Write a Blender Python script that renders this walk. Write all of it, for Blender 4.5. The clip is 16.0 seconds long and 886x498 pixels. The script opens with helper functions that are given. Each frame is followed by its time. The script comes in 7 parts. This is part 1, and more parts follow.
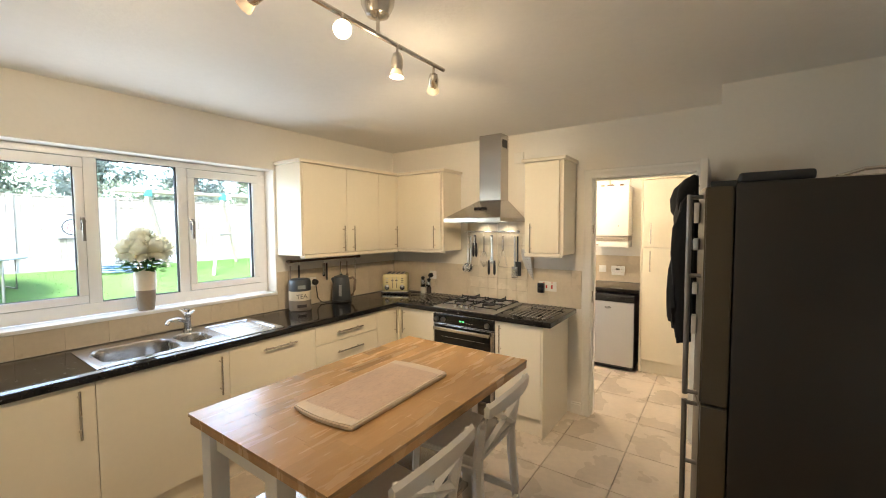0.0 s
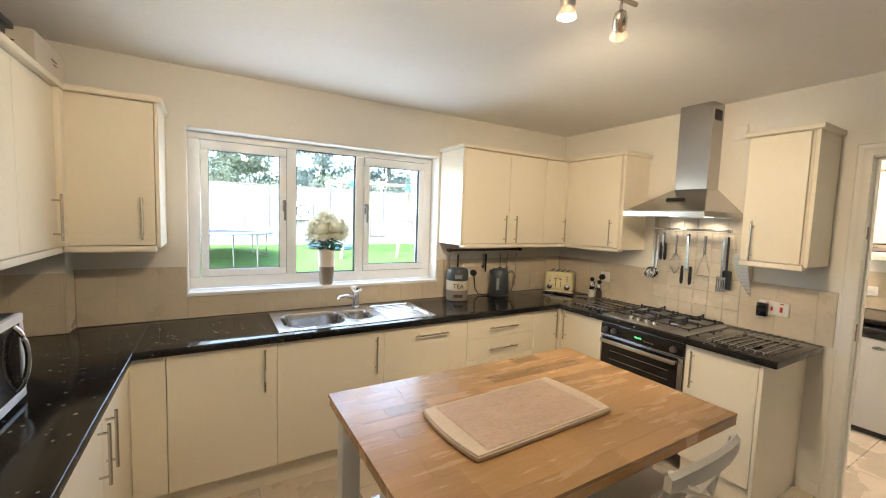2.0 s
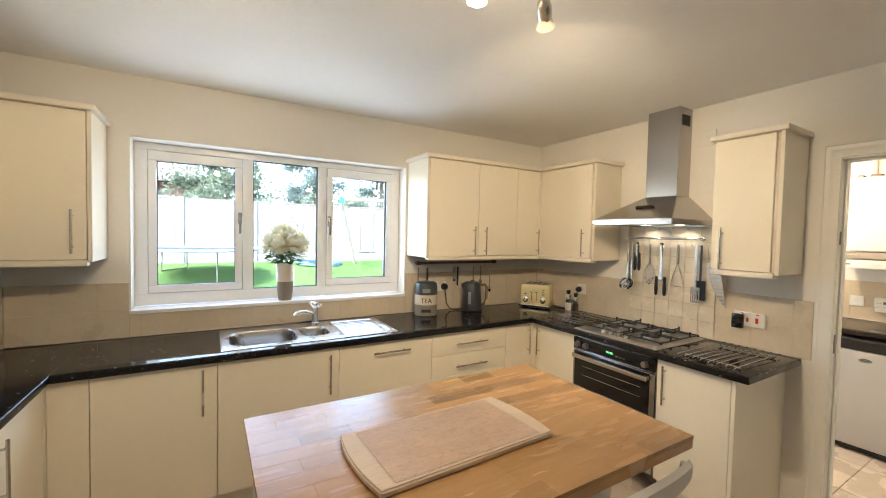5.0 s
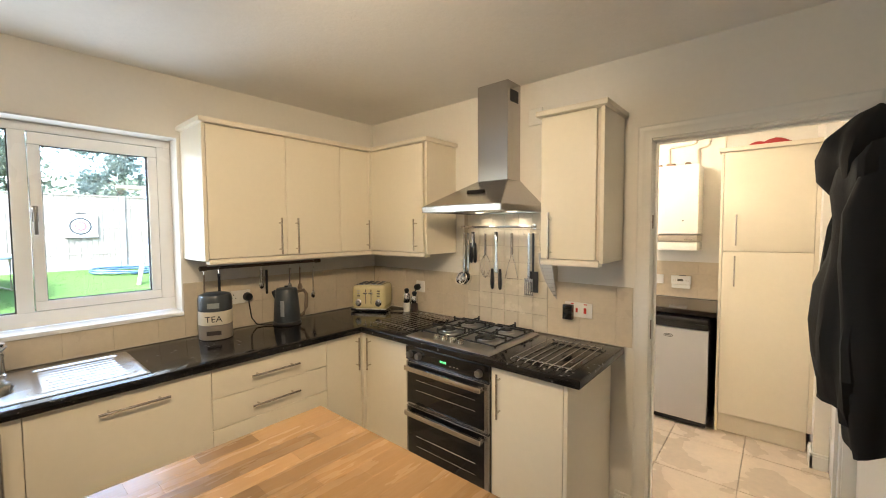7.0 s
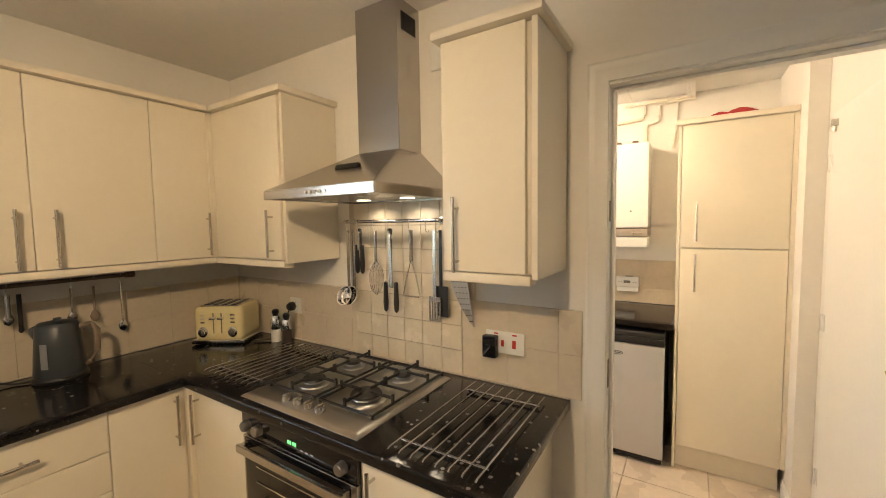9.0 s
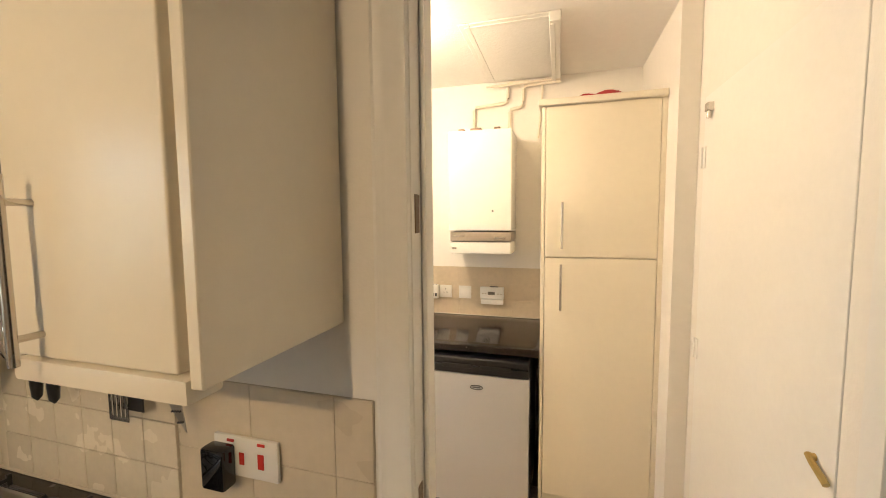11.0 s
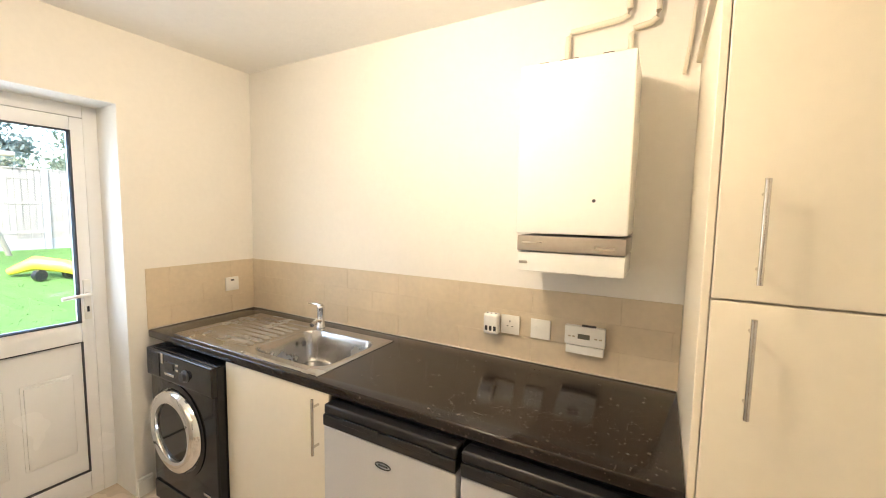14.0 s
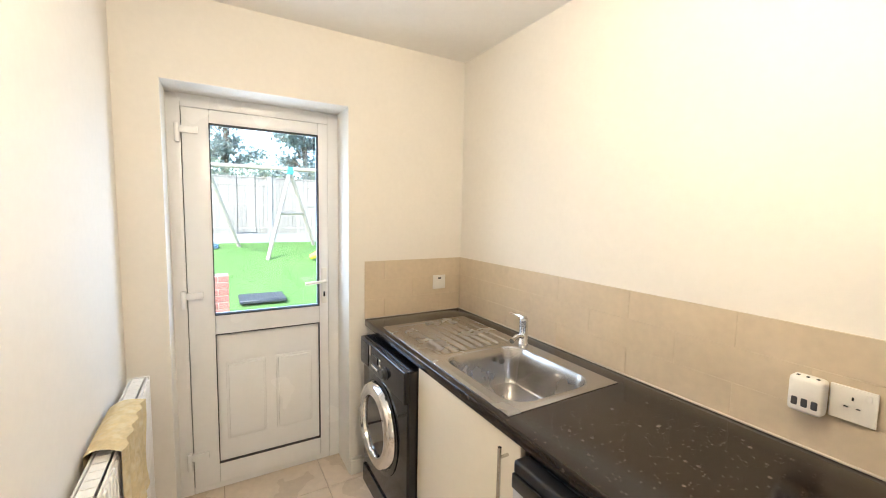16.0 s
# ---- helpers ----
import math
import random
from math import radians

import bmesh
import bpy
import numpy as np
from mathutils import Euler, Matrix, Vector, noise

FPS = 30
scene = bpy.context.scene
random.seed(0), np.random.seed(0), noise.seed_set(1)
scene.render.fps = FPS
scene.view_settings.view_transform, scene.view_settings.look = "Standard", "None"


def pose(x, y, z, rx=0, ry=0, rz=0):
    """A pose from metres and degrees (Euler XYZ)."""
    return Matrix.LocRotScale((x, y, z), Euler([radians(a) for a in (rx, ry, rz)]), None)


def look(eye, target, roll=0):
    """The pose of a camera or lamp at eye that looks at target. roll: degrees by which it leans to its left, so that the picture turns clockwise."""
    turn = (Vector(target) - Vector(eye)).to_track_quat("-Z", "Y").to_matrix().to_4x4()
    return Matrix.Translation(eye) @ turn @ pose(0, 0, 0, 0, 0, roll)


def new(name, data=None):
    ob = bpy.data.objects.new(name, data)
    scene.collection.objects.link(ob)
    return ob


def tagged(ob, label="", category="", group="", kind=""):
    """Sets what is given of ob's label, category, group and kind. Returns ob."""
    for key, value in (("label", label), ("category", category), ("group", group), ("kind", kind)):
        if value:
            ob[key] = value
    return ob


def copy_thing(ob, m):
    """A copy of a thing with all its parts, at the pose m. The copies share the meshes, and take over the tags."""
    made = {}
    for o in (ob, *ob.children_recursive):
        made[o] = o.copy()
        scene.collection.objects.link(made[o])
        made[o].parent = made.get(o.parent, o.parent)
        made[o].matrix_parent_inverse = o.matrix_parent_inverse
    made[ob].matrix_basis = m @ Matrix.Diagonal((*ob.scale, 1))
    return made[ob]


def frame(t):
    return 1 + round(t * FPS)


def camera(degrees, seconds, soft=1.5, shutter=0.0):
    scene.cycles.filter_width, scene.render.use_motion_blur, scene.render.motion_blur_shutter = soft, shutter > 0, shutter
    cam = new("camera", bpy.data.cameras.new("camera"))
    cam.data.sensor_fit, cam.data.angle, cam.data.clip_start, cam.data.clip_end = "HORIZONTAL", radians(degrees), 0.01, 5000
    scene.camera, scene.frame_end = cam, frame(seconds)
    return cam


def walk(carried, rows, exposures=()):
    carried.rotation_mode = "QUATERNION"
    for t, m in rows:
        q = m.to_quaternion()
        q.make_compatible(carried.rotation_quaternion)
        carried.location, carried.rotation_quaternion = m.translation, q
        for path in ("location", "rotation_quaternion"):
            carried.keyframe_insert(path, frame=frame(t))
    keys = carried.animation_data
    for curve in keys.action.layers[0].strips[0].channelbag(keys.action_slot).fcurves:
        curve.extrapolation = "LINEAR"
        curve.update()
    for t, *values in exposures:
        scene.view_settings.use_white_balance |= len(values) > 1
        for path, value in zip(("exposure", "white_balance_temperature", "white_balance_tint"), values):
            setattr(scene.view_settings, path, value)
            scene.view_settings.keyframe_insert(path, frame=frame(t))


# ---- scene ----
EXPOSURES = [(0, 4.2, 6300, 10), (2.5, 4.2, 6000, 10), (6.5, 4.15, 6050, 10), (9, 3.93, 6700, 13), (10, 3.9, 6700, 13), (12.5, 3.8, 6500, 14), (13.5, 3.85, 6250, 10), (14.5, 3.86, 5950, 11), (16, 3.82, 5800, 10)]
cam = camera(96.8, 16.0, 1.0)
PATH = [
    (0, (3.069, -3.37, 1.605), (1.919, -1.737, 1.497), -0.3),
    (0.5, (2.988, -3.292, 1.611), (1.693, -1.772, 1.507), 0.6),
    (1, (2.91, -3.214, 1.617), (1.462, -1.84, 1.49), 1.4),
    (1.5, (2.881, -3.164, 1.599), (1.309, -1.937, 1.45), 1.6),
    (2, (2.903, -3.113, 1.589), (1.184, -2.104, 1.433), 1.9),
    (2.5, (2.946, -3.086, 1.577), (1.121, -2.284, 1.417), 2.1),
    (3, (2.985, -3.074, 1.573), (1.102, -2.417, 1.418), 1.9),
    (5.5, (2.884, -2.739, 1.557), (1.279, -1.548, 1.499), 0.8),
    (6, (2.796, -2.626, 1.556), (1.333, -1.263, 1.496), 0.3),
    (6.5, (2.738, -2.47, 1.546), (1.371, -1.012, 1.466), -0.1),
    (7, (2.704, -2.237, 1.553), (1.408, -0.718, 1.452), -0.3),
    (7.5, (2.665, -2.027, 1.544), (1.41, -0.474, 1.435), -0.3),
    (8, (2.579, -1.808, 1.562), (1.4, -0.198, 1.431), -0.2),
    (8.5, (2.498, -1.612, 1.56), (1.403, 0.057, 1.441), -0.2),
    (9, (2.441, -1.418, 1.555), (1.376, 0.27, 1.421), -0.9),
    (9.5, (2.435, -1.21, 1.571), (1.446, 0.523, 1.438), -1.2),
    (10, (2.455, -1.022, 1.574), (1.607, 0.785, 1.454), -0.9),
    (12.5, (2.439, -0.109, 1.583), (2.087, 1.85, 1.386), -0.1),
    (13, (2.4, 0.05, 1.572), (1.87, 1.97, 1.389), 0.5),
    (13.5, (2.341, 0.172, 1.57), (1.608, 2.024, 1.389), 0.8),
    (14, (2.28, 0.27, 1.561), (1.314, 2.012, 1.386), 1.0),
    (14.5, (2.229, 0.378, 1.565), (1.005, 1.95, 1.391), 0.5),
    (15, (2.167, 0.479, 1.562), (0.709, 1.837, 1.39), 1.0),
    (15.5, (2.09, 0.543, 1.545), (0.479, 1.713, 1.364), 1.3),
    (16, (2.003, 0.6, 1.521), (0.278, 1.597, 1.341), 1.1),
]
walk(cam, [(t, look(eye, target, roll)) for t, eye, target, roll in PATH], EXPOSURES)

# ---- daylight and lamps ----
world = bpy.data.worlds.new("world")
scene.world = world
world.use_nodes = True
sky = world.node_tree.nodes.new("ShaderNodeTexSky")
sky.sky_type, sky.sun_disc = "NISHITA", False
sky.sun_elevation, sky.sun_rotation = radians(48), radians(146)
sky.air_density, sky.dust_density, sky.ozone_density = 1.0, 1.3, 1.0
world.node_tree.links.new(sky.outputs[0], world.node_tree.nodes["Background"].inputs[0])
world.node_tree.nodes["Background"].inputs[1].default_value = 0.12

sun = new("sun", bpy.data.lights.new("sun", "SUN"))
sun.data.energy, sun.data.angle, sun.data.color = 1.0, radians(30), (1.0, 0.985, 0.96)
sun.matrix_world = look((4, -6, 8), (0, 0, 0))

WARM = (1.0, 0.76, 0.47)


def lamp(place, watts, radius, colour=WARM):
    ob = new("bulb_light", bpy.data.lights.new("bulb_light", "POINT"))
    ob.data.energy, ob.data.shadow_soft_size, ob.data.color = watts, radius, colour
    ob.location = place
    return ob


def spot_lamp(place, target, watts, degrees, radius, colour=WARM, blend=0.6):
    ob = new("spot_light", bpy.data.lights.new("spot_light", "SPOT"))
    ob.data.energy, ob.data.shadow_soft_size, ob.data.color = watts, radius, colour
    ob.data.spot_size, ob.data.spot_blend = radians(degrees), blend
    ob.matrix_world = look(place, target)
    return ob


# ceiling spots: (stem on the rail, aim)
SPOTS = [((2.06, -2.00), (1.05, -0.75, 1.35)), ((2.07, -2.24), (1.95, -2.25, 0.0)),
         ((2.07, -2.50), (2.75, -3.10, 1.70)), ((2.06, -2.76), (0.35, -3.25, 1.45))]
RAIL_Z = 2.285
for (sx, sy), aim in SPOTS:
    stem = Vector((sx, sy, RAIL_Z - 0.04))
    toward = (Vector(aim) - stem).normalized()
    lamp(stem + toward * 0.125, 0.045, 0.025)
    spot_lamp(stem + toward * 0.093, aim, 5.4 if sy > -2.1 else 1.0 if sy > -2.3 else 0.08 if sy > -2.6 else 2.2, 125, 0.03, WARM, 1.0)
spot_lamp((1.22, -0.10, 1.648), (1.22, -0.03, 1.2), 0.09, 140, 0.02, (1.0, 0.84, 0.60))
spot_lamp((1.46, -0.10, 1.648), (1.46, -0.03, 1.2), 0.09, 140, 0.02, (1.0, 0.84, 0.60))
lamp((1.57, 0.95, 2.30), 1.95, 0.06, (1.0, 0.80, 0.57))


def sky_fill(place, target, width, height, watts):
    """Added area lamp inside a glazed opening, boosting the sky's own light."""
    ob = new("window_sky_fill", bpy.data.lights.new("window_sky_fill", "AREA"))
    ob.data.shape, ob.data.size, ob.data.size_y = "RECTANGLE", width, height
    ob.data.energy, ob.data.color = watts, (0.84, 0.93, 1.0)
    ob.matrix_world = look(place, target)


sky_fill((-0.118, -2.36, 1.59), (1.0, -2.36, 1.59), 1.66, 0.88, 0.78)
sky_fill((-0.31, 0.85, 1.457), (1.0, 0.85, 1.457), 0.50, 0.94, 0.45)

# ---- materials ----
def surface(name, colour, rough=0.5, metal=0.0, var=0.08, big=3.0, fine=60.0, bump=0.0, bump_scale=200.0, stretch=(1, 1, 1),
            rough_var=0.08, per_object=0.0, coat=0.0, second=None, second_amount=0.0, second_scale=0.0):
    """A node material with two scales of colour variation in world metres, uneven gloss and fine relief."""
    m = bpy.data.materials.new(name)
    m.use_nodes = True
    nt = m.node_tree
    bsdf = nt.nodes["Principled BSDF"]
    geo = nt.nodes.new("ShaderNodeNewGeometry")
    mapping = nt.nodes.new("ShaderNodeMapping")
    mapping.inputs["Scale"].default_value = stretch
    nt.links.new(geo.outputs["Position"], mapping.inputs["Vector"])

    def noise_node(scale, detail):
        n = nt.nodes.new("ShaderNodeTexNoise")
        n.inputs["Scale"].default_value, n.inputs["Detail"].default_value = scale, detail
        nt.links.new(mapping.outputs[0], n.inputs["Vector"])
        return n.outputs["Fac"]

    def math_node(op, a, b):
        n = nt.nodes.new("ShaderNodeMath")
        n.operation = op
        for i, v in enumerate((a, b)):
            if isinstance(v, (int, float)):
                n.inputs[i].default_value = v
            else:
                nt.links.new(v, n.inputs[i])
        return n.outputs[0]

    large, small = noise_node(big, 3), noise_node(fine, 4)
    fac = math_node("ADD", math_node("MULTIPLY", large, 0.6), math_node("MULTIPLY", small, 0.4))
    ramp = nt.nodes.new("ShaderNodeValToRGB")
    ramp.color_ramp.elements[0].position, ramp.color_ramp.elements[1].position = 0.3, 0.7
    ramp.color_ramp.elements[0].color = (*[c * (1 - var) for c in colour], 1)
    ramp.color_ramp.elements[1].color = (*[min(1, c * (1 + var)) for c in colour], 1)
    nt.links.new(fac, ramp.inputs[0])
    out = ramp.outputs[0]
    if second:
        mix = nt.nodes.new("ShaderNodeMix")
        mix.data_type = "RGBA"
        mix.inputs[7].default_value = (*second, 1)
        edge = nt.nodes.new("ShaderNodeMapRange")
        edge.inputs["From Min"].default_value, edge.inputs["From Max"].default_value = 0.48, 0.72
        edge.inputs["To Max"].default_value = second_amount
        nt.links.new(noise_node(second_scale or big * 2.7, 5), edge.inputs["Value"])
        nt.links.new(edge.outputs[0], mix.inputs[0])
        nt.links.new(out, mix.inputs[6])
        out = mix.outputs[2]
    if per_object:
        info = nt.nodes.new("ShaderNodeObjectInfo")
        value = math_node("ADD", math_node("MULTIPLY", info.outputs["Random"], 2 * per_object), 1 - per_object)
        hsv = nt.nodes.new("ShaderNodeHueSaturation")
        nt.links.new(value, hsv.inputs["Value"])
        nt.links.new(out, hsv.inputs["Color"])
        out = hsv.outputs[0]
    nt.links.new(out, bsdf.inputs["Base Color"])
    r = math_node("ADD", math_node("MULTIPLY", large, 2 * rough_var), rough - rough_var)
    nt.links.new(r, bsdf.inputs["Roughness"])
    bsdf.inputs["Metallic"].default_value = metal
    bsdf.inputs["Coat Weight"].default_value = coat
    if bump:
        b = nt.nodes.new("ShaderNodeBump")
        b.inputs["Strength"].default_value, b.inputs["Distance"].default_value = min(1, bump), 0.004
        nt.links.new(noise_node(bump_scale, 5), b.inputs["Height"])
        nt.links.new(b.outputs[0], bsdf.inputs["Normal"])
    return m


def worktop_material(name, colour, flecks):
    """Dark laminate with flecks, each kind (scale, size, rarity, tint)."""
    m = surface(name, colour, 0.06, var=0.25, big=9, fine=120, rough_var=0.03, bump=0.03, bump_scale=500)
    nt = m.node_tree
    bsdf = nt.nodes["Principled BSDF"]
    base = bsdf.inputs["Base Color"].links[0].from_socket
    geo = nt.nodes.new("ShaderNodeNewGeometry")
    for scale, size, density, tint in flecks:
        v = nt.nodes.new("ShaderNodeTexVoronoi")
        v.inputs["Scale"].default_value = scale
        nt.links.new(geo.outputs["Position"], v.inputs["Vector"])
        near = nt.nodes.new("ShaderNodeMath")
        near.operation, near.inputs[1].default_value = "LESS_THAN", size
        nt.links.new(v.outputs["Distance"], near.inputs[0])
        sep = nt.nodes.new("ShaderNodeSeparateColor")
        nt.links.new(v.outputs["Color"], sep.inputs[0])
        rare = nt.nodes.new("ShaderNodeMath")
        rare.operation, rare.inputs[1].default_value = "GREATER_THAN", density
        nt.links.new(sep.outputs[0], rare.inputs[0])
        both = nt.nodes.new("ShaderNodeMath")
        both.operation = "MULTIPLY"
        nt.links.new(near.outputs[0], both.inputs[0])
        nt.links.new(rare.outputs[0], both.inputs[1])
        mix = nt.nodes.new("ShaderNodeMix")
        mix.data_type = "RGBA"
        mix.inputs[7].default_value = (*tint, 1)
        nt.links.new(both.outputs[0], mix.inputs[0])
        nt.links.new(base, mix.inputs[6])
        base = mix.outputs[2]
    nt.links.new(base, bsdf.inputs["Base Color"])
    bsdf.inputs["Specular IOR Level"].default_value = 0.36
    return m


def glowing(name, colour, strength):
    m = bpy.data.materials.new(name)
    m.use_nodes = True
    b = m.node_tree.nodes["Principled BSDF"]
    b.inputs["Base Color"].default_value = (*colour, 1)
    b.inputs["Emission Color"].default_value = (*colour, 1)
    b.inputs["Emission Strength"].default_value = strength
    return m


def glass_material(name, colour=(0.97, 0.99, 0.98), rough=0.0):
    m = bpy.data.materials.new(name)
    m.use_nodes = True
    b = m.node_tree.nodes["Principled BSDF"]
    b.inputs["Base Color"].default_value = (*colour, 1)
    b.inputs["Transmission Weight"].default_value = 1.0
    b.inputs["Roughness"].default_value, b.inputs["IOR"].default_value = rough, 1.45
    return m


PAINT = surface("cream_wall_paint", (0.80, 0.765, 0.70), 0.62, var=0.03, big=1.2, fine=40, bump=0.10, bump_scale=160)
CEILING = surface("white_stippled_ceiling", (0.85, 0.83, 0.79), 0.7, var=0.03, big=1.0, fine=30, bump=0.35, bump_scale=70)
GLOSS_WHITE = surface("white_gloss_woodwork", (0.80, 0.78, 0.73), 0.32, var=0.03, big=2, fine=50, bump=0.05, bump_scale=90)
CREAM = surface("cream_vinyl_door", (0.80, 0.73, 0.59), 0.30, var=0.025, big=1.6, fine=35, bump=0.03, bump_scale=120, rough_var=0.06)
CREAM_EDGE = surface("cream_cabinet_trim", (0.77, 0.70, 0.57), 0.36, var=0.03, big=2, fine=40)
CARCASS = surface("cabinet_carcass", (0.72, 0.65, 0.53), 0.5, var=0.03)
WORKTOP = worktop_material("black_flecked_laminate", (0.010, 0.009, 0.009), ((34, 0.20, 0.64, (0.19, 0.18, 0.17)), (85, 0.17, 0.72, (0.08, 0.065, 0.055))))
WORKTOP_BROWN = worktop_material("brown_black_flecked_laminate", (0.018, 0.013, 0.010), ((38, 0.19, 0.78, (0.085, 0.068, 0.055)), (85, 0.22, 0.66, (0.05, 0.037, 0.029))))
TILE = surface("beige_wall_tile", (0.63, 0.545, 0.42), 0.30, var=0.07, big=6, fine=45, bump=0.06, bump_scale=60, per_object=0.02)
TILE_CREAM = surface("cream_hob_tile", (0.67, 0.60, 0.48), 0.26, var=0.06, big=9, fine=60, bump=0.06, bump_scale=60, per_object=0.05)
TILE_UTILITY = surface("sand_utility_tile", (0.60, 0.50, 0.36), 0.32, var=0.08, big=5, fine=40, bump=0.06, bump_scale=60, per_object=0.004)
SEALANT = surface("pale_sealant", (0.58, 0.52, 0.43), 0.45, var=0.05)
GROUT = surface("grey_beige_grout", (0.50, 0.43, 0.33), 0.9, var=0.1, big=8, fine=90)
FLOOR_TILE = surface("pale_travertine_tile", (0.62, 0.525, 0.415), 0.28, var=0.12, big=3.5, fine=26, bump=0.05, bump_scale=40, per_object=0.05,
                     second=(0.55, 0.465, 0.37), second_amount=0.12)
FLOOR_GROUT = surface("floor_grout", (0.45, 0.37, 0.28), 0.9, var=0.12)
STEEL = surface("brushed_steel", (0.47, 0.45, 0.43), 0.26, 1.0, var=0.05, big=2, fine=260, stretch=(1, 1, 0.04), rough_var=0.03)
HOB_STEEL = surface("dull_hob_steel", (0.50, 0.48, 0.46), 0.30, 1.0, var=0.05, big=6, fine=180, rough_var=0.05)
SINK_STEEL = surface("sink_steel", (0.47, 0.46, 0.45), 0.27, 1.0, var=0.02, big=6, fine=180, rough_var=0.02)
CHROME = surface("chrome", (0.80, 0.80, 0.80), 0.08, 1.0, var=0.03, rough_var=0.03)
SATIN = surface("satin_nickel", (0.62, 0.58, 0.52), 0.26, 1.0, var=0.04, rough_var=0.05)
DULL_METAL = surface("dull_grey_metal", (0.24, 0.23, 0.22), 0.34, 0.9, var=0.05)
BRONZE = surface("dark_bronze", (0.16, 0.11, 0.08), 0.35, 0.9, var=0.15)
BLACK_GLASS = surface("black_oven_glass", (0.006, 0.006, 0.007), 0.06, var=0.2, rough_var=0.02)
BLACK_PLASTIC = surface("black_plastic", (0.012, 0.012, 0.013), 0.36, var=0.2, bump=0.05, bump_scale=300)
CAST_IRON = surface("black_enamelled_iron", (0.014, 0.013, 0.013), 0.42, var=0.3, bump=0.15, bump_scale=250)
BEECH = surface("oiled_beech", (0.43, 0.25, 0.108), 0.26, var=0.07, big=4, fine=60, stretch=(7, 1.0, 1), per_object=0.30, bump=0.02, bump_scale=180,
                second=(0.56, 0.39, 0.22), second_amount=0.2)
BOARD_WOOD = surface("scarred_chopping_board", (0.62, 0.50, 0.37), 0.60, var=0.10, big=14, fine=120, stretch=(5, 1.2, 1), bump=0.10, bump_scale=260,
                     second=(0.68, 0.58, 0.48), second_amount=0.8)
WHITE_WOOD = surface("white_painted_wood", (0.78, 0.75, 0.70), 0.35, var=0.04, big=3, fine=60, bump=0.04, bump_scale=110)
UPVC = surface("white_upvc", (0.87, 0.87, 0.865), 0.25, var=0.02, big=2, fine=30)
RUBBER = surface("grey_gasket", (0.05, 0.05, 0.055), 0.7)
PANE = glass_material("window_glass")
WHITE_PLASTIC = surface("white_plastic", (0.80, 0.78, 0.73), 0.32, var=0.03)
RED = surface("red_plastic", (0.55, 0.03, 0.02), 0.35)
SILVER_DOOR = surface("silver_grey_door", (0.60, 0.60, 0.61), 0.38, 0.25, var=0.03, big=2, fine=150)
GRAPHITE = surface("graphite_trim", (0.035, 0.036, 0.038), 0.38, var=0.15)
FRIDGE_SIDE = surface("dark_grey_fridge_side", (0.020, 0.017, 0.014), 0.5, 0.0, var=0.10, big=2, fine=160, bump=0.08, bump_scale=400)
FRIDGE_FRONT = surface("warm_steel_front", (0.11, 0.092, 0.066), 0.36, 0.6, var=0.06, big=3, fine=200)
GLOSS_BLACK = surface("gloss_black_enamel", (0.008, 0.008, 0.009), 0.12, var=0.2, rough_var=0.03)
BOILER_WHITE = surface("boiler_enamel", (0.82, 0.81, 0.76), 0.22, var=0.02)
BOILER_BAND = surface("boiler_taupe_band", (0.38, 0.33, 0.27), 0.35, 0.3)
PIPE_PAINT = surface("cream_painted_pipe", (0.76, 0.69, 0.56), 0.4, var=0.05)
SLATE = surface("slate_blue_enamel", (0.042, 0.050, 0.059), 0.34, var=0.10, big=8)
STONE_CREAM = surface("cream_enamel", (0.66, 0.60, 0.48), 0.36, var=0.05)
TAUPE = surface("taupe_glaze", (0.27, 0.22, 0.17), 0.4, var=0.10, big=9)
TOASTER_CREAM = surface("cream_toaster_enamel", (0.78, 0.68, 0.38), 0.18, var=0.03)
COPPER = surface("pale_wood_handle", (0.24, 0.18, 0.13), 0.45, var=0.12)
PETAL = surface("ivory_petal", (0.88, 0.86, 0.71), 0.6, var=0.08, big=25, fine=160)
LEAF = surface("flower_leaf", (0.055, 0.12, 0.03), 0.75, var=0.3, big=20, fine=120)
CLOTH_BLACK = surface("black_coat_cloth", (0.007, 0.007, 0.007), 0.85, var=0.25, big=8, fine=300, bump=0.25, bump_scale=500)
CLOTH_RED = surface("red_cloth", (0.42, 0.03, 0.03), 0.85, var=0.2, bump=0.2, bump_scale=300)
CLOTH_YELLOW = surface("mustard_patterned_cloth", (0.60, 0.48, 0.26), 0.9, var=0.2, big=10, fine=60, bump=0.2, bump_scale=300,
                       second=(0.70, 0.62, 0.42), second_amount=0.9)
RADIATOR = surface("radiator_enamel", (0.80, 0.78, 0.74), 0.3, var=0.02)
CARD = surface("white_card", (0.66, 0.60, 0.52), 0.7, var=0.06, big=7)
INK = surface("dark_ink", (0.04, 0.03, 0.03), 0.7)
DARK_BOX = surface("dark_grey_case", (0.03, 0.033, 0.036), 0.5, var=0.2)
FLESH_PINK = surface("brick_red", (0.30, 0.12, 0.08), 0.85, var=0.25, big=6, fine=50, per_object=0.15, bump=0.2, bump_scale=80)
GRASS = surface("lawn_grass", (0.075, 0.14, 0.035), 0.85, var=0.12, big=1.2, fine=18, bump=0.08, bump_scale=60, second=(0.085, 0.13, 0.045), second_amount=0.4)
GRASS.node_tree.nodes["Principled BSDF"].inputs["Specular IOR Level"].default_value = 0.1
PAVING = surface("pale_paving", (0.30, 0.27, 0.24), 0.85, var=0.12, big=2, fine=30, per_object=0.08, bump=0.2, bump_scale=60)
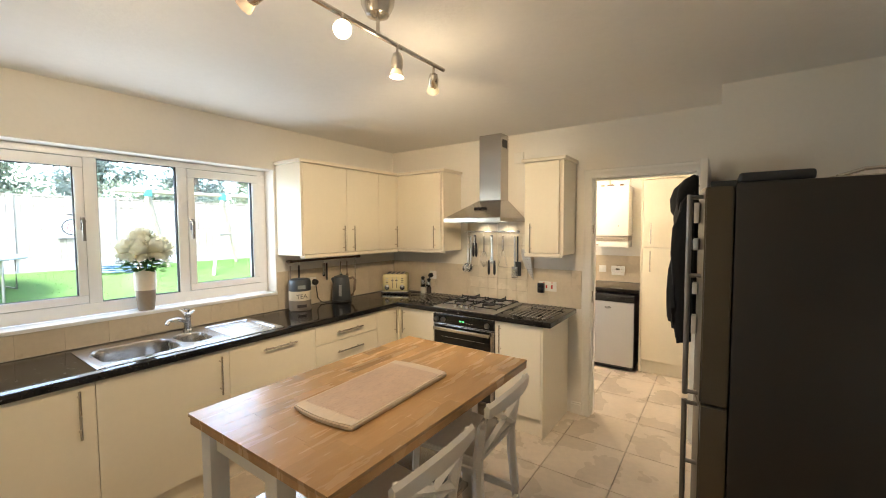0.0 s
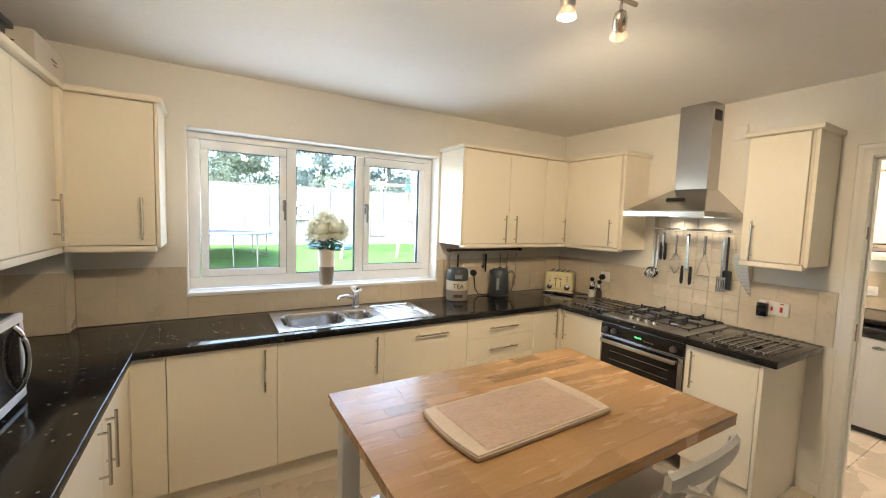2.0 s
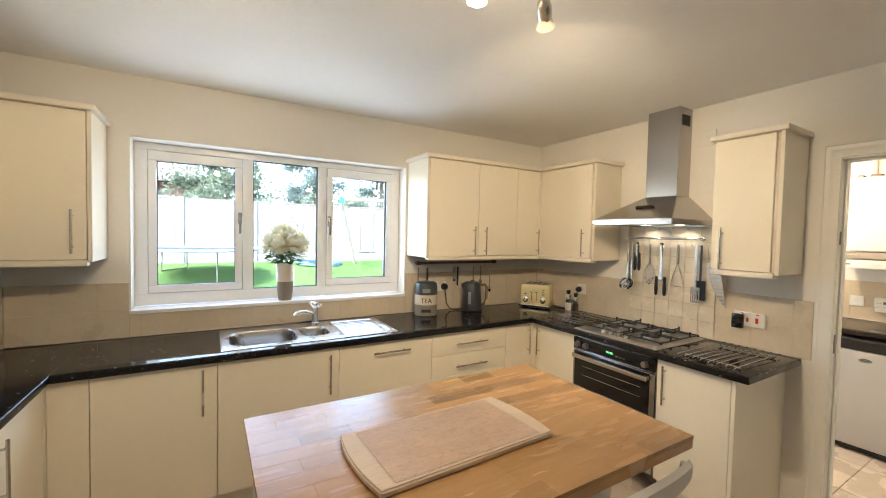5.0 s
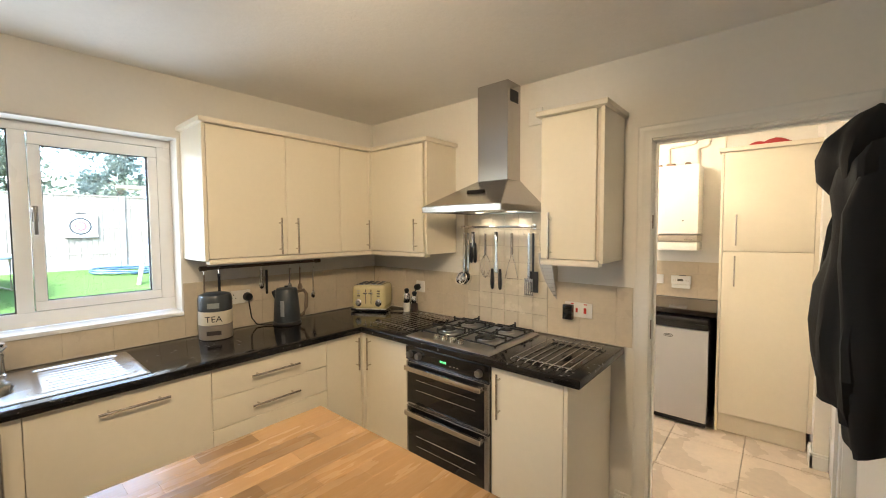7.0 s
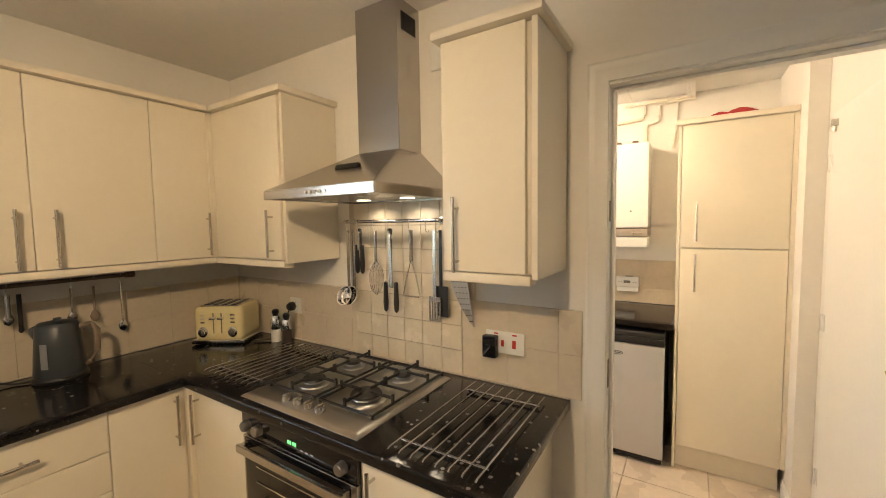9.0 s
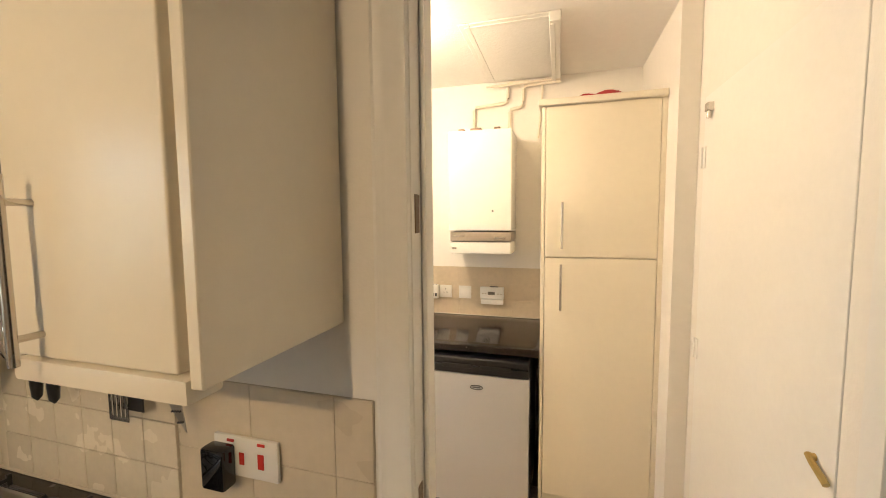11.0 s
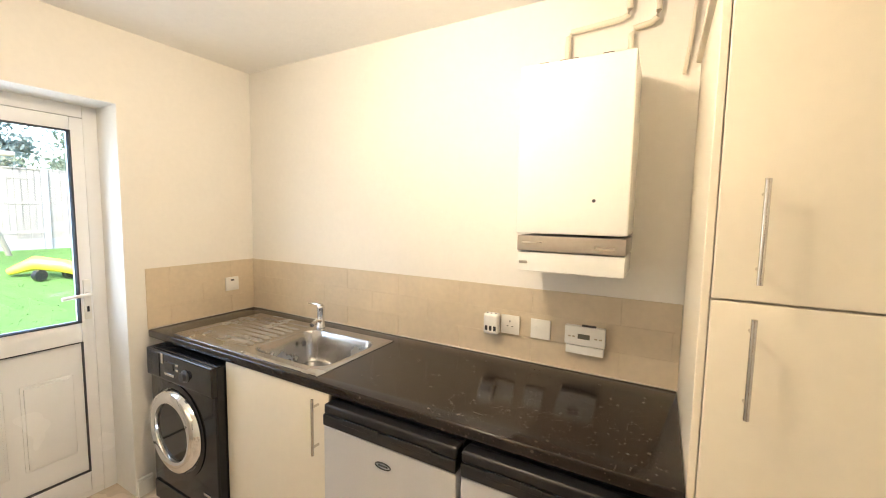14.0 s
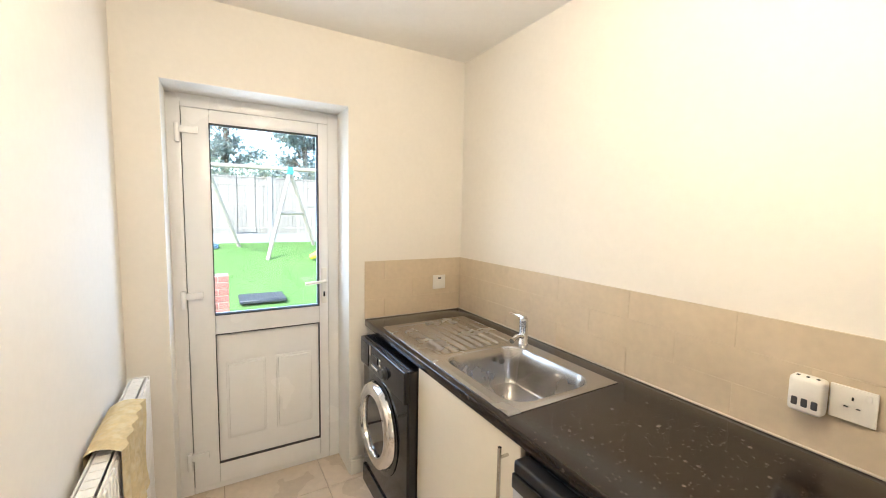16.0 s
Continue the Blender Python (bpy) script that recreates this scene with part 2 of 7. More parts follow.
FENCE_WOOD = surface("weathered_fence_board", (0.23, 0.20, 0.16), 0.85, var=0.22, big=3, fine=50, stretch=(6, 6, 0.7), per_object=0.14, bump=0.15, bump_scale=120)
CONCRETE = surface("fence_concrete", (0.26, 0.25, 0.235), 0.9, var=0.10, big=5, fine=60, bump=0.2, bump_scale=120)
ROUND_POLE = surface("pine_pole", (0.30, 0.25, 0.19), 0.7, var=0.15, big=4, fine=60)
BARK = surface("bark", (0.12, 0.09, 0.065), 0.9, var=0.3, big=9, fine=60, bump=0.5, bump_scale=50)
FOLIAGE = surface("tree_leaves", (0.17, 0.20, 0.13), 0.6, var=0.3, big=1.5, fine=12)
FOLIAGE_BLUE = surface("blue_green_leaves", (0.17, 0.21, 0.18), 0.6, var=0.3, big=1.5, fine=12)


def uneven_staves(m):
    """Most staves alike, a few clearly darker or paler."""
    nt = m.node_tree
    hsv = next(n for n in nt.nodes if n.type == "HUE_SAT")
    info = next(n for n in nt.nodes if n.type == "OBJECT_INFO")
    ramp = nt.nodes.new("ShaderNodeValToRGB")
    for p, v in ((0.05, 0.66), (0.10, 0.86), (0.30, 0.94), (0.88, 1.05), (0.95, 1.16)):
        e = ramp.color_ramp.elements.new(p)
        e.color = (v, v, v, 1)
    ramp.color_ramp.elements[0].color = (0.60, 0.60, 0.60, 1)
    ramp.color_ramp.elements[-1].color = (1.22, 1.22, 1.22, 1)
    nt.links.new(info.outputs["Random"], ramp.inputs[0])
    nt.links.new(ramp.outputs[0], hsv.inputs["Value"])


uneven_staves(BEECH)


def let_light_through(m, share):
    """Thin leaves and petals pass part of the light to their far side."""
    nt = m.node_tree
    bsdf = nt.nodes["Principled BSDF"]
    thin = nt.nodes.new("ShaderNodeBsdfTranslucent")
    nt.links.new(bsdf.inputs["Base Color"].links[0].from_socket, thin.inputs["Color"])
    mix = nt.nodes.new("ShaderNodeMixShader")
    mix.inputs[0].default_value = share
    nt.links.new(bsdf.outputs[0], mix.inputs[1])
    nt.links.new(thin.outputs[0], mix.inputs[2])
    nt.links.new(mix.outputs[0], nt.nodes["Material Output"].inputs["Surface"])


LEAF.node_tree.nodes["Principled BSDF"].inputs["Specular IOR Level"].default_value = 0.15
BLADE = surface("grass_blade", (0.085, 0.15, 0.04), 0.8, var=0.12, big=1.2, fine=18)
for leafy in (BLADE, FOLIAGE, FOLIAGE_BLUE, PETAL, LEAF):
    let_light_through(leafy, 0.55)
ROOF = surface("roof_tiles", (0.16, 0.12, 0.10), 0.85, var=0.2, big=3, fine=30)
TEAL = surface("teal_bracket", (0.03, 0.22, 0.24), 0.5)
YELLOW = surface("yellow_plastic", (0.62, 0.50, 0.03), 0.4)
BULB = glowing("lit_bulb", (1.0, 0.78, 0.50), 10.0)
HOOD_BULB = glowing("hood_lamp_lens", (1.0, 0.88, 0.60), 0.3)
FROST = surface("frosted_shade", (0.55, 0.50, 0.43), 0.35, var=0.04)
let_light_through(FROST, 0.12)
GREEN_LED = glowing("green_clock_digits", (0.15, 0.9, 0.25), 0.10)

# ---- building helpers ----
def box(bm, a, b, bevel=0.0, seg=1):
    lo = [min(p, q) for p, q in zip(a, b)]
    hi = [max(p, q) for p, q in zip(a, b)]
    r = bmesh.ops.create_cube(bm, size=1.0)
    for v in r["verts"]:
        v.co = Vector([(lo[i] + hi[i]) / 2 + v.co[i] * (hi[i] - lo[i]) for i in range(3)])
    if bevel:
        edges = list({e for v in r["verts"] for e in v.link_edges})
        bmesh.ops.bevel(bm, geom=edges, offset=bevel, segments=seg, profile=0.6, affect="EDGES")


def boxed(a, b, bevel=0.0, seg=1):
    bm = bmesh.new()
    box(bm, a, b, bevel, seg)
    return bm


def rod(bm, p, q, r, r2=None, n=12):
    p, q = Vector(p), Vector(q)
    d = q - p
    m = Matrix.Translation((p + q) / 2) @ d.to_track_quat("Z", "Y").to_matrix().to_4x4()
    bmesh.ops.create_cone(bm, cap_ends=True, segments=n, radius1=r, radius2=r if r2 is None else r2, depth=d.length, matrix=m)


def tube(bm, pts, r, n=8):
    pts = [Vector(p) for p in pts]
    rings = []
    for i, p in enumerate(pts):
        d = (pts[min(i + 1, len(pts) - 1)] - pts[max(i - 1, 0)]).normalized()
        ref = Vector((0, 0, 1)) if abs(d.z) < 0.95 else Vector((1, 0, 0))
        s = d.cross(ref).normalized()
        u = s.cross(d)
        rad = r[i] if isinstance(r, (list, tuple)) else r
        rings.append([bm.verts.new(p + (s * math.cos(k * 2 * math.pi / n) + u * math.sin(k * 2 * math.pi / n)) * rad) for k in range(n)])
    for a, b in zip(rings, rings[1:]):
        for k in range(n):
            bm.faces.new((a[k], a[(k + 1) % n], b[(k + 1) % n], b[k]))
    bm.faces.new(rings[0][::-1])
    bm.faces.new(rings[-1])


def lathe(bm, profile, centre, n=24, axis="z"):
    """Turns a profile of (radius, height) round an upright line through centre, or one along x or y."""
    c = Vector(centre)
    rings = []
    for r, h in profile:
        ring = []
        for k in range(n):
            a = k * 2 * math.pi / n
            u, v = r * math.cos(a), r * math.sin(a)
            off = {"z": (u, v, h), "y": (u, h, v), "x": (h, u, v)}[axis]
            ring.append(bm.verts.new(c + Vector(off)))
        rings.append(ring)
    for a, b in zip(rings, rings[1:]):
        for k in range(n):
            bm.faces.new((a[k], a[(k + 1) % n], b[(k + 1) % n], b[k]))
    bm.faces.new(rings[0][::-1])
    bm.faces.new(rings[-1])


def slab(xs, ys, keep, z0, z1, bevel=0.006):
    """A flat slab made of the cells of a grid for which keep(x, y) holds."""
    bm = bmesh.new()
    vs = {}

    def v(i, j):
        if (i, j) not in vs:
            vs[i, j] = bm.verts.new((xs[i], ys[j], z1))
        return vs[i, j]
    for i in range(len(xs) - 1):
        for j in range(len(ys) - 1):
            if keep((xs[i] + xs[i + 1]) / 2, (ys[j] + ys[j + 1]) / 2):
                bm.faces.new((v(i, j), v(i + 1, j), v(i + 1, j + 1), v(i, j + 1)))
    r = bmesh.ops.extrude_face_region(bm, geom=bm.faces[:])
    for e in r["geom"]:
        if isinstance(e, bmesh.types.BMVert):
            e.co.z = z0
    bmesh.ops.recalc_face_normals(bm, faces=bm.faces[:])
    sharp = [e for e in bm.edges if len(e.link_faces) == 2 and e.calc_face_angle(0) > 0.5]
    if bevel:
        bmesh.ops.bevel(bm, geom=sharp, offset=bevel, segments=3, profile=0.5, affect="EDGES")
    return bm


def origin(ob):
    p = Vector((0, 0, 0))
    while ob:
        p += ob.location
        ob = ob.parent
    return p


def finish(name, bm, material, shift, smooth):
    bmesh.ops.recalc_face_normals(bm, faces=bm.faces[:])
    me = bpy.data.meshes.new(name)
    for v in bm.verts:
        v.co -= shift
    bm.to_mesh(me)
    bm.free()
    me.materials.append(material)
    if smooth:
        me.polygons.foreach_set("use_smooth", [True] * len(me.polygons))
        me.set_sharp_from_angle(angle=radians(38))
    return me


def part(name, bm, material, parent, label="", smooth=True):
    """One mesh, given in world places, under a thing or a part."""
    ob = new(name, finish(name, bm, material, origin(parent), smooth))
    ob.parent = parent
    return tagged(ob, label)


def thing(name, place, label, category, group="", kind=""):
    ob = new(name)
    ob.empty_display_size = 0.1
    ob.location = place
    return tagged(ob, label, category, group, kind)


def whole(name, bm, material, label, category, group="", kind="", smooth=True):
    """A thing of one mesh, its origin at the middle of its base."""
    lo = Vector([min(v.co[i] for v in bm.verts) for i in range(3)])
    hi = Vector([max(v.co[i] for v in bm.verts) for i in range(3)])
    base = Vector(((lo.x + hi.x) / 2, (lo.y + hi.y) / 2, lo.z))
    ob = new(name, finish(name, bm, material, base, smooth))
    ob.location = base
    return tagged(ob, label, category, group, kind)


def structure(name, bm, material, label="", smooth=False):
    return whole(name, bm, material, label, "", "", "structure", smooth)


def piece(name, me, parent, place):
    ob = new(name, me)
    ob.parent = parent
    ob.location = Vector(place) - origin(parent)
    return ob


def at(face, front, u, d, z):
    """A place on a run of units: u along it, d out from its front plane."""
    return {"+x": (front + d, u, z), "-y": (u, front - d, z), "+y": (u, front + d, z), "-x": (front - d, u, z)}[face]


def bar_handle(parent, face, front, u, z, length, upright=True, reach=0.032, r=0.006):
    bm = bmesh.new()
    h = length / 2
    if upright:
        ends = [(u, z - h), (u, z + h)]
        feet = [(u, z - h * 0.72), (u, z + h * 0.72)]
    else:
        ends = [(u - h, z), (u + h, z)]
        feet = [(u - h * 0.72, z), (u + h * 0.72, z)]
    rod(bm, at(face, front, ends[0][0], reach, ends[0][1]), at(face, front, ends[1][0], reach, ends[1][1]), r)
    for fu, fz in feet:
        rod(bm, at(face, front, fu, 0.0, fz), at(face, front, fu, reach, fz), r * 0.8, n=8)
    return part("handle", bm, SATIN, parent, "satin nickel bar handle")


def unit(name, face, front, back, u0, u1, z0, z1, fronts, label, group, body_top=None):
    """A cabinet: its carcass, and fronts (kind, u0, u1, z0, z1, handle) 20 mm thick; handle: None or (upright, u, z, length)."""
    base = at(face, front, (u0 + u1) / 2, 0, z0)
    mid = at(face, back, (u0 + u1) / 2, 0, z0)
    ob = thing(name, [(p + q) / 2 for p, q in zip(base, mid)], label, "cabinet", group)
    part("body", boxed(at(face, back, u0 + 0.0005, 0, z0), at(face, front, u1 - 0.0005, -0.0206, body_top or z1), 0.001), CARCASS, ob)
    for kind, a, b, za, zb, handle in fronts:
        d = part(kind, boxed(at(face, front, a + 0.001, -0.020, za + 0.001), at(face, front, b - 0.001, 0, zb - 0.001), 0.0035, 3), CREAM, ob)
        if handle:
            bar_handle(d, face, front, handle[1], handle[2], handle[3], handle[0])
    return ob


TILE_MESHES = {}


def tiles(parent, face, plane, u0, u1, z0, z1, tw, th, material, start=0.0, thick=0.008, joint=0.003, stagger=False, name="tile"):
    """Lays tiles on a wall between u0 and u1, one object each, alike ones on one mesh."""
    rows = max(1, round((z1 - z0) / th))
    th = (z1 - z0) / rows
    for j in range(rows):
        za, zb = z0 + j * th, z0 + (j + 1) * th
        u = u0 - ((u0 - start) % tw) - (tw / 2 if stagger and j % 2 else 0)
        while u < u1 - 0.004:
            a, b = max(u, u0), min(u + tw, u1)
            if b - a > 0.012:
                w, h = round(b - a - joint, 3), round(th - joint, 3)
                key = (face, w, h, material.name)
                if key not in TILE_MESHES:
                    bm = boxed(at(face, 0, -w / 2, 0, -h / 2), at(face, 0, w / 2, thick, h / 2), 0.0009)
                    TILE_MESHES[key] = finish(name, bm, material, Vector((0, 0, 0)), False)
                piece(name, TILE_MESHES[key], parent, at(face, plane, (a + b) / 2, 0, (za + zb) / 2))
            u += tw


def rounded(u, v, hu, hv, r):
    """Distance outside a rounded rectangle of half sizes hu, hv (negative inside)."""
    qx, qy = abs(u) - hu + r, abs(v) - hv + r
    return math.hypot(max(qx, 0), max(qy, 0)) + min(max(qx, qy), 0) - r


def pressed_sheet(x0, x1, y0, y1, z, height, nx, ny, skirt=0.006):
    """A sheet of pressed steel whose relief is height(x, y), with a turned-down rim."""
    bm = bmesh.new()
    grid = []
    for i in range(nx + 1):
        row = []
        for j in range(ny + 1):
            x, y = x0 + (x1 - x0) * i / nx, y0 + (y1 - y0) * j / ny
            row.append(bm.verts.new((x, y, z + height(x, y))))
        grid.append(row)
    for i in range(nx):
        for j in range(ny):
            bm.faces.new((grid[i][j], grid[i + 1][j], grid[i + 1][j + 1], grid[i][j + 1]))
    rim = [e for e in bm.edges if e.is_boundary]
    r = bmesh.ops.extrude_edge_only(bm, edges=rim)
    for e in r["geom"]:
        if isinstance(e, bmesh.types.BMVert):
            e.co.z = z - skirt
    return bm


def step_fall(d, wall):
    """0 outside, 1 inside a bowl whose wall is that wide."""
    t = min(1.0, max(0.0, -d / wall))
    return t * t * (3 - 2 * t)

# ---- rooms ----
H = 2.45
bm = bmesh.new()
box(bm, (-0.45, -4.3, -0.14), (4.0, 2.2, -0.009))
FLOOR = structure("floor", bm, FLOOR_GROUT, "pale travertine tiled floor with thin joints")

# window wall, opening y -3.255 to -1.468, z 1.045 to 2.10
bm = bmesh.new()
box(bm, (-0.30, -4.25, -0.2), (0, -3.255, H + 0.1))
box(bm, (-0.30, -1.468, -0.2), (0, 0.02, H + 0.1))
box(bm, (-0.30, -3.255, -0.2), (0, -1.468, 1.045))
box(bm, (-0.30, -3.255, 2.10), (0, -1.468, H + 0.1))
structure("wall_west", bm, PAINT, "cream painted wall round the kitchen window")
# wall between kitchen and utility, doorway x 2.21 to 2.92
bm = bmesh.new()
box(bm, (0.002, 0, -0.02), (2.19, 0.11, H + 0.1))
box(bm, (2.94, 0, -0.02), (3.9, 0.11, H + 0.1))
box(bm, (2.19, 0, 2.02), (2.94, 0.11, H + 0.1))
box(bm, (-0.13, 0.112, -0.02), (1.85, 0.24, H + 0.1))
structure("wall_middle", bm, PAINT, "cream painted wall between kitchen and utility room")
structure("wall_south", boxed((-0.3, -4.25, -0.02), (3.95, -4.09, H + 0.1)), PAINT, "cream painted end wall of the kitchen")
structure("wall_east", boxed((3.8, -4.09, -0.02), (3.95, 0, H + 0.1)), PAINT, "cream painted side wall of the kitchen")
structure("wall_nib", boxed((3.055, -0.45, -0.02), (3.8, -0.002, H + 0.1)), PAINT, "cream painted projecting wall beside the doorway")
structure("wall_boxing", boxed((0.0, -4.09, 0.912), (0.13, -3.785, 1.36)), PAINT, "boxed-in corner pipe")
# utility: garden wall with the back door opening y 0.40 to 1.235, far wall, side wall with a door
bm = bmesh.new()
box(bm, (-0.43, 0.022, -0.2), (-0.13, 0.40, H + 0.1))
box(bm, (-0.43, 1.235, -0.2), (-0.13, 2.15, H + 0.1))
box(bm, (-0.43, 0.40, 2.085), (-0.13, 1.235, H + 0.1))
structure("wall_garden", bm, PAINT, "cream painted utility wall with the back door opening")
structure("wall_north", boxed((-0.13, 1.965, -0.02), (3.3, 2.15, H + 0.1)), PAINT, "cream painted utility wall behind the worktop")
bm = bmesh.new()
box(bm, (2.99, 0.112, -0.02), (3.3, 0.28, H + 0.1))
box(bm, (2.99, 1.12, -0.02), (3.3, 1.963, H + 0.1))
box(bm, (2.99, 0.28, 2.03), (3.3, 1.12, H + 0.1))
box(bm, (3.28, 0.28, -0.02), (3.36, 1.12, 2.03))
structure("wall_side", bm, PAINT, "cream painted utility side wall")
structure("wall_return", boxed((2.912, 1.19, -0.02), (2.988, 1.963, H + 0.05)), PAINT, "narrow white wall return beside the tall cabinet")
structure("ceiling_kitchen", boxed((-0.32, -4.28, H), (4.0, 0.002, H + 0.14)), CEILING, "white stippled kitchen ceiling")
structure("ceiling_utility", boxed((-0.45, 0.06, H + 0.001), (3.4, 2.18, H + 0.13)), CEILING, "white stippled utility ceiling")

# doorway lining, stops and architrave
for a, b in (((2.19, -0.004, 0), (2.206, 0.109, 1.998)), ((2.918, -0.004, 0), (2.94, 0.114, 1.998)), ((2.19, -0.004, 1.9985), (2.94, 0.114, 2.02))):
    structure("door_lining", boxed(a, b, 0.002), GLOSS_WHITE, "white gloss door lining")
for a, b in (((2.2065, 0.045, 0), (2.217, 0.085, 1.986)), ((2.906, 0.045, 0), (2.9175, 0.085, 1.986)), ((2.2125, 0.045, 1.9865), (2.9175, 0.085, 1.998))):
    structure("door_stop", boxed(a, b, 0.001), GLOSS_WHITE, "white gloss door stop")


def mitred(outer, inner, depth):
    """One moulded strip: a swept section between an outer and an inner edge."""
    bm = bmesh.new()
    section = [(0.0, 0.0), (0.0, 0.55), (0.12, 0.75), (0.30, 0.62), (0.45, 0.80), (0.72, 0.92), (0.86, 1.0), (1.0, 0.9), (1.0, 0.0)]
    rows = []
    for (ou, oz), (iu, iz) in zip(outer, inner):
        rows.append([bm.verts.new((ou + (iu - ou) * f, -0.0005 - depth * d, oz + (iz - oz) * f)) for f, d in section])
    for a, b in zip(rows, rows[1:]):
        for k in range(len(section) - 1):
            bm.faces.new((a[k], a[k + 1], b[k + 1], b[k]))
    bm.faces.new(rows[0])
    bm.faces.new(rows[-1][::-1])
    return bm


structure("trim", mitred([(2.136, 0.0), (2.136, 2.074), (2.994, 2.074), (2.994, 0.0)], [(2.204, 0.0), (2.204, 2.006), (2.926, 2.006), (2.926, 0.0)], 0.021),
          GLOSS_WHITE, "white moulded architrave round the doorway", True)
for za, zb in ((0.97, 1.07), (1.55, 1.62)):
    whole("strike_plate", boxed((2.199, 0.012, za), (2.2075, 0.034, zb), 0.001), BRONZE, "worn metal strike plate let into the door lining", "door hardware")

# open kitchen door leaf, standing against the projecting wall
DOOR = thing("door_1", (2.985, -0.36, 0), "white painted open door holding a coat", "", "", "structure")
part("leaf", boxed((2.968, -0.735, 0.006), (3.006, -0.012, 1.985), 0.003), GLOSS_WHITE, DOOR)
bm = bmesh.new()
rod(bm, (2.97, -0.66, 1.0), (2.915, -0.66, 1.0), 0.009)
tube(bm, [(2.917, -0.66, 1.0), (2.912, -0.64, 1.0), (2.912, -0.54, 0.998)], 0.008)
part("door_handle", bm, SATIN, DOOR, "satin lever handle")
bm = bmesh.new()
tube(bm, [(2.968, -0.42, 1.86), (2.93, -0.42, 1.85), (2.915, -0.42, 1.87), (2.915, -0.42, 1.89)], 0.006)
part("hook", bm, SATIN, DOOR, "small metal coat hook")

# utility side door, closed
SIDE_DOOR = thing("door_2", (3.02, 0.7, 0), "plain white painted door, closed", "", "", "structure")
part("leaf", boxed((2.996, 0.2808, 0.008), (3.04, 1.1192, 2.0293), 0.0015), GLOSS_WHITE, SIDE_DOOR)
for z in (0.28, 1.05, 1.80):
    bm = bmesh.new()
    box(bm, (2.9925, 1.092, z - 0.04), (2.9965, 1.115, z + 0.04), 0.0008)
    rod(bm, (2.991, 1.1185, z - 0.04), (2.991, 1.1185, z + 0.04), 0.0045)
    part("hinge", bm, GLOSS_WHITE, SIDE_DOOR, "painted butt hinge")
bm = bmesh.new()
box(bm, (2.975, 1.03, 1.96), (2.999, 1.06, 1.99), 0.002)
rod(bm, (2.985, 1.045, 1.96), (2.985, 1.045, 1.935), 0.008)
part("catch", bm, SATIN, SIDE_DOOR, "small metal catch")
bm = bmesh.new()
rod(bm, (2.999, 0.345, 1.06), (2.984, 0.345, 1.06), 0.008)
tube(bm, [(2.985, 0.350, 1.063), (2.983, 0.33, 1.055), (2.985, 0.285, 1.035)], 0.007)
part("door_handle", bm, surface("aged_brass", (0.45, 0.33, 0.12), 0.35, 0.9), SIDE_DOOR, "small aged brass lever handle")

# skirtings


def skirting(points):
    bm = bmesh.new()
    for (xa, ya, xb, yb) in points:
        box(bm, (xa, ya, 0.0), (xb, yb, 0.085), 0.002)
        cx, cy = (0.004, 0) if abs(xb - xa) < abs(yb - ya) else (0, 0.004)
        box(bm, (xa + cx, ya + cy, 0.084), (xb - cx, yb - cy, 0.102), 0.003)
    structure("baseboard", bm, GLOSS_WHITE, "white gloss skirting board")


SIDE_DOOR.location.x -= 0.009
skirting([(2.05, -0.018, 2.136, -0.001)])
skirting([(2.896, 1.172, 2.986, 1.19), (2.894, 1.172, 2.912, 1.345)])
skirting([(-0.13, 1.236, -0.112, 1.31), (-0.13, 0.25, -0.112, 0.398), (-0.11, 0.24, 1.84, 0.256)])
skirting([(3.06, -0.468, 3.79, -0.45), (3.782, -4.08, 3.80, -0.47)])

# ---- kitchen window ----
WINDOW = thing("window_1", (-0.16, -2.36, 1.07), "white plastic three-light window with two opening sashes", "", "", "structure")
FX0, FX1 = -0.20, -0.135
bm = bmesh.new()
box(bm, (FX0, -3.253, 1.070), (FX1, -1.470, 1.145), 0.004, 2)
box(bm, (FX0, -3.253, 2.050), (FX1, -1.470, 2.098), 0.004, 2)
box(bm, (FX0, -3.253, 1.145), (FX1, -3.183, 2.050), 0.004, 2)
box(bm, (FX0, -1.540, 1.145), (FX1, -1.470, 2.050), 0.004, 2)
box(bm, (FX0, -2.650, 1.145), (FX1, -2.585, 2.050), 0.004, 2)
box(bm, (FX0, -2.140, 1.145), (FX1, -2.078, 2.050), 0.004, 2)
part("window_frame", bm, UPVC, WINDOW)
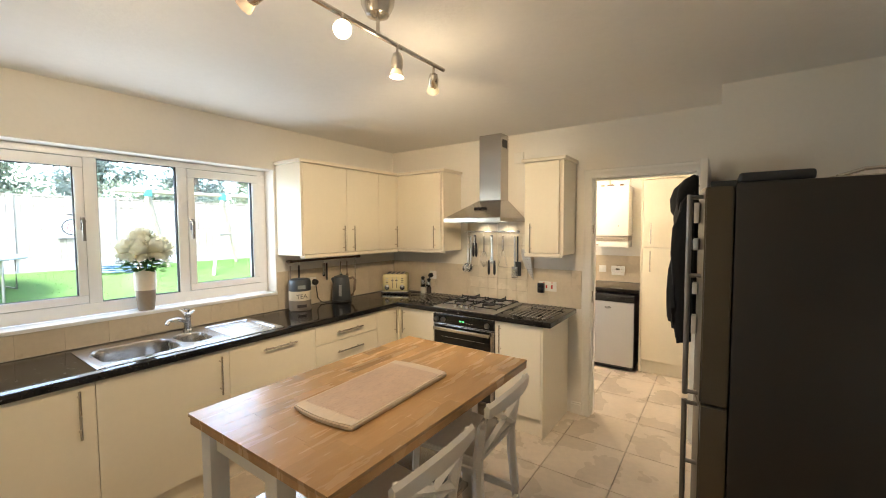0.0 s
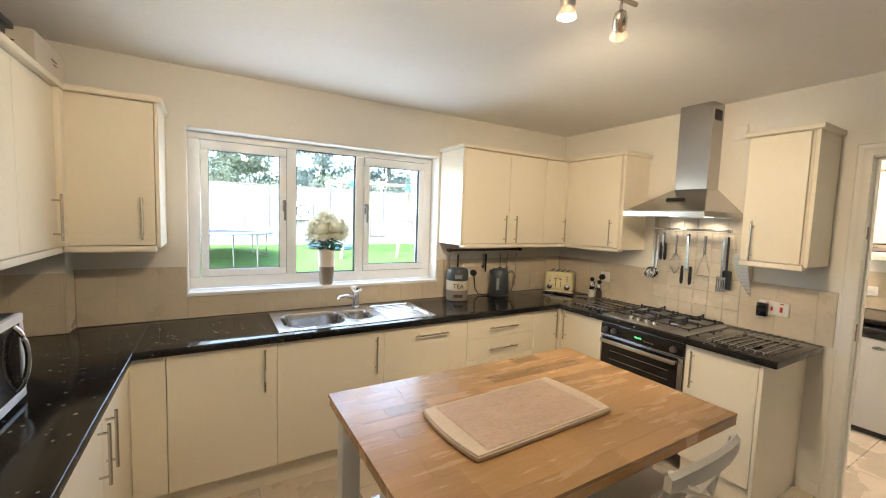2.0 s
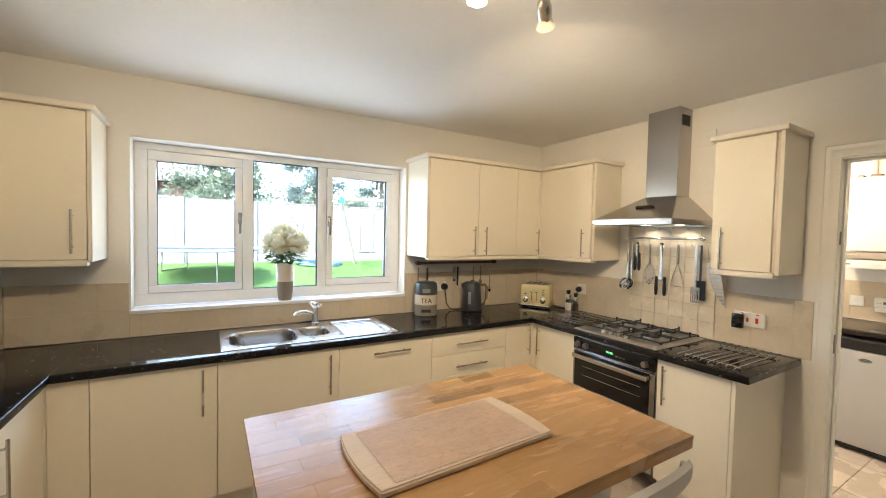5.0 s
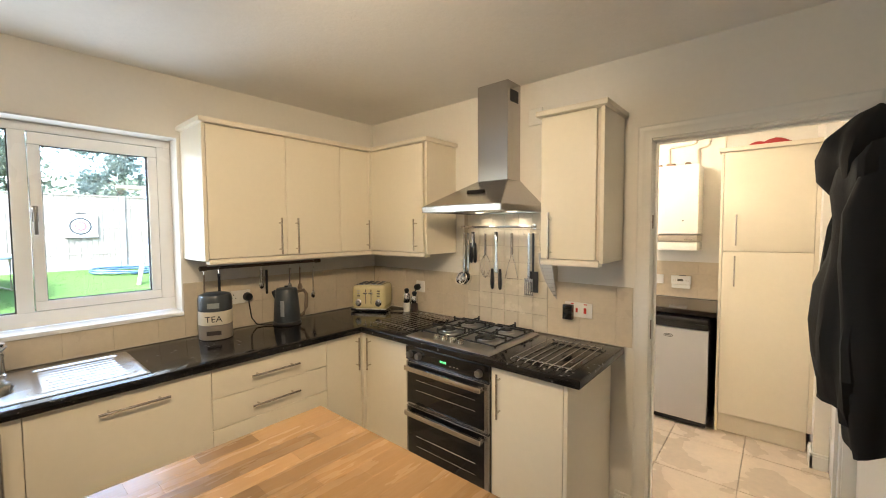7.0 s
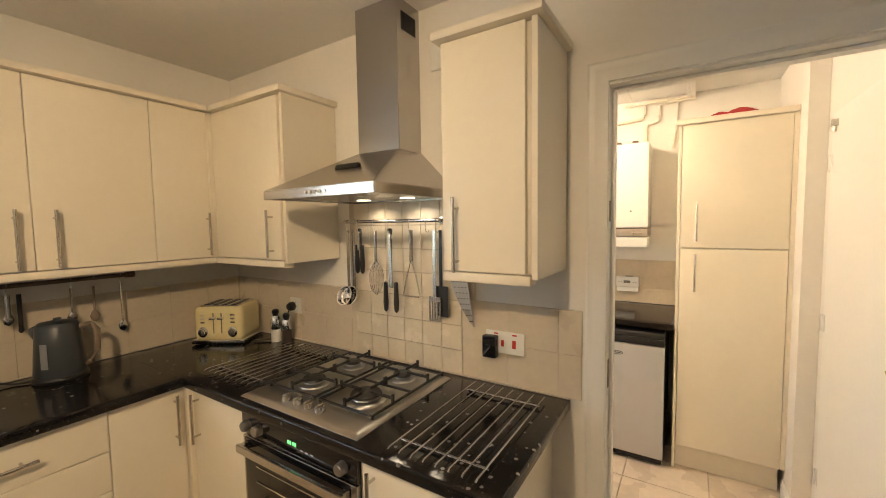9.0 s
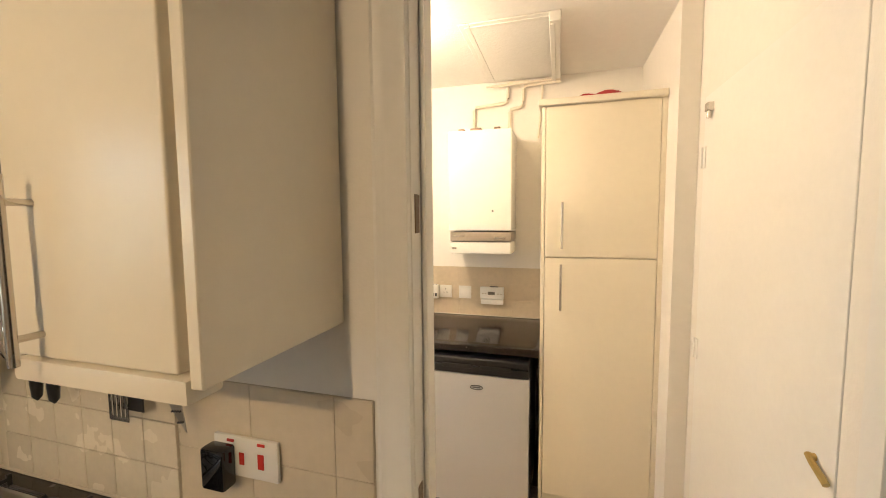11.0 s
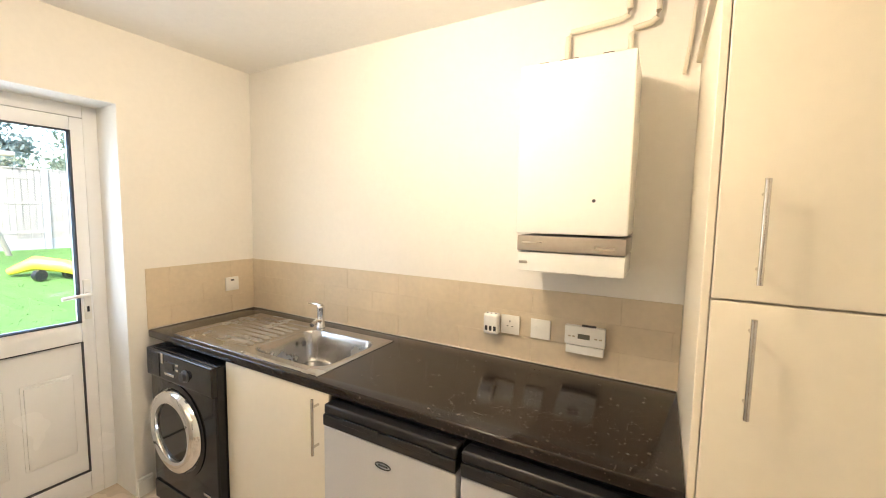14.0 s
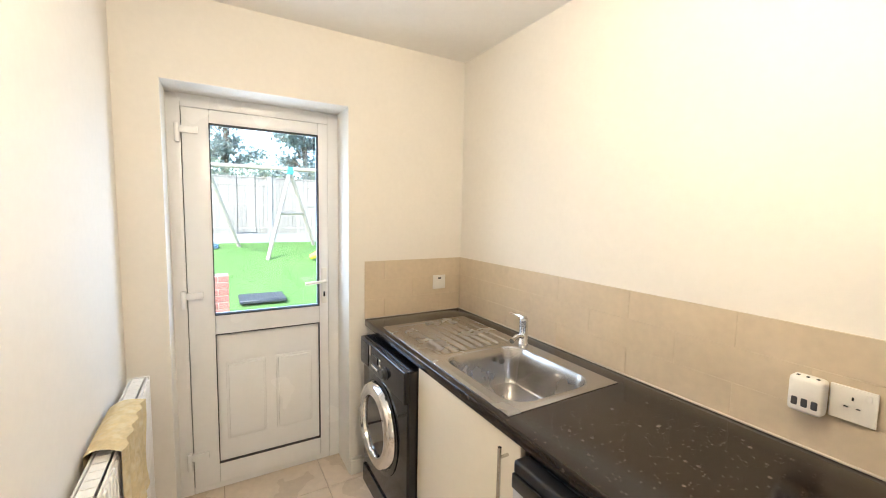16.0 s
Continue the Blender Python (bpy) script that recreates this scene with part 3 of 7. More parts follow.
for ya, yb, hy in ((-3.183, -2.650, -2.668), (-2.078, -1.540, -2.060)):
    bm = bmesh.new()
    x0, x1 = FX0 + 0.005, FX1 + 0.012
    box(bm, (x0, ya + 0.004, 1.150), (x1, yb - 0.004, 1.198), 0.006, 2)
    box(bm, (x0, ya + 0.004, 1.985), (x1, yb - 0.004, 2.045), 0.006, 2)
    box(bm, (x0, ya + 0.004, 1.198), (x1, ya + 0.048, 1.985), 0.006, 2)
    box(bm, (x0, yb - 0.048, 1.198), (x1, yb - 0.004, 1.985), 0.006, 2)
    sash = part("sash", bm, UPVC, WINDOW)
    bm = bmesh.new()
    for a, b in (((ya + 0.046, 1.196), (yb - 0.046, 1.201)), ((ya + 0.046, 1.982), (yb - 0.046, 1.987)),
                 ((ya + 0.046, 1.201), (ya + 0.051, 1.982)), ((yb - 0.051, 1.201), (yb - 0.046, 1.982))):
        box(bm, (-0.166, a[0], a[1]), (-0.140, b[0], b[1]))
    part("gasket", bm, RUBBER, sash, "dark glazing gasket")
    p = part("pane", boxed((-0.172, ya + 0.047, 1.197), (-0.166, yb - 0.047, 1.986)), PANE, sash, "clear glass pane", False)
    p.visible_shadow = False
    bm = bmesh.new()
    box(bm, (x1, hy - 0.012, 1.60), (x1 + 0.012, hy + 0.012, 1.68), 0.004, 2)
    rod(bm, (x1 + 0.01, hy, 1.655), (x1 + 0.036, hy, 1.655), 0.011)
    box(bm, (x1 + 0.026, hy - 0.008, 1.535), (x1 + 0.038, hy + 0.008, 1.665), 0.004, 2)
    part("handle", bm, DULL_METAL, sash, "grey metal window handle")
bm = bmesh.new()
for a, b in (((-2.587, 1.143), (-2.138, 1.150)), ((-2.587, 2.045), (-2.138, 2.052)), ((-2.587, 1.15), (-2.580, 2.045)), ((-2.145, 1.15), (-2.138, 2.045))):
    box(bm, (-0.182, a[0], a[1]), (-0.150, b[0], b[1]))
part("gasket", bm, RUBBER, WINDOW, "dark glazing gasket")
p = part("pane", boxed((-0.172, -2.586, 1.144), (-0.166, -2.139, 2.051)), PANE, WINDOW, "clear glass pane", False)
p.visible_shadow = False
part("window_sill", boxed((FX1 - 0.001, -3.253, 1.046), (0.018, -1.470, 1.069), 0.004, 2), UPVC, WINDOW, "white window board")
bm = bmesh.new()
box(bm, (FX1 + 0.002, -3.2545, 1.0705), (-0.001, -3.249, 2.0985))
box(bm, (FX1 + 0.002, -1.474, 1.0705), (-0.001, -1.4685, 2.0985))
box(bm, (FX1 + 0.002, -3.249, 2.093), (-0.001, -1.474, 2.0985))
part("reveal", bm, GLOSS_WHITE, WINDOW, "white painted reveal")

# ---- back door ----
BACK = thing("door_3", (-0.37, 0.82, 0), "white plastic half-glazed back door, closed", "", "", "structure")
bm = bmesh.new()
box(bm, (-0.42, 0.4002, 0.0), (-0.352, 0.462, 2.083), 0.004, 2)
box(bm, (-0.42, 1.173, 0.0), (-0.352, 1.2348, 2.083), 0.004, 2)
box(bm, (-0.42, 0.462, 2.02), (-0.352, 1.173, 2.083), 0.004, 2)
box(bm, (-0.42, 0.462, 0.0), (-0.352, 1.173, 0.035), 0.003)
box(bm, (-0.4198, 0.460, 0.030), (-0.4105, 0.480, 2.03))
box(bm, (-0.4198, 1.155, 0.030), (-0.4105, 1.175, 2.03))
box(bm, (-0.4197, 0.480, 2.00), (-0.4106, 1.155, 2.03))
box(bm, (-0.4197, 0.480, 0.030), (-0.4106, 1.155, 0.055))
part("door_frame", bm, UPVC, BACK)
bm = bmesh.new()
x0, x1 = -0.41, -0.338
box(bm, (x0, 0.466, 0.040), (x1, 0.583, 2.016), 0.005, 2)
box(bm, (x0, 1.115, 0.040), (x1, 1.169, 2.016), 0.005, 2)
box(bm, (x0, 0.583, 0.040), (x1, 1.115, 0.150), 0.005, 2)
box(bm, (x0, 0.583, 0.862), (x1, 1.115, 0.966), 0.005, 2)
box(bm, (x0, 0.583, 1.948), (x1, 1.115, 2.016), 0.005, 2)
LEAF_BACK = part("leaf", bm, UPVC, BACK)
p = part("pane", boxed((-0.378, 0.582, 0.965), (-0.372, 1.116, 1.949)), PANE, LEAF_BACK, "clear glass pane", False)
p.visible_shadow = False
bm = bmesh.new()
for za, zb in ((0.966, 1.948), (0.150, 0.862)):
    box(bm, (-0.375, 0.581, za - 0.002), (-0.335, 0.586, zb + 0.002))
    box(bm, (-0.375, 1.112, za - 0.002), (-0.335, 1.117, zb + 0.002))
    box(bm, (-0.375, 0.586, za - 0.002), (-0.335, 1.112, za + 0.003))
    box(bm, (-0.375, 0.586, zb - 0.003), (-0.335, 1.112, zb + 0.002))
part("gasket", bm, RUBBER, LEAF_BACK, "dark glazing gasket")
bm = bmesh.new()
box(bm, (-0.376, 0.586, 0.153), (-0.352, 1.112, 0.859))
for ya in (0.625, 0.875):
    for k, d in ((0.0, 0.0), (0.012, 0.008)):
        box(bm, (-0.353, ya + k, 0.27 + k), (-0.348 + d, ya + 0.195 - k, 0.70 - k), 0.004, 2)
part("panel", bm, UPVC, LEAF_BACK, "moulded lower panel with two raised fields")
for z in (0.20, 1.06, 1.89):
    bm = bmesh.new()
    rod(bm, (-0.330, 0.448, z - 0.045), (-0.330, 0.448, z + 0.045), 0.012)
    box(bm, (-0.350, 0.440, z + 0.0), (-0.324, 0.535, z + 0.035), 0.004, 2)
    part("hinge", bm, UPVC, BACK, "white door hinge")
bm = bmesh.new()
box(bm, (-0.339, 1.128, 0.98), (-0.328, 1.158, 1.19), 0.005, 2)
rod(bm, (-0.33, 1.143, 1.115), (-0.292, 1.143, 1.115), 0.010)
tube(bm, [(-0.292, 1.146, 1.115), (-0.288, 1.12, 1.115), (-0.288, 1.03, 1.108)], 0.009)
part("door_handle", bm, WHITE_PLASTIC, LEAF_BACK, "white lever handle")
part("keyhole", boxed((-0.329, 1.138, 1.02), (-0.326, 1.148, 1.05), 0.001), BLACK_PLASTIC, LEAF_BACK, "dark keyhole")
bm = bmesh.new()
box(bm, (-0.3515, 0.3995, 0.0), (-0.131, 0.4035, 2.083))
box(bm, (-0.3515, 1.2315, 0.0), (-0.131, 1.2355, 2.083))
box(bm, (-0.3515, 0.4035, 2.081), (-0.131, 1.2315, 2.0855))
structure("door_reveal", bm, GLOSS_WHITE, "white painted reveal round the back door")

# ---- kitchen: fitted units ----
FX = 0.592      # front plane of the window run
BASE = "kitchen base units"
structure_plinth = boxed((0.510, -3.52, 0.0), (0.525, -0.54, 0.148), 0.001)
whole("plinth", structure_plinth, CREAM_EDGE, "cream plinth under the base units", "plinth")
whole("plinth", boxed((0.526, -0.555, 0.0), (1.008, -0.54, 0.148), 0.001), CREAM_EDGE, "cream plinth under the base units", "plinth")
whole("plinth", boxed((1.62, -0.555, 0.0), (1.998, -0.54, 0.148), 0.001), CREAM_EDGE, "cream plinth under the base units", "plinth")
SINK_UNIT = unit("base_cabinet", "+x", FX, 0.012, -3.32, -2.81, 0.15, 0.868, [("door", -3.32, -2.81, 0.15, 0.868, (True, -2.875, 0.725, 0.235))],
     "cream base cabinet under the sink with one door", BASE, 0.70)
part("corner_post", boxed((0.586, -3.500, 0.15), (0.6195, -3.4660, 0.868), 0.002), CREAM, SINK_UNIT)
part("corner_panel", boxed((0.40, -3.465, 0.15), (FX - 0.002, -3.322, 0.868), 0.002), CREAM, SINK_UNIT)
unit("base_cabinet", "+x", FX, 0.012, -2.81, -2.17, 0.15, 0.868, [("door", -2.81, -2.17, 0.15, 0.868, (True, -2.228, 0.715, 0.235))],
     "wide cream base cabinet with one door", BASE, 0.70)
unit("dishwasher", "+x", FX, 0.012, -2.17, -1.53, 0.15, 0.868, [("door", -2.17, -1.53, 0.15, 0.868, (False, -1.835, 0.80, 0.25))],
     "built-in dishwasher behind a cream door", BASE)
unit("drawer_unit", "+x", FX, 0.012, -1.53, -0.88, 0.15, 0.868,
     [("drawer_front", -1.53, -0.88, 0.708, 0.868, (False, -1.21, 0.785, 0.27)), ("drawer_front", -1.53, -0.88, 0.553, 0.708, (False, -1.21, 0.625, 0.27)),
      ("drawer_front", -1.53, -0.88, 0.15, 0.553, (False, -1.21, 0.43, 0.27))], "cream three-drawer base unit with long bar handles", BASE)
unit("base_cabinet", "+x", FX, 0.012, -0.88, -0.615, 0.15, 0.868, [("door", -0.88, -0.615, 0.15, 0.868, (True, -0.655, 0.735, 0.215))],
     "narrow cream corner base cabinet", BASE)
FY = -0.592
CORNER_UNIT = unit("base_cabinet", "-y", FY, -0.012, 0.615, 1.008, 0.15, 0.868, [("door", 0.615, 1.008, 0.15, 0.868, (True, 0.665, 0.735, 0.215))],
     "cream corner base cabinet beside the oven", BASE)
END_UNIT = unit("base_cabinet", "-y", FY, -0.012, 1.618, 1.998, 0.15, 0.868, [("door", 1.618, 1.998, 0.15, 0.868, (True, 1.668, 0.725, 0.225))],
     "cream base cabinet at the end of the run", BASE)
part("end_panel", boxed((1.999, -0.592, 0.0), (2.018, -0.004, 0.868), 0.002), CREAM, END_UNIT)
part("corner_post", boxed((0.560, -0.6135, 0.15), (0.6135, -0.560, 0.868), 0.003), CREAM, CORNER_UNIT)

# left return and tall unit
RY = -3.468
unit("base_cabinet", "+y", RY, -4.085, 0.62, 1.112, 0.15, 0.868, [("door", 0.62, 1.112, 0.15, 0.868, (True, 1.055, 0.715, 0.225))],
     "cream base cabinet under the microwave worktop", BASE)
unit("base_cabinet", "+y", RY, -4.085, 1.112, 1.60, 0.15, 0.868, [("door", 1.112, 1.60, 0.15, 0.868, (True, 1.170, 0.715, 0.225))],
     "cream base cabinet under the microwave worktop", BASE)
unit("base_cabinet", "+y", RY, -4.085, 1.60, 1.888, 0.15, 0.868, [("door", 1.60, 1.888, 0.15, 0.868, None)], "narrow cream base cabinet beside the tall unit", BASE)
whole("plinth", boxed((0.556, -3.535, 0.0), (1.888, -3.520, 0.148), 0.001), CREAM_EDGE, "cream plinth under the base units", "plinth")
TALL = unit("tall_cabinet", "+y", -3.485, -4.085, 1.892, 2.49, 0.15, 2.30,
            [("door", 1.918, 2.49, 1.155, 2.295, (True, 1.975, 1.29, 0.21)), ("door", 1.918, 2.49, 0.15, 1.155, (True, 1.975, 1.02, 0.21))],
            "tall cream cabinet with two doors at the end of the worktop", "")
part("end_panel", boxed((1.890, -4.085, 0.0), (1.916, -3.485, 2.31), 0.002), CREAM_EDGE, TALL)
part("plinth", boxed((1.92, -3.555, 0.0), (2.49, -3.54, 0.148), 0.001), CREAM_EDGE, TALL)

# worktops with the sink cut out
SX0, SX1, SY0, SY1 = 0.085, 0.565, -2.795, -1.765
xs = sorted([0.0005, 0.105, 0.545, 0.622, 1.888, 2.086])
ys = sorted([-4.088, -3.445, -2.775, -1.785, -0.632, -0.001])


def keep_top(x, y):
    inside = x < 0.622 or y > -0.632 or (y < -3.445 and x < 1.888)
    hole = 0.105 < x < 0.545 and -2.775 < y < -1.785
    return inside and not hole


KITCHEN_TOP = thing("worktop", (0.31, -2.0, 0.87), "glossy black flecked laminate worktop round the kitchen", "worktop")
part("top", slab(xs, ys, lambda x, y: keep_top(x, y) and not (x > 1.888 and y < -0.632), 0.870, 0.910, 0.007), WORKTOP, KITCHEN_TOP)
for a, b in (((0.012, -3.4462, 0.9085), (0.616, -3.4446, 0.9104)), ((0.012, -0.6328, 0.9085), (0.616, -0.6312, 0.9104))):
    part("joint_strip", boxed(a, b), BLACK_PLASTIC, KITCHEN_TOP, "thin dark joint in the worktop", False)
for a, b in (((0.0075, -3.775, 0.9095), (0.0135, -0.016, 0.9165)), ((0.0135, -0.0165, 0.9095), (2.084, -0.0075, 0.9165)), ((0.14, -4.0825, 0.9095), (1.886, -4.076, 0.9165))):
    part("sealant", boxed(a, b, 0.002), SEALANT, KITCHEN_TOP, "pale sealant bead along the tiles")


def sink_relief(x, y):
    h = 0.0
    d = rounded(x - 0.345, y + 2.565, 0.175, 0.185, 0.10)
    h -= 0.150 * step_fall(d, 0.034)
    d = rounded(x - 0.335, y + 2.265, 0.130, 0.085, 0.07)
    h -= 0.110 * step_fall(d, 0.030)
    d = rounded(x - 0.325, y + 1.965, 0.205, 0.165, 0.04)
    h -= 0.008 * step_fall(d, 0.02)
    if d < -0.03:
        h += 0.0035 * max(0.0, math.sin((x - 0.12) * 2 * math.pi / 0.042))
    edge = min(x - SX0, SX1 - x, y - SY0, SY1 - y)
    return h + 0.005 * min(1, edge / 0.012)


SINK = thing("kitchen_sink", (0.325, -2.28, 0.91), "stainless steel one and a half bowl sink with drainer", "sink")
part("basin", pressed_sheet(SX0, SX1, SY0, SY1, 0.9125, sink_relief, 100, 210), SINK_STEEL, SINK)
for cx, cy, z in ((0.345, -2.565, 0.7675), (0.335, -2.265, 0.8075)):
    bm = bmesh.new()
    lathe(bm, [(0.001, 0.0), (0.034, 0.0), (0.040, 0.003), (0.030, 0.005), (0.001, 0.004)], (cx, cy, z), 20)
    part("waste", bm, CHROME, SINK, "chrome sink waste")


def mixer_tap(x, y, z, aim, two_levers):
    ob = thing("mixer_tap", (x, y, z), "chrome mixer tap standing on the sink", "tap")
    bm = bmesh.new()
    lathe(bm, [(0.028, 0), (0.028, 0.008), (0.022, 0.014), (0.021, 0.085), (0.024, 0.10), (0.020, 0.115), (0.004, 0.118)], (x, y, z), 20)
    part("tap_body", bm, CHROME, ob)
    dx, dy = math.cos(aim), math.sin(aim)
    bm = bmesh.new()
    tube(bm, [(x + dx * 0.01, y + dy * 0.01, z + 0.065), (x + dx * 0.09, y + dy * 0.09, z + 0.100), (x + dx * 0.155, y + dy * 0.155, z + 0.098),
              (x + dx * 0.170, y + dy * 0.170, z + 0.080)], [0.013, 0.011, 0.011, 0.012], 12)
    part("spout", bm, CHROME, ob)
    bm = bmesh.new()
    if two_levers:
        for s in (-1, 1):
            tube(bm, [(x, y, z + 0.105), (x - dy * 0.03 * s, y + dx * 0.03 * s, z + 0.125), (x - dy * 0.055 * s, y + dx * 0.055 * s, z + 0.14)], [0.012, 0.008, 0.006])
    tube(bm, [(x, y, z + 0.112), (x - dx * 0.02, y - dy * 0.02, z + 0.14), (x + dx * 0.03, y + dy * 0.03, z + 0.155)], [0.014, 0.009, 0.006])
    part("lever", bm, CHROME, ob)
    return ob


mixer_tap(0.135, -2.215, 0.918, radians(-62), True)

# wall units
UPPER = "kitchen wall units"
UZ0, UZ1 = 1.395, 2.130
UX, UY = 0.345, -0.310
UA = unit("wall_cabinet", "+x", UX, 0.004, -1.436, -0.985, UZ0, UZ1, [("door", -1.436, -0.985, UZ0, UZ1, (True, -1.035, 1.515, 0.225))],
     "cream wall cabinet with one door", UPPER)
unit("wall_cabinet", "+x", UX, 0.004, -0.985, -0.585, UZ0, UZ1, [("door", -0.985, -0.585, UZ0, UZ1, (True, -0.925, 1.515, 0.225))],
     "cream wall cabinet with one door", UPPER)
unit("wall_cabinet", "+x", UX, 0.004, -0.585, -0.316, UZ0, UZ1, [("door", -0.585, -0.316, UZ0, UZ1, (True, -0.355, 1.515, 0.215))],
     "narrow cream corner wall cabinet", UPPER)
UB = unit("wall_cabinet", "-y", UY, -0.004, 0.350, 0.905, UZ0, UZ1, [("door", 0.350, 0.885, UZ0, UZ1, (True, 0.825, 1.515, 0.215))],
     "cream wall cabinet beside the cooker hood", UPPER)
part("end_panel", boxed((0.906, -0.312, 1.382), (0.924, -0.004, 2.131), 0.002), CREAM, UB)
part("end_panel", boxed((0.004, -1.456, 1.382), (0.345, -1.438, 2.131), 0.002), CREAM, UA)
part("corner_post", boxed((0.322, -0.335, 1.395), (0.3515, -0.3065, 2.130), 0.003), CREAM, UB)
UC = unit("wall_cabinet", "-y", UY, -0.004, 1.742, 2.048, UZ0, UZ1, [("door", 1.742, 2.030, UZ0, UZ1, (True, 1.800, 1.515, 0.240))],
          "tall cream wall cabinet beside the doorway", UPPER)
part("end_panel", boxed((2.0485, -0.312, 1.382), (2.068, -0.004, 2.131), 0.002), CREAM, UC)


def moulding(name, z0, z1, over, runs, label):
    bm = bmesh.new()
    for a, b in runs:
        box(bm, (a[0], a[1], z0), (b[0], b[1], z1), 0.006, 2)
    whole(name, bm, CREAM_EDGE, label, "moulding")


moulding("cornice", 2.132, 2.160, 0.0, [((0.004, -1.478), (0.372, -0.310)), ((0.004, -0.338), (0.945, -0.005))], "cream cornice along the wall units")
moulding("cornice", 2.132, 2.160, 0.0, [((1.722, -0.338), (2.088, -0.005))], "cream cornice on the single wall unit")
moulding("pelmet", 1.362, 1.393, 0.0, [((0.290, -1.436), (0.350, -0.316)), ((0.300, -0.316), (0.905, -0.262))], "cream light pelmet under the wall units")
moulding("pelmet", 1.362, 1.393, 0.0, [((1.742, -0.316), (2.047, -0.262))], "cream light pelmet under the single wall unit")
# wall units of the return
UL = unit("wall_cabinet", "+x", UX, 0.004, -3.735, -3.372, UZ0, UZ1, [("door", -3.72, -3.372, UZ0, UZ1, (True, -3.425, 1.535, 0.215))],
     "cream corner wall cabinet beside the window", UPPER)
part("end_panel", boxed((0.004, -3.370, 1.382), (0.345, -3.352, 2.131), 0.002), CREAM, UL)
part("corner_post", boxed((0.322, -3.770, 1.395), (0.402, -3.7165, 2.130), 0.003), CREAM, UL)
unit("wall_cabinet", "+y", -3.740, -4.085, 0.36, 0.83, UZ0, UZ1, [("door", 0.40, 0.83, UZ0, UZ1, (True, 0.465, 1.535, 0.215))], "cream wall cabinet over the microwave", UPPER)
unit("wall_cabinet", "+y", -3.740, -4.085, 0.83, 1.255, UZ0, UZ1, [("door", 0.83, 1.255, UZ0, UZ1, (True, 1.19, 1.535, 0.215))], "cream wall cabinet over the microwave", UPPER)
unit("wall_cabinet", "+y", -3.740, -4.085, 1.255, 1.888, UZ0, UZ1, [("door", 1.255, 1.888, UZ0, UZ1, None)], "cream wall cabinet beside the tall unit", UPPER)
moulding("cornice", 2.132, 2.160, 0.0, [((0.004, -4.07), (0.372, -3.334)), ((0.30, -4.07), (1.888, -3.712))], "cream cornice along the return wall units")
moulding("pelmet", 1.362, 1.393, 0.0, [((0.290, -3.735), (0.350, -3.372)), ((0.352, -3.790), (1.888, -3.735))], "cream light pelmet under the return wall units")

# ---- oven, hob, hood ----
OVEN = thing("double_oven", (1.313, -0.30, 0.15), "built-in steel double oven with black glass doors", "oven")
part("body", boxed((1.012, -0.588, 0.152), (1.614, -0.012, 0.866), 0.002), STEEL, OVEN)
part("control_panel", boxed((1.014, -0.606, 0.775), (1.612, -0.589, 0.855), 0.004, 2), BLACK_GLASS, OVEN)
for x in (1.055, 1.125, 1.555):
    bm = bmesh.new()
    lathe(bm, [(0.021, 0), (0.019, -0.022), (0.016, -0.026), (0.002, -0.027)], (x, -0.606, 0.812), 18, "y")
    part("knob", bm, DULL_METAL, OVEN, "dark metal oven knob")
for k in range(4):
    part("clock_digit", boxed((1.286 + 0.011 * k + 0.004 * (k > 1), -0.6072, 0.808), (1.293 + 0.011 * k + 0.004 * (k > 1), -0.606, 0.820)), GREEN_LED, OVEN, "small green clock digit")
for k in range(3):
    part("button", boxed((1.352 + 0.026 * k, -0.6078, 0.800), (1.366 + 0.026 * k, -0.606, 0.806), 0.001), SATIN, OVEN)
for za, zb in ((0.505, 0.765), (0.165, 0.495)):
    d = part("door", boxed((1.016, -0.606, za), (1.610, -0.589, zb), 0.004, 2), STEEL, OVEN)
    part("door_glass", boxed((1.030, -0.609, za + 0.012), (1.584, -0.604, zb - 0.004), 0.003, 2), BLACK_GLASS, d, "black glass oven door")
    bm = bmesh.new()
    box(bm, (1.040, -0.652, zb - 0.042), (1.586, -0.636, zb - 0.012), 0.006, 2)
    for x in (1.055, 1.571):
        box(bm, (x - 0.012, -0.640, zb - 0.040), (x + 0.012, -0.608, zb - 0.014), 0.003)
    part("handle", bm, SATIN, d, "wide satin oven handle")
    bm = bmesh.new()
    for k, z in enumerate((za + 0.10, za + 0.16)):
        if z < zb - 0.06:
            rod(bm, (1.10, -0.6098, z), (1.53, -0.6098, z), 0.0022, n=6)
    part("shelf", bm, CHROME, d, "chrome shelf seen behind the glass")

HOB = thing("gas_hob", (1.30, -0.30, 0.91), "four-burner steel gas hob with black pan supports", "hob")


def hob_relief(x, y):
    edge = min(x - 1.010, 1.614 - x, y + 0.604, -0.062 - y)
    return 0.010 * min(1, edge / 0.014) - 0.004 * step_fall(rounded(x - 1.312, y + 0.290, 0.275, 0.205, 0.02), 0.02)


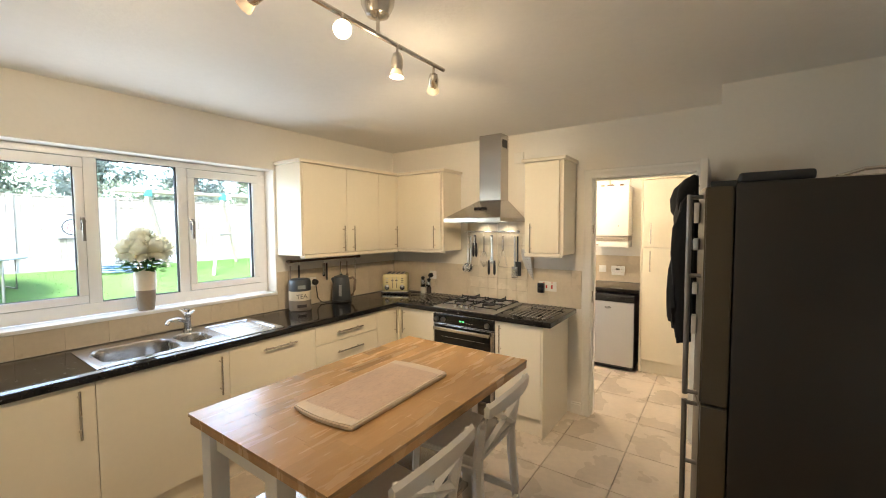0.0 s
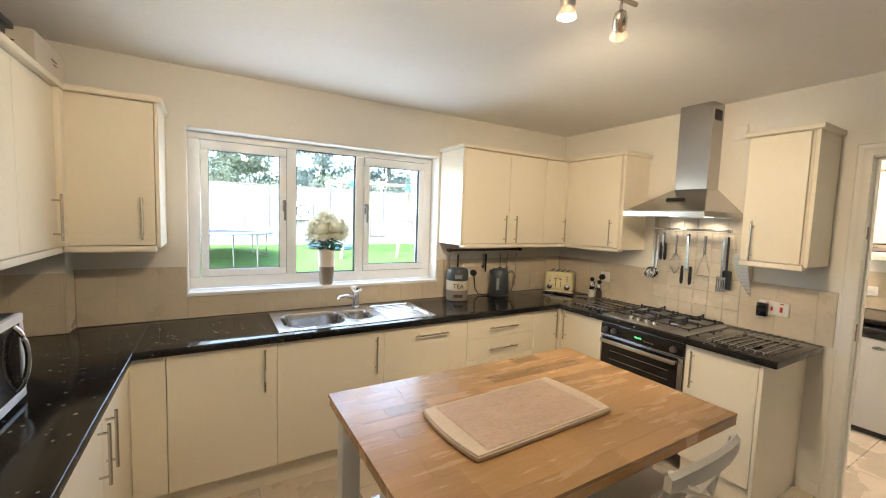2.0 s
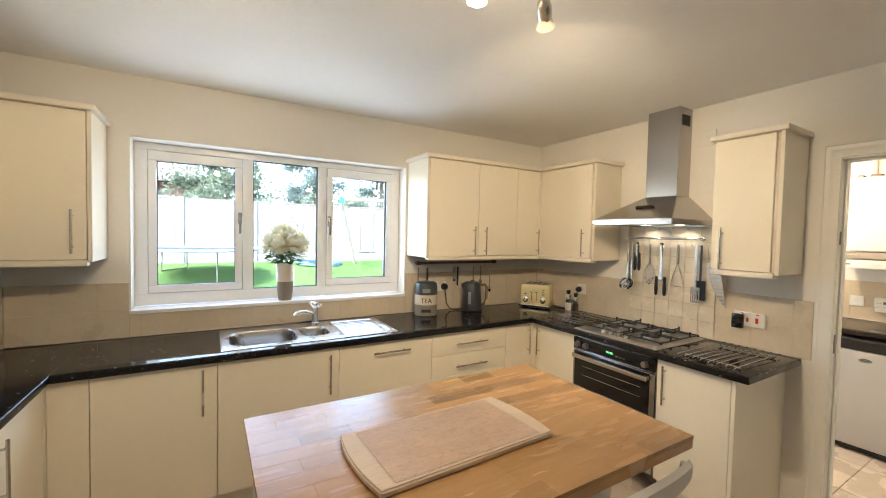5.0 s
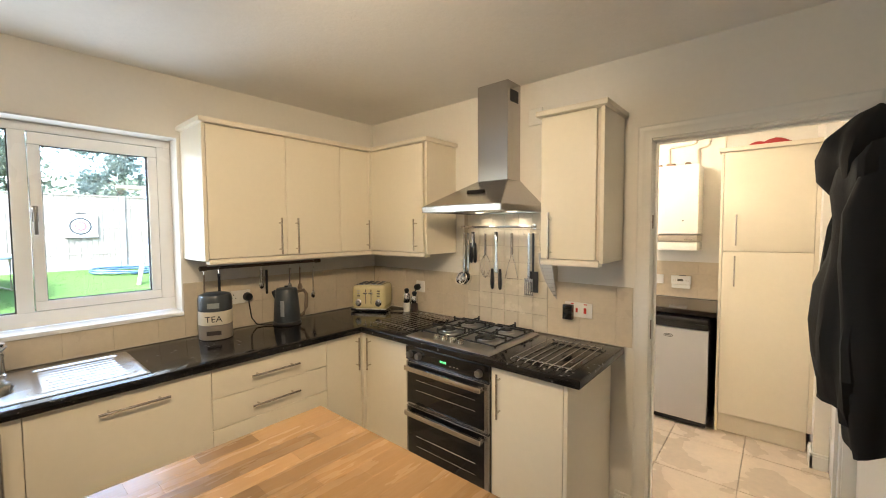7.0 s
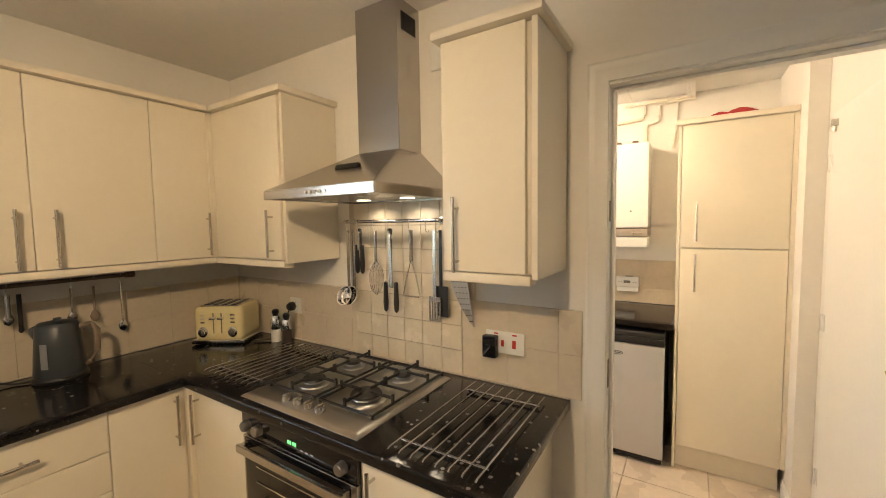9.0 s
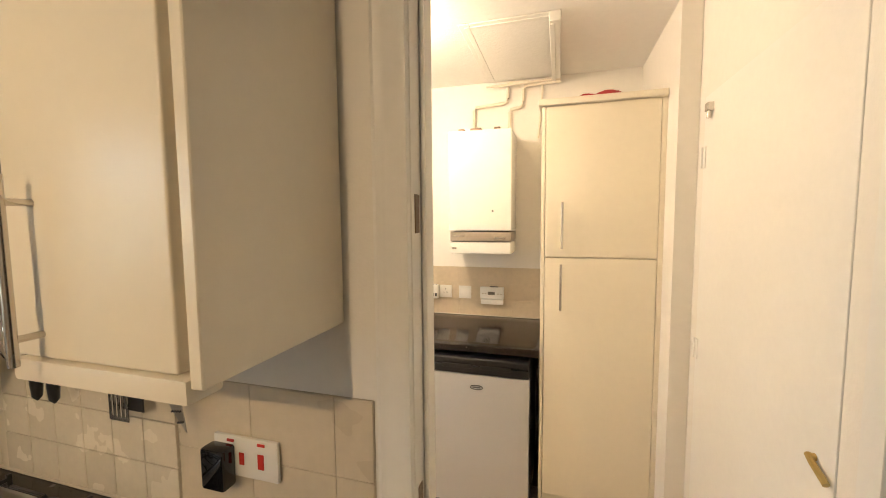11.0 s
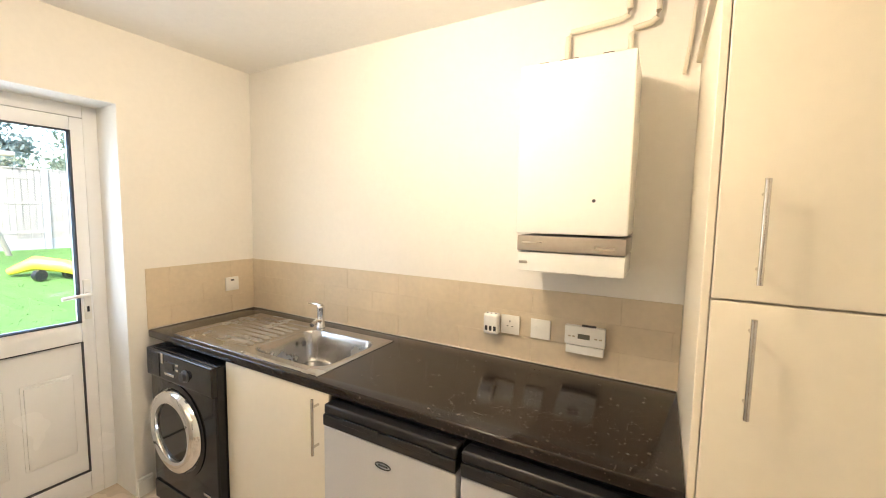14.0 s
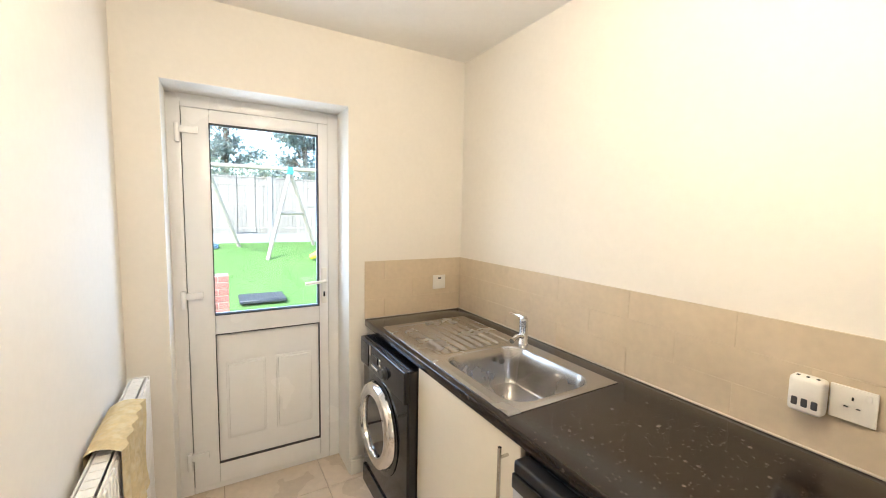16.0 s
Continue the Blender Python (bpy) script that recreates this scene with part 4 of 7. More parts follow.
part("hob_plate", pressed_sheet(1.010, 1.614, -0.604, -0.062, 0.912, hob_relief, 60, 54, 0.002), HOB_STEEL, HOB)
BURNERS = [(1.175, -0.395, 0.033), (1.175, -0.180, 0.026), (1.455, -0.395, 0.042), (1.455, -0.180, 0.028)]
for x, y, r in BURNERS:
    bm = bmesh.new()
    lathe(bm, [(r * 1.9, 0.0), (r * 1.8, 0.006), (r * 1.25, 0.012), (r * 1.2, 0.018), (0.002, 0.019)], (x, y, 0.917), 24)
    b = part("burner", bm, HOB_STEEL, HOB, "brushed metal burner ring")
    bm = bmesh.new()
    lathe(bm, [(r * 1.30, 0.0), (r * 1.38, 0.004), (r * 1.28, 0.010), (r * 0.9, 0.013), (0.002, 0.013)], (x, y, 0.936), 24)
    part("burner_cap", bm, CAST_IRON, b, "black burner cap")
for cx in (1.175, 1.455):
    bm = bmesh.new()
    z = 0.956
    xa, xb, ya, yb = cx - 0.125, cx + 0.125, -0.500, -0.076
    for a, b in (((xa, ya), (xb, ya)), ((xb, ya), (xb, yb)), ((xb, yb), (xa, yb)), ((xa, yb), (xa, ya)), ((xa, (ya + yb) / 2), (xb, (ya + yb) / 2))):
        box(bm, (min(a[0], b[0]) - 0.004, min(a[1], b[1]) - 0.004, 0.928), (max(a[0], b[0]) + 0.004, max(a[1], b[1]) + 0.004, 0.936), 0.0015)
    for x, y, r in BURNERS:
        if abs(x - cx) < 0.01:
            for sx, sy in ((1, 0), (-1, 0), (0, 1), (0, -1)):
                lim = 0.125 if sx else 0.104
                p = (x + sx * 0.028, y + sy * 0.028)
                q = (x + sx * lim, y + sy * lim)
                box(bm, (min(p[0], q[0]) - 0.004, min(p[1], q[1]) - 0.004, z - 0.010), (max(p[0], q[0]) + 0.004, max(p[1], q[1]) + 0.004, z), 0.0015)
                box(bm, (q[0] - 0.005, q[1] - 0.005, 0.930), (q[0] + 0.005, q[1] + 0.005, z + 0.008), 0.0015)
    for x in (xa, xb):
        for y in (ya, yb):
            rod(bm, (x, y, 0.915), (x, y, 0.930), 0.006, n=8)
    part("pan_support", bm, CAST_IRON, HOB, "black iron pan support")
for k in range(4):
    bm = bmesh.new()
    lathe(bm, [(0.020, 0), (0.019, 0.012), (0.016, 0.022), (0.002, 0.023)], (1.215 + 0.058 * k, -0.550, 0.918), 18)
    box(bm, (1.212 + 0.058 * k, -0.568, 0.935), (1.218 + 0.058 * k, -0.532, 0.946), 0.002)
    part("knob", bm, SATIN, HOB, "round metal hob knob")


def pan_stand(x0, x1, y0, y1, n, label):
    ob = thing("worktop_rack", ((x0 + x1) / 2, (y0 + y1) / 2, 0.91), label, "rack", "heat racks beside the hob")
    for k in range(n):
        x = x0 + (x1 - x0) * k / (n - 1)
        bm = bmesh.new()
        tube(bm, [(x, y0 - 0.008, 0.922), (x, y0, 0.9275), (x, y1, 0.9275), (x, y1 + 0.008, 0.922)], 0.0027, 8)
        part("bar", bm, STEEL, ob)
    for y in (y0 + 0.06, y1 - 0.06):
        bm = bmesh.new()
        rod(bm, (x0 - 0.004, y, 0.9185), (x1 + 0.004, y, 0.9185), 0.0042, n=8)
        for x in (x0 + 0.01, x1 - 0.01):
            rod(bm, (x, y, 0.911), (x, y, 0.9185), 0.006, n=8)
        part("cross_rod", bm, STEEL, ob)


pan_stand(1.735, 2.012, -0.598, -0.075, 8, "chrome bar rack set on the black worktop beside the hob")
pan_stand(0.645, 0.965, -0.545, -0.085, 9, "chrome bar rack set on the corner of the black worktop")

HOOD = thing("cooker_hood", (1.335, -0.25, 1.65), "brushed steel chimney cooker hood over the hob", "cooker hood")
bm = bmesh.new()
rim = [(1.054, -0.502), (1.616, -0.502), (1.616, -0.004), (1.054, -0.004)]
neck = [(1.222, -0.158), (1.448, -0.158), (1.448, -0.004), (1.222, -0.004)]
rings = [[bm.verts.new((x, y, z)) for x, y in pts] for pts, z in ((rim, 1.652), (rim, 1.685), (neck, 1.855))]
for a, b in zip(rings, rings[1:]):
    for k in range(4):
        bm.faces.new((a[k], a[(k + 1) % 4], b[(k + 1) % 4], b[k]))
bm.faces.new(rings[-1])
bmesh.ops.bevel(bm, geom=[e for e in bm.edges if not e.is_boundary], offset=0.003, segments=2, affect="EDGES")
part("canopy", bm, STEEL, HOOD)
part("filter", boxed((1.066, -0.490, 1.658), (1.604, -0.012, 1.664)), SINK_STEEL, HOOD, "grey metal grease filter")
bm = bmesh.new()
box(bm, (1.224, -0.156, 1.848), (1.446, -0.004, 2.448), 0.002)
part("chimney", bm, STEEL, HOOD)
bm = bmesh.new()
box(bm, (1.4455, -0.128, 2.328), (1.4468, -0.032, 2.400))
for k in range(8):
    box(bm, (1.4460, -0.126 + 0.0118 * k, 2.331), (1.4490, -0.1205 + 0.0118 * k, 2.397))
part("vent_slots", bm, BLACK_PLASTIC, HOOD, "dark vent slots")
bm = bmesh.new()
box(bm, (-0.062, -0.006, -0.012), (0.062, 0.010, 0.012), 0.006, 2)
bm.transform(Matrix.Translation((1.335, -0.335, 1.772)) @ Euler((radians(-26), 0, 0)).to_matrix().to_4x4())
part("badge", bm, BLACK_GLASS, HOOD, "black oval badge")
bm = bmesh.new()
for k in range(5):
    rod(bm, (1.30 + 0.024 * k, -0.501, 1.668), (1.30 + 0.024 * k, -0.506, 1.668), 0.006, n=10)
part("button", bm, CHROME, HOOD, "small round control buttons")
for x in (1.22, 1.46):
    bm = bmesh.new()
    rod(bm, (x, -0.13, 1.660), (x, -0.13, 1.6555), 0.030, n=20)
    part("lamp_lens", bm, HOOD_BULB, HOOD, "lit hood lamp")

# ---- utensil rails ----


def s_hook(bm, x, y, z, face):
    pts = []
    for k in range(9):
        a = math.pi * (0.0 + k / 8)
        pts.append((0.010 * math.cos(a), z + 0.010 * math.sin(a)))
    pts += [(-0.010, z - 0.02), (-0.006, z - 0.036)]
    for k in range(7):
        a = math.pi + math.pi * k / 6
        pts.append((0.004 + 0.010 * math.cos(a), z - 0.04 + 0.010 * math.sin(a)))
    tube(bm, [(x, y + u, w) if face == "-y" else (x + u, y, w) for u, w in pts], 0.0018, 6)


RAIL = thing("utensil_rail", (1.32, -0.06, 1.565), "steel utensil rail with hooks above the hob", "utensil rail")
bm = bmesh.new()
rod(bm, (1.045, -0.06, 1.565), (1.60, -0.06, 1.565), 0.008)
part("rail", bm, STEEL, RAIL)
for x in (1.065, 1.58):
    bm = bmesh.new()
    rod(bm, (x, -0.004, 1.565), (x, -0.06, 1.565), 0.007)
    rod(bm, (x, -0.010, 1.565), (x, -0.014, 1.565), 0.016)
    part("bracket", bm, STEEL, RAIL)
TOOLS_X = [1.075, 1.145, 1.245, 1.330, 1.448, 1.535, 1.585]
for x in TOOLS_X:
    bm = bmesh.new()
    s_hook(bm, x, -0.06, 1.565, "-y")
    part("hook", bm, CHROME, RAIL)
RAIL.location.x -= 0.03
TY = -0.056


def tool(name, x, label, parts):
    ob = thing(name, (x, TY, 1.52), label, "utensil", "hanging utensils")
    for pname, bm, m in parts:
        part(pname, bm, m, ob)
    ob.location.x -= 0.03 if x < 1.5 else -0.005 if x < 1.58 else -0.02
    return ob


def strip(x, z0, z1, w, t=0.003, y=TY, lean=0.0):
    bm = bmesh.new()
    box(bm, (x - w / 2, y - t / 2, z0), (x + w / 2, y + t / 2, z1), min(t, w) * 0.3)
    if lean:
        bm.transform(Matrix.Translation((x, y, z1)) @ Matrix.Rotation(lean, 4, "Y") @ Matrix.Translation((-x, -y, -z1)))
    return bm


for dx, dy in ((0.0, 0.0), (0.022, 0.014)):
    bm = bmesh.new()
    lathe(bm, [(0.002, -0.025), (0.030, -0.018), (0.045, 0.002), (0.047, 0.022), (0.043, 0.022), (0.038, 0.004), (0.002, -0.018)], (0, 0, 0), 20)
    bm.transform(Matrix.Translation((1.065 + dx, TY + dy - 0.012, 1.205)) @ Matrix.Rotation(radians(68), 4, "X"))
    tool("ladle", 1.065 + dx, "steel ladle hanging from the rail", [("shaft", strip(1.068 + dx, 1.235, 1.525, 0.018, y=TY + dy), STEEL), ("bowl", bm, CHROME)])
for x, ztop, zbot, spread in ((1.145, 1.53, 1.33, 0.010), (1.330, 1.53, 1.165, 0.024)):
    a = strip(x - 0.004, zbot + 0.10, ztop, 0.016, 0.004, TY - 0.004, -spread * 2.2)
    b = strip(x + 0.004, zbot + 0.10, ztop, 0.016, 0.004, TY + 0.006, spread * 2.2)
    tip_pair = []
    for s in (-1, 1):
        tip = bmesh.new()
        c = Vector((x + s * (0.006 + spread), TY, zbot + 0.05))
        lathe(tip, [(0.002, -0.062), (0.010, -0.052), (0.0125, -0.02), (0.009, 0.075), (0.002, 0.078)], c, 12)
        tip_pair.append(("tip", tip, BLACK_PLASTIC))
    cap = bmesh.new()
    lathe(cap, [(0.002, -0.006), (0.011, -0.004), (0.011, 0.006), (0.002, 0.009)], (x, TY, ztop - 0.004), 14)
    tool("kitchen_tongs", x, "steel tongs with black nylon tips", [("arm", a, STEEL), ("arm", b, STEEL), *tip_pair, ("cap", cap, BLACK_PLASTIC)])
bm = bmesh.new()
for k in range(8):
    a = math.pi * k / 8
    pts = []
    for j in range(13):
        w = 0.034 * math.sin(math.pi * (j / 12)) ** 0.7
        pts.append((1.245 + w * math.cos(a), TY + w * math.sin(a), 1.385 - 0.16 * (j / 12)))
    tube(bm, pts, 0.0011, 5)
    tube(bm, [(2.49 - p[0], 2 * TY - p[1], p[2]) for p in pts], 0.0011, 5)
shaft = bmesh.new()
rod(shaft, (1.245, TY, 1.38), (1.245, TY, 1.52), 0.0075)
tool("whisk", 1.245, "steel balloon whisk hanging from the rail", [("wires", bm, CHROME), ("shaft", shaft, STEEL)])
bm = bmesh.new()
for s in (-1, 1):
    tube(bm, [(1.448, TY, 1.40), (1.448 + s * 0.020, TY, 1.34), (1.448 + s * 0.044, TY, 1.245), (1.448 + s * 0.044, TY - 0.005, 1.235)], 0.003, 6)
pts = [(1.404 + 0.0088 * k, TY + (0.010 if k % 2 else -0.012), 1.236) for k in range(11)]
tube(bm, pts, 0.003, 6)
shaft = bmesh.new()
rod(shaft, (1.448, TY, 1.39), (1.448, TY, 1.525), 0.009)
tool("potato_masher", 1.448, "steel wire potato masher hanging from the rail", [("wires", bm, CHROME), ("shaft", shaft, STEEL)])
blade = bmesh.new()
for k in range(5):
    box(blade, (1.503 + 0.0125 * k, TY - 0.0015, 1.145), (1.511 + 0.0125 * k, TY + 0.0015, 1.225), 0.001)
box(blade, (1.503, TY - 0.0015, 1.222), (1.561, TY + 0.0015, 1.245), 0.001)
box(blade, (1.503, TY - 0.0016, 1.140), (1.561, TY + 0.0016, 1.150), 0.001)
tool("slotted_turner", 1.535, "slotted steel turner hanging from the rail", [("blade", blade, STEEL), ("shaft", strip(1.532, 1.243, 1.525, 0.016), STEEL)])
spat = bmesh.new()
box(spat, (1.532, TY + 0.010, 1.16), (1.590, TY + 0.014, 1.29), 0.002)
tool("spatula", 1.56, "black nylon spatula hanging behind the turner", [("blade", spat, BLACK_PLASTIC), ("shaft", strip(1.556, 1.28, 1.525, 0.014, 0.006, TY + 0.012), BLACK_PLASTIC)])
bm = bmesh.new()
outer, inner = [], []
for k in range(13):
    u = k / 12
    outer.append((1.578 + 0.118 * u * u, 1.405 - 0.270 * u))
    inner.append((1.656 + 0.044 * u, 1.405 - 0.266 * u))
va = [bm.verts.new((x, -0.048, z)) for x, z in outer]
vb = [bm.verts.new((x, -0.052, z)) for x, z in inner]
for k in range(12):
    bm.faces.new((va[k], va[k + 1], vb[k + 1], vb[k]))
r = bmesh.ops.extrude_face_region(bm, geom=bm.faces[:])
for e in r["geom"]:
    if isinstance(e, bmesh.types.BMVert):
        e.co.y += 0.0025
holes = bmesh.new()
for k in range(1, 12):
    for j in (0.2, 0.42, 0.64, 0.86):
        x = outer[k][0] * (1 - j) + inner[k][0] * j
        z = outer[k][1] * (1 - j) + inner[k][1] * j
        rod(holes, (x, -0.0548, z), (x, -0.0515, z), 0.0022, n=6)
wire = bmesh.new()
tube(wire, [(1.594, -0.052, 1.42), (1.588, -0.056, 1.50), (1.585, -0.058, 1.525)], 0.002, 6)
tool("grater", 1.60, "curved perforated steel grater hanging from the rail", [("blade", bm, surface("grater_steel", (0.46, 0.43, 0.39), 0.4, 0.9, var=0.1, big=30, fine=200)), ("holes", holes, RUBBER), ("loop", wire, CHROME)])

RAIL2 = thing("utensil_rail", (0.05, -0.98, 1.32), "dark bronze utensil rail under the wall units", "utensil rail")
bm = bmesh.new()
rod(bm, (0.055, -1.395, 1.32), (0.055, -0.575, 1.32), 0.010)
part("rail", bm, BRONZE, RAIL2)
for y in (-1.375, -0.595):
    bm = bmesh.new()
    rod(bm, (0.011, y, 1.32), (0.055, y, 1.32), 0.010)
    rod(bm, (0.055, y - 0.018, 1.32), (0.055, y + 0.018, 1.32), 0.015)
    part("bracket", bm, BRONZE, RAIL2)
for y in (-1.37, -1.285, -1.02, -0.82, -0.74, -0.635):
    bm = bmesh.new()
    s_hook(bm, 0.055, y, 1.32, "+x")
    part("hook", bm, CHROME, RAIL2)


def hung(name, y, label, material, spoon, length, shaft=0.005):
    ob = thing(name, (0.05, y, 1.28), label, "utensil", "utensils on the bronze rail")
    bm = bmesh.new()
    rod(bm, (0.05, y, 1.275 - length), (0.05, y, 1.282), shaft)
    part("shaft", bm, material, ob)
    bm = bmesh.new()
    lathe(bm, [(0.002, -spoon * 1.4), (spoon * 0.7, -spoon), (spoon, 0), (spoon * 0.6, spoon), (0.003, spoon * 1.5)], (0, 0, 0), 16)
    bm.transform(Matrix.Translation((0.05, y, 1.27 - length)) @ Matrix.Diagonal((0.4, 1, 1, 1)))
    part("bowl", bm, material, ob)


hung("wooden_spoon", -1.37, "pale wooden spoon hanging from the rail", COPPER, 0.026, 0.20)
hung("basting_brush", -1.285, "black-handled brush hanging from the rail", BLACK_PLASTIC, 0.012, 0.10, 0.008)
hung("garlic_press", -1.02, "steel garlic press hanging from the rail", STEEL, 0.018, 0.09, 0.010)
hung("peeler", -0.985, "dark peeler hanging from the rail", BLACK_PLASTIC, 0.010, 0.14, 0.008)
hung("measuring_spoon", -0.82, "steel measuring spoon hanging from the rail", STEEL, 0.020, 0.12)
hung("scoop", -0.74, "brown wooden scoop hanging from the rail", COPPER, 0.020, 0.13)
hung("tea_strainer", -0.635, "small steel spoon hanging from the rail", CHROME, 0.020, 0.20)

# ---- kitchen: loose things ----
ISLAND = thing("kitchen_island", (1.855, -2.10, 0), "white kitchen island with an oiled butcher-block top", "table")
TOP = part("tabletop", boxed((1.452, -2.738, 0.868), (2.258, -1.462, 0.8985), 0.002), BEECH, ISLAND)
for lx in (1.515, 1.945):
    for ly in (-2.680, -1.520):
        part("leg", boxed((lx - 0.034, ly - 0.034, 0.0), (lx + 0.034, ly + 0.034, 0.867), 0.004, 2), WHITE_WOOD, ISLAND)
for a, b in (((1.55, -2.692), (1.91, -2.670)), ((1.55, -1.530), (1.91, -1.508)), ((1.503, -2.645), (1.525, -1.555)), ((1.935, -2.645), (1.957, -1.555))):
    part("apron", boxed((a[0], a[1], 0.775), (b[0], b[1], 0.866), 0.003), WHITE_WOOD, ISLAND)
for z in (0.16, 0.46):
    part("shelf", boxed((1.505, -2.66, z), (1.955, -1.54, z + 0.022), 0.004, 2), STEEL, ISLAND, "brushed steel shelf")
# staves of the butcher block, offset row by row
rng = random.Random(7)
STAVE = {}
row_w = 0.0675
for i in range(12):
    xa = 1.4475 + i * row_w
    y = -2.742
    first = True
    while y < -1.458 - 0.001:
        ln = round(rng.choice((0.16, 0.24, 0.32, 0.40, 0.52)) * (rng.uniform(0.3, 1) if first else 1), 2)
        first = False
        yb = min(y + ln, -1.458)
        if -1.458 - yb < 0.08:
            yb = -1.458
        key = round(yb - y, 3)
        if key not in STAVE:
            STAVE[key] = finish("stave", boxed((-row_w / 2 + 0.0001, -key / 2 + 0.0001, 0), (row_w / 2 - 0.0001, key / 2 - 0.0001, 0.012), 0.0003), BEECH, Vector((0, 0, 0)), False)
        piece("stave", STAVE[key], TOP, (xa + row_w / 2, (y + yb) / 2, 0.8988))
        y = yb

BOARD = thing("chopping_board", (1.895, -2.19, 0.911), "worn wooden chopping board with a groove, on the island", "chopping board")
bm = bmesh.new()


def board_outline(hx, hy, bulge, n=10):
    out = []
    for k in range(n + 1):
        u = -hx + 2 * hx * k / n
        out.append((u, -hy - bulge * (1 - (u / hx) ** 2)))
    for k in range(n + 1):
        u = hx - 2 * hx * k / n
        out.append((u, hy + bulge * (1 - (u / hx) ** 2)))
    return out


def plate(outline, z0, z1):
    b = bmesh.new()
    f = b.faces.new([b.verts.new((x, y, z0)) for x, y in outline])
    r = bmesh.ops.extrude_face_region(b, geom=[f])
    for e in r["geom"]:
        if isinstance(e, bmesh.types.BMVert):
            e.co.z = z1
    bmesh.ops.recalc_face_normals(b, faces=b.faces[:])
    edges = [e for e in b.edges if e.calc_face_angle(0) > 0.9]
    bmesh.ops.bevel(b, geom=edges, offset=0.005, segments=3, affect="EDGES")
    return b


b = plate(board_outline(0.158, 0.300, 0.018), 0, 0.020)
b.transform(Matrix.Translation((1.895, -2.19, 0.9115)) @ Matrix.Rotation(radians(2), 4, "Z"))
part("board", b, BOARD_WOOD, BOARD)
b = plate(board_outline(0.147, 0.258, 0.0), 0, 0.006)
b.transform(Matrix.Translation((1.895, -2.19, 0.9265)) @ Matrix.Rotation(radians(2), 4, "Z"))
part("cutting_face", b, surface("scarred_board_face", (0.52, 0.37, 0.265), 0.55, var=0.12, big=9, fine=70, stretch=(3, 1.2, 1), bump=0.12, bump_scale=260,
                                second=(0.36, 0.23, 0.15), second_amount=0.5, second_scale=34), BOARD, "darker scored cutting face")


def bar_stool():
    """White stool facing -x, seat 0.63 high, crossed back."""
    ob = thing("bar_stool", (0, 0, 0), "white painted wooden bar stool with a crossed back", "stool", "stools at the island")
    bm = bmesh.new()
    b = plate([(-0.19, -0.20), (0.17, -0.175), (0.17, 0.175), (-0.19, 0.20)], 0.610, 0.634)
    part("seat", b, WHITE_WOOD, ob)
    for s in (-1, 1):
        bm = bmesh.new()
        tube(bm, [(-0.185, s * 0.180, 0.0), (-0.165, s * 0.168, 0.61)], [0.017, 0.020], 4)
        part("leg", bm, WHITE_WOOD, ob)
        bm = bmesh.new()
        tube(bm, [(0.215, s * 0.185, 0.0), (0.165, s * 0.172, 0.50), (0.160, s * 0.172, 0.63), (0.185, s * 0.180, 0.78), (0.225, s * 0.192, 0.885)], [0.018, 0.022, 0.022, 0.019, 0.016], 6)
        part("leg", bm, WHITE_WOOD, ob)
        bm = bmesh.new()
        box(bm, (-0.165, s * 0.172 - 0.010, 0.30), (0.185, s * 0.172 + 0.010, 0.335), 0.003)
        part("stretcher", bm, WHITE_WOOD, ob)
    for x, z in ((-0.172, 0.20), (0.195, 0.26)):
        part("stretcher", boxed((x - 0.010, -0.172, z), (x + 0.010, 0.172, z + 0.035), 0.003), WHITE_WOOD, ob)
    bm = bmesh.new()
    rows = []
    for k in range(15):
        v = -0.215 + 0.43 * k / 14
        curve = 0.028 * (1 - (v / 0.215) ** 2)
        droop = 0.020 * (v / 0.215) ** 2
        rows.append([bm.verts.new((0.224 + curve + dx, v, z - droop * (1 if z > 0.87 else 0.2))) for dx, z in
                     ((-0.012, 0.845), (-0.011, 0.900), (0.0, 0.914), (0.012, 0.900), (0.010, 0.845))])
    for a, b2 in zip(rows, rows[1:]):
        for k in range(5):
            bm.faces.new((a[k], a[(k + 1) % 5], b2[(k + 1) % 5], b2[k]))
    bm.faces.new(rows[0])
    bm.faces.new(rows[-1][::-1])
    part("backrest", bm, WHITE_WOOD, ob)
    for s in (-1, 1):
        bm = bmesh.new()
        tube(bm, [(0.172, -s * 0.165, 0.66), (0.205, 0, 0.755), (0.232, s * 0.165, 0.850)], [0.014, 0.015, 0.014], 4)
        part("cross_bar", bm, WHITE_WOOD, ob)
    part("back_rail", boxed((0.155, -0.165, 0.655), (0.175, 0.165, 0.690), 0.003), WHITE_WOOD, ob)
    return ob


STOOL = bar_stool()
STOOL.matrix_basis = pose(2.125, -2.385, 0, 0, 0, 0)
copy_thing(STOOL, pose(2.095, -1.81, 0, 0, 0, 2))

# vase of flowers on the window board
VASE = thing("flower_vase", (-0.045, -2.385, 1.069), "white and taupe dipped vase on the window board", "vase")
bm = bmesh.new()
lathe(bm, [(0.043, 0.0), (0.046, 0.01), (0.058, 0.13), (0.0585, 0.132), (0.0575, 0.134)], (-0.045, -2.385, 1.070), 32)
part("vase_foot", bm, TAUPE, VASE, "taupe glazed foot")
bm = bmesh.new()
lathe(bm, [(0.0577, 0.134), (0.060, 0.20), (0.0605, 0.262), (0.0575, 0.266), (0.0545, 0.262), (0.054, 0.22), (0.002, 0.218)], (-0.045, -2.385, 1.070), 32)
part("vase_body", bm, surface("ivory_glaze", (0.72, 0.66, 0.55), 0.3, var=0.05), VASE, "ivory glazed upper part")
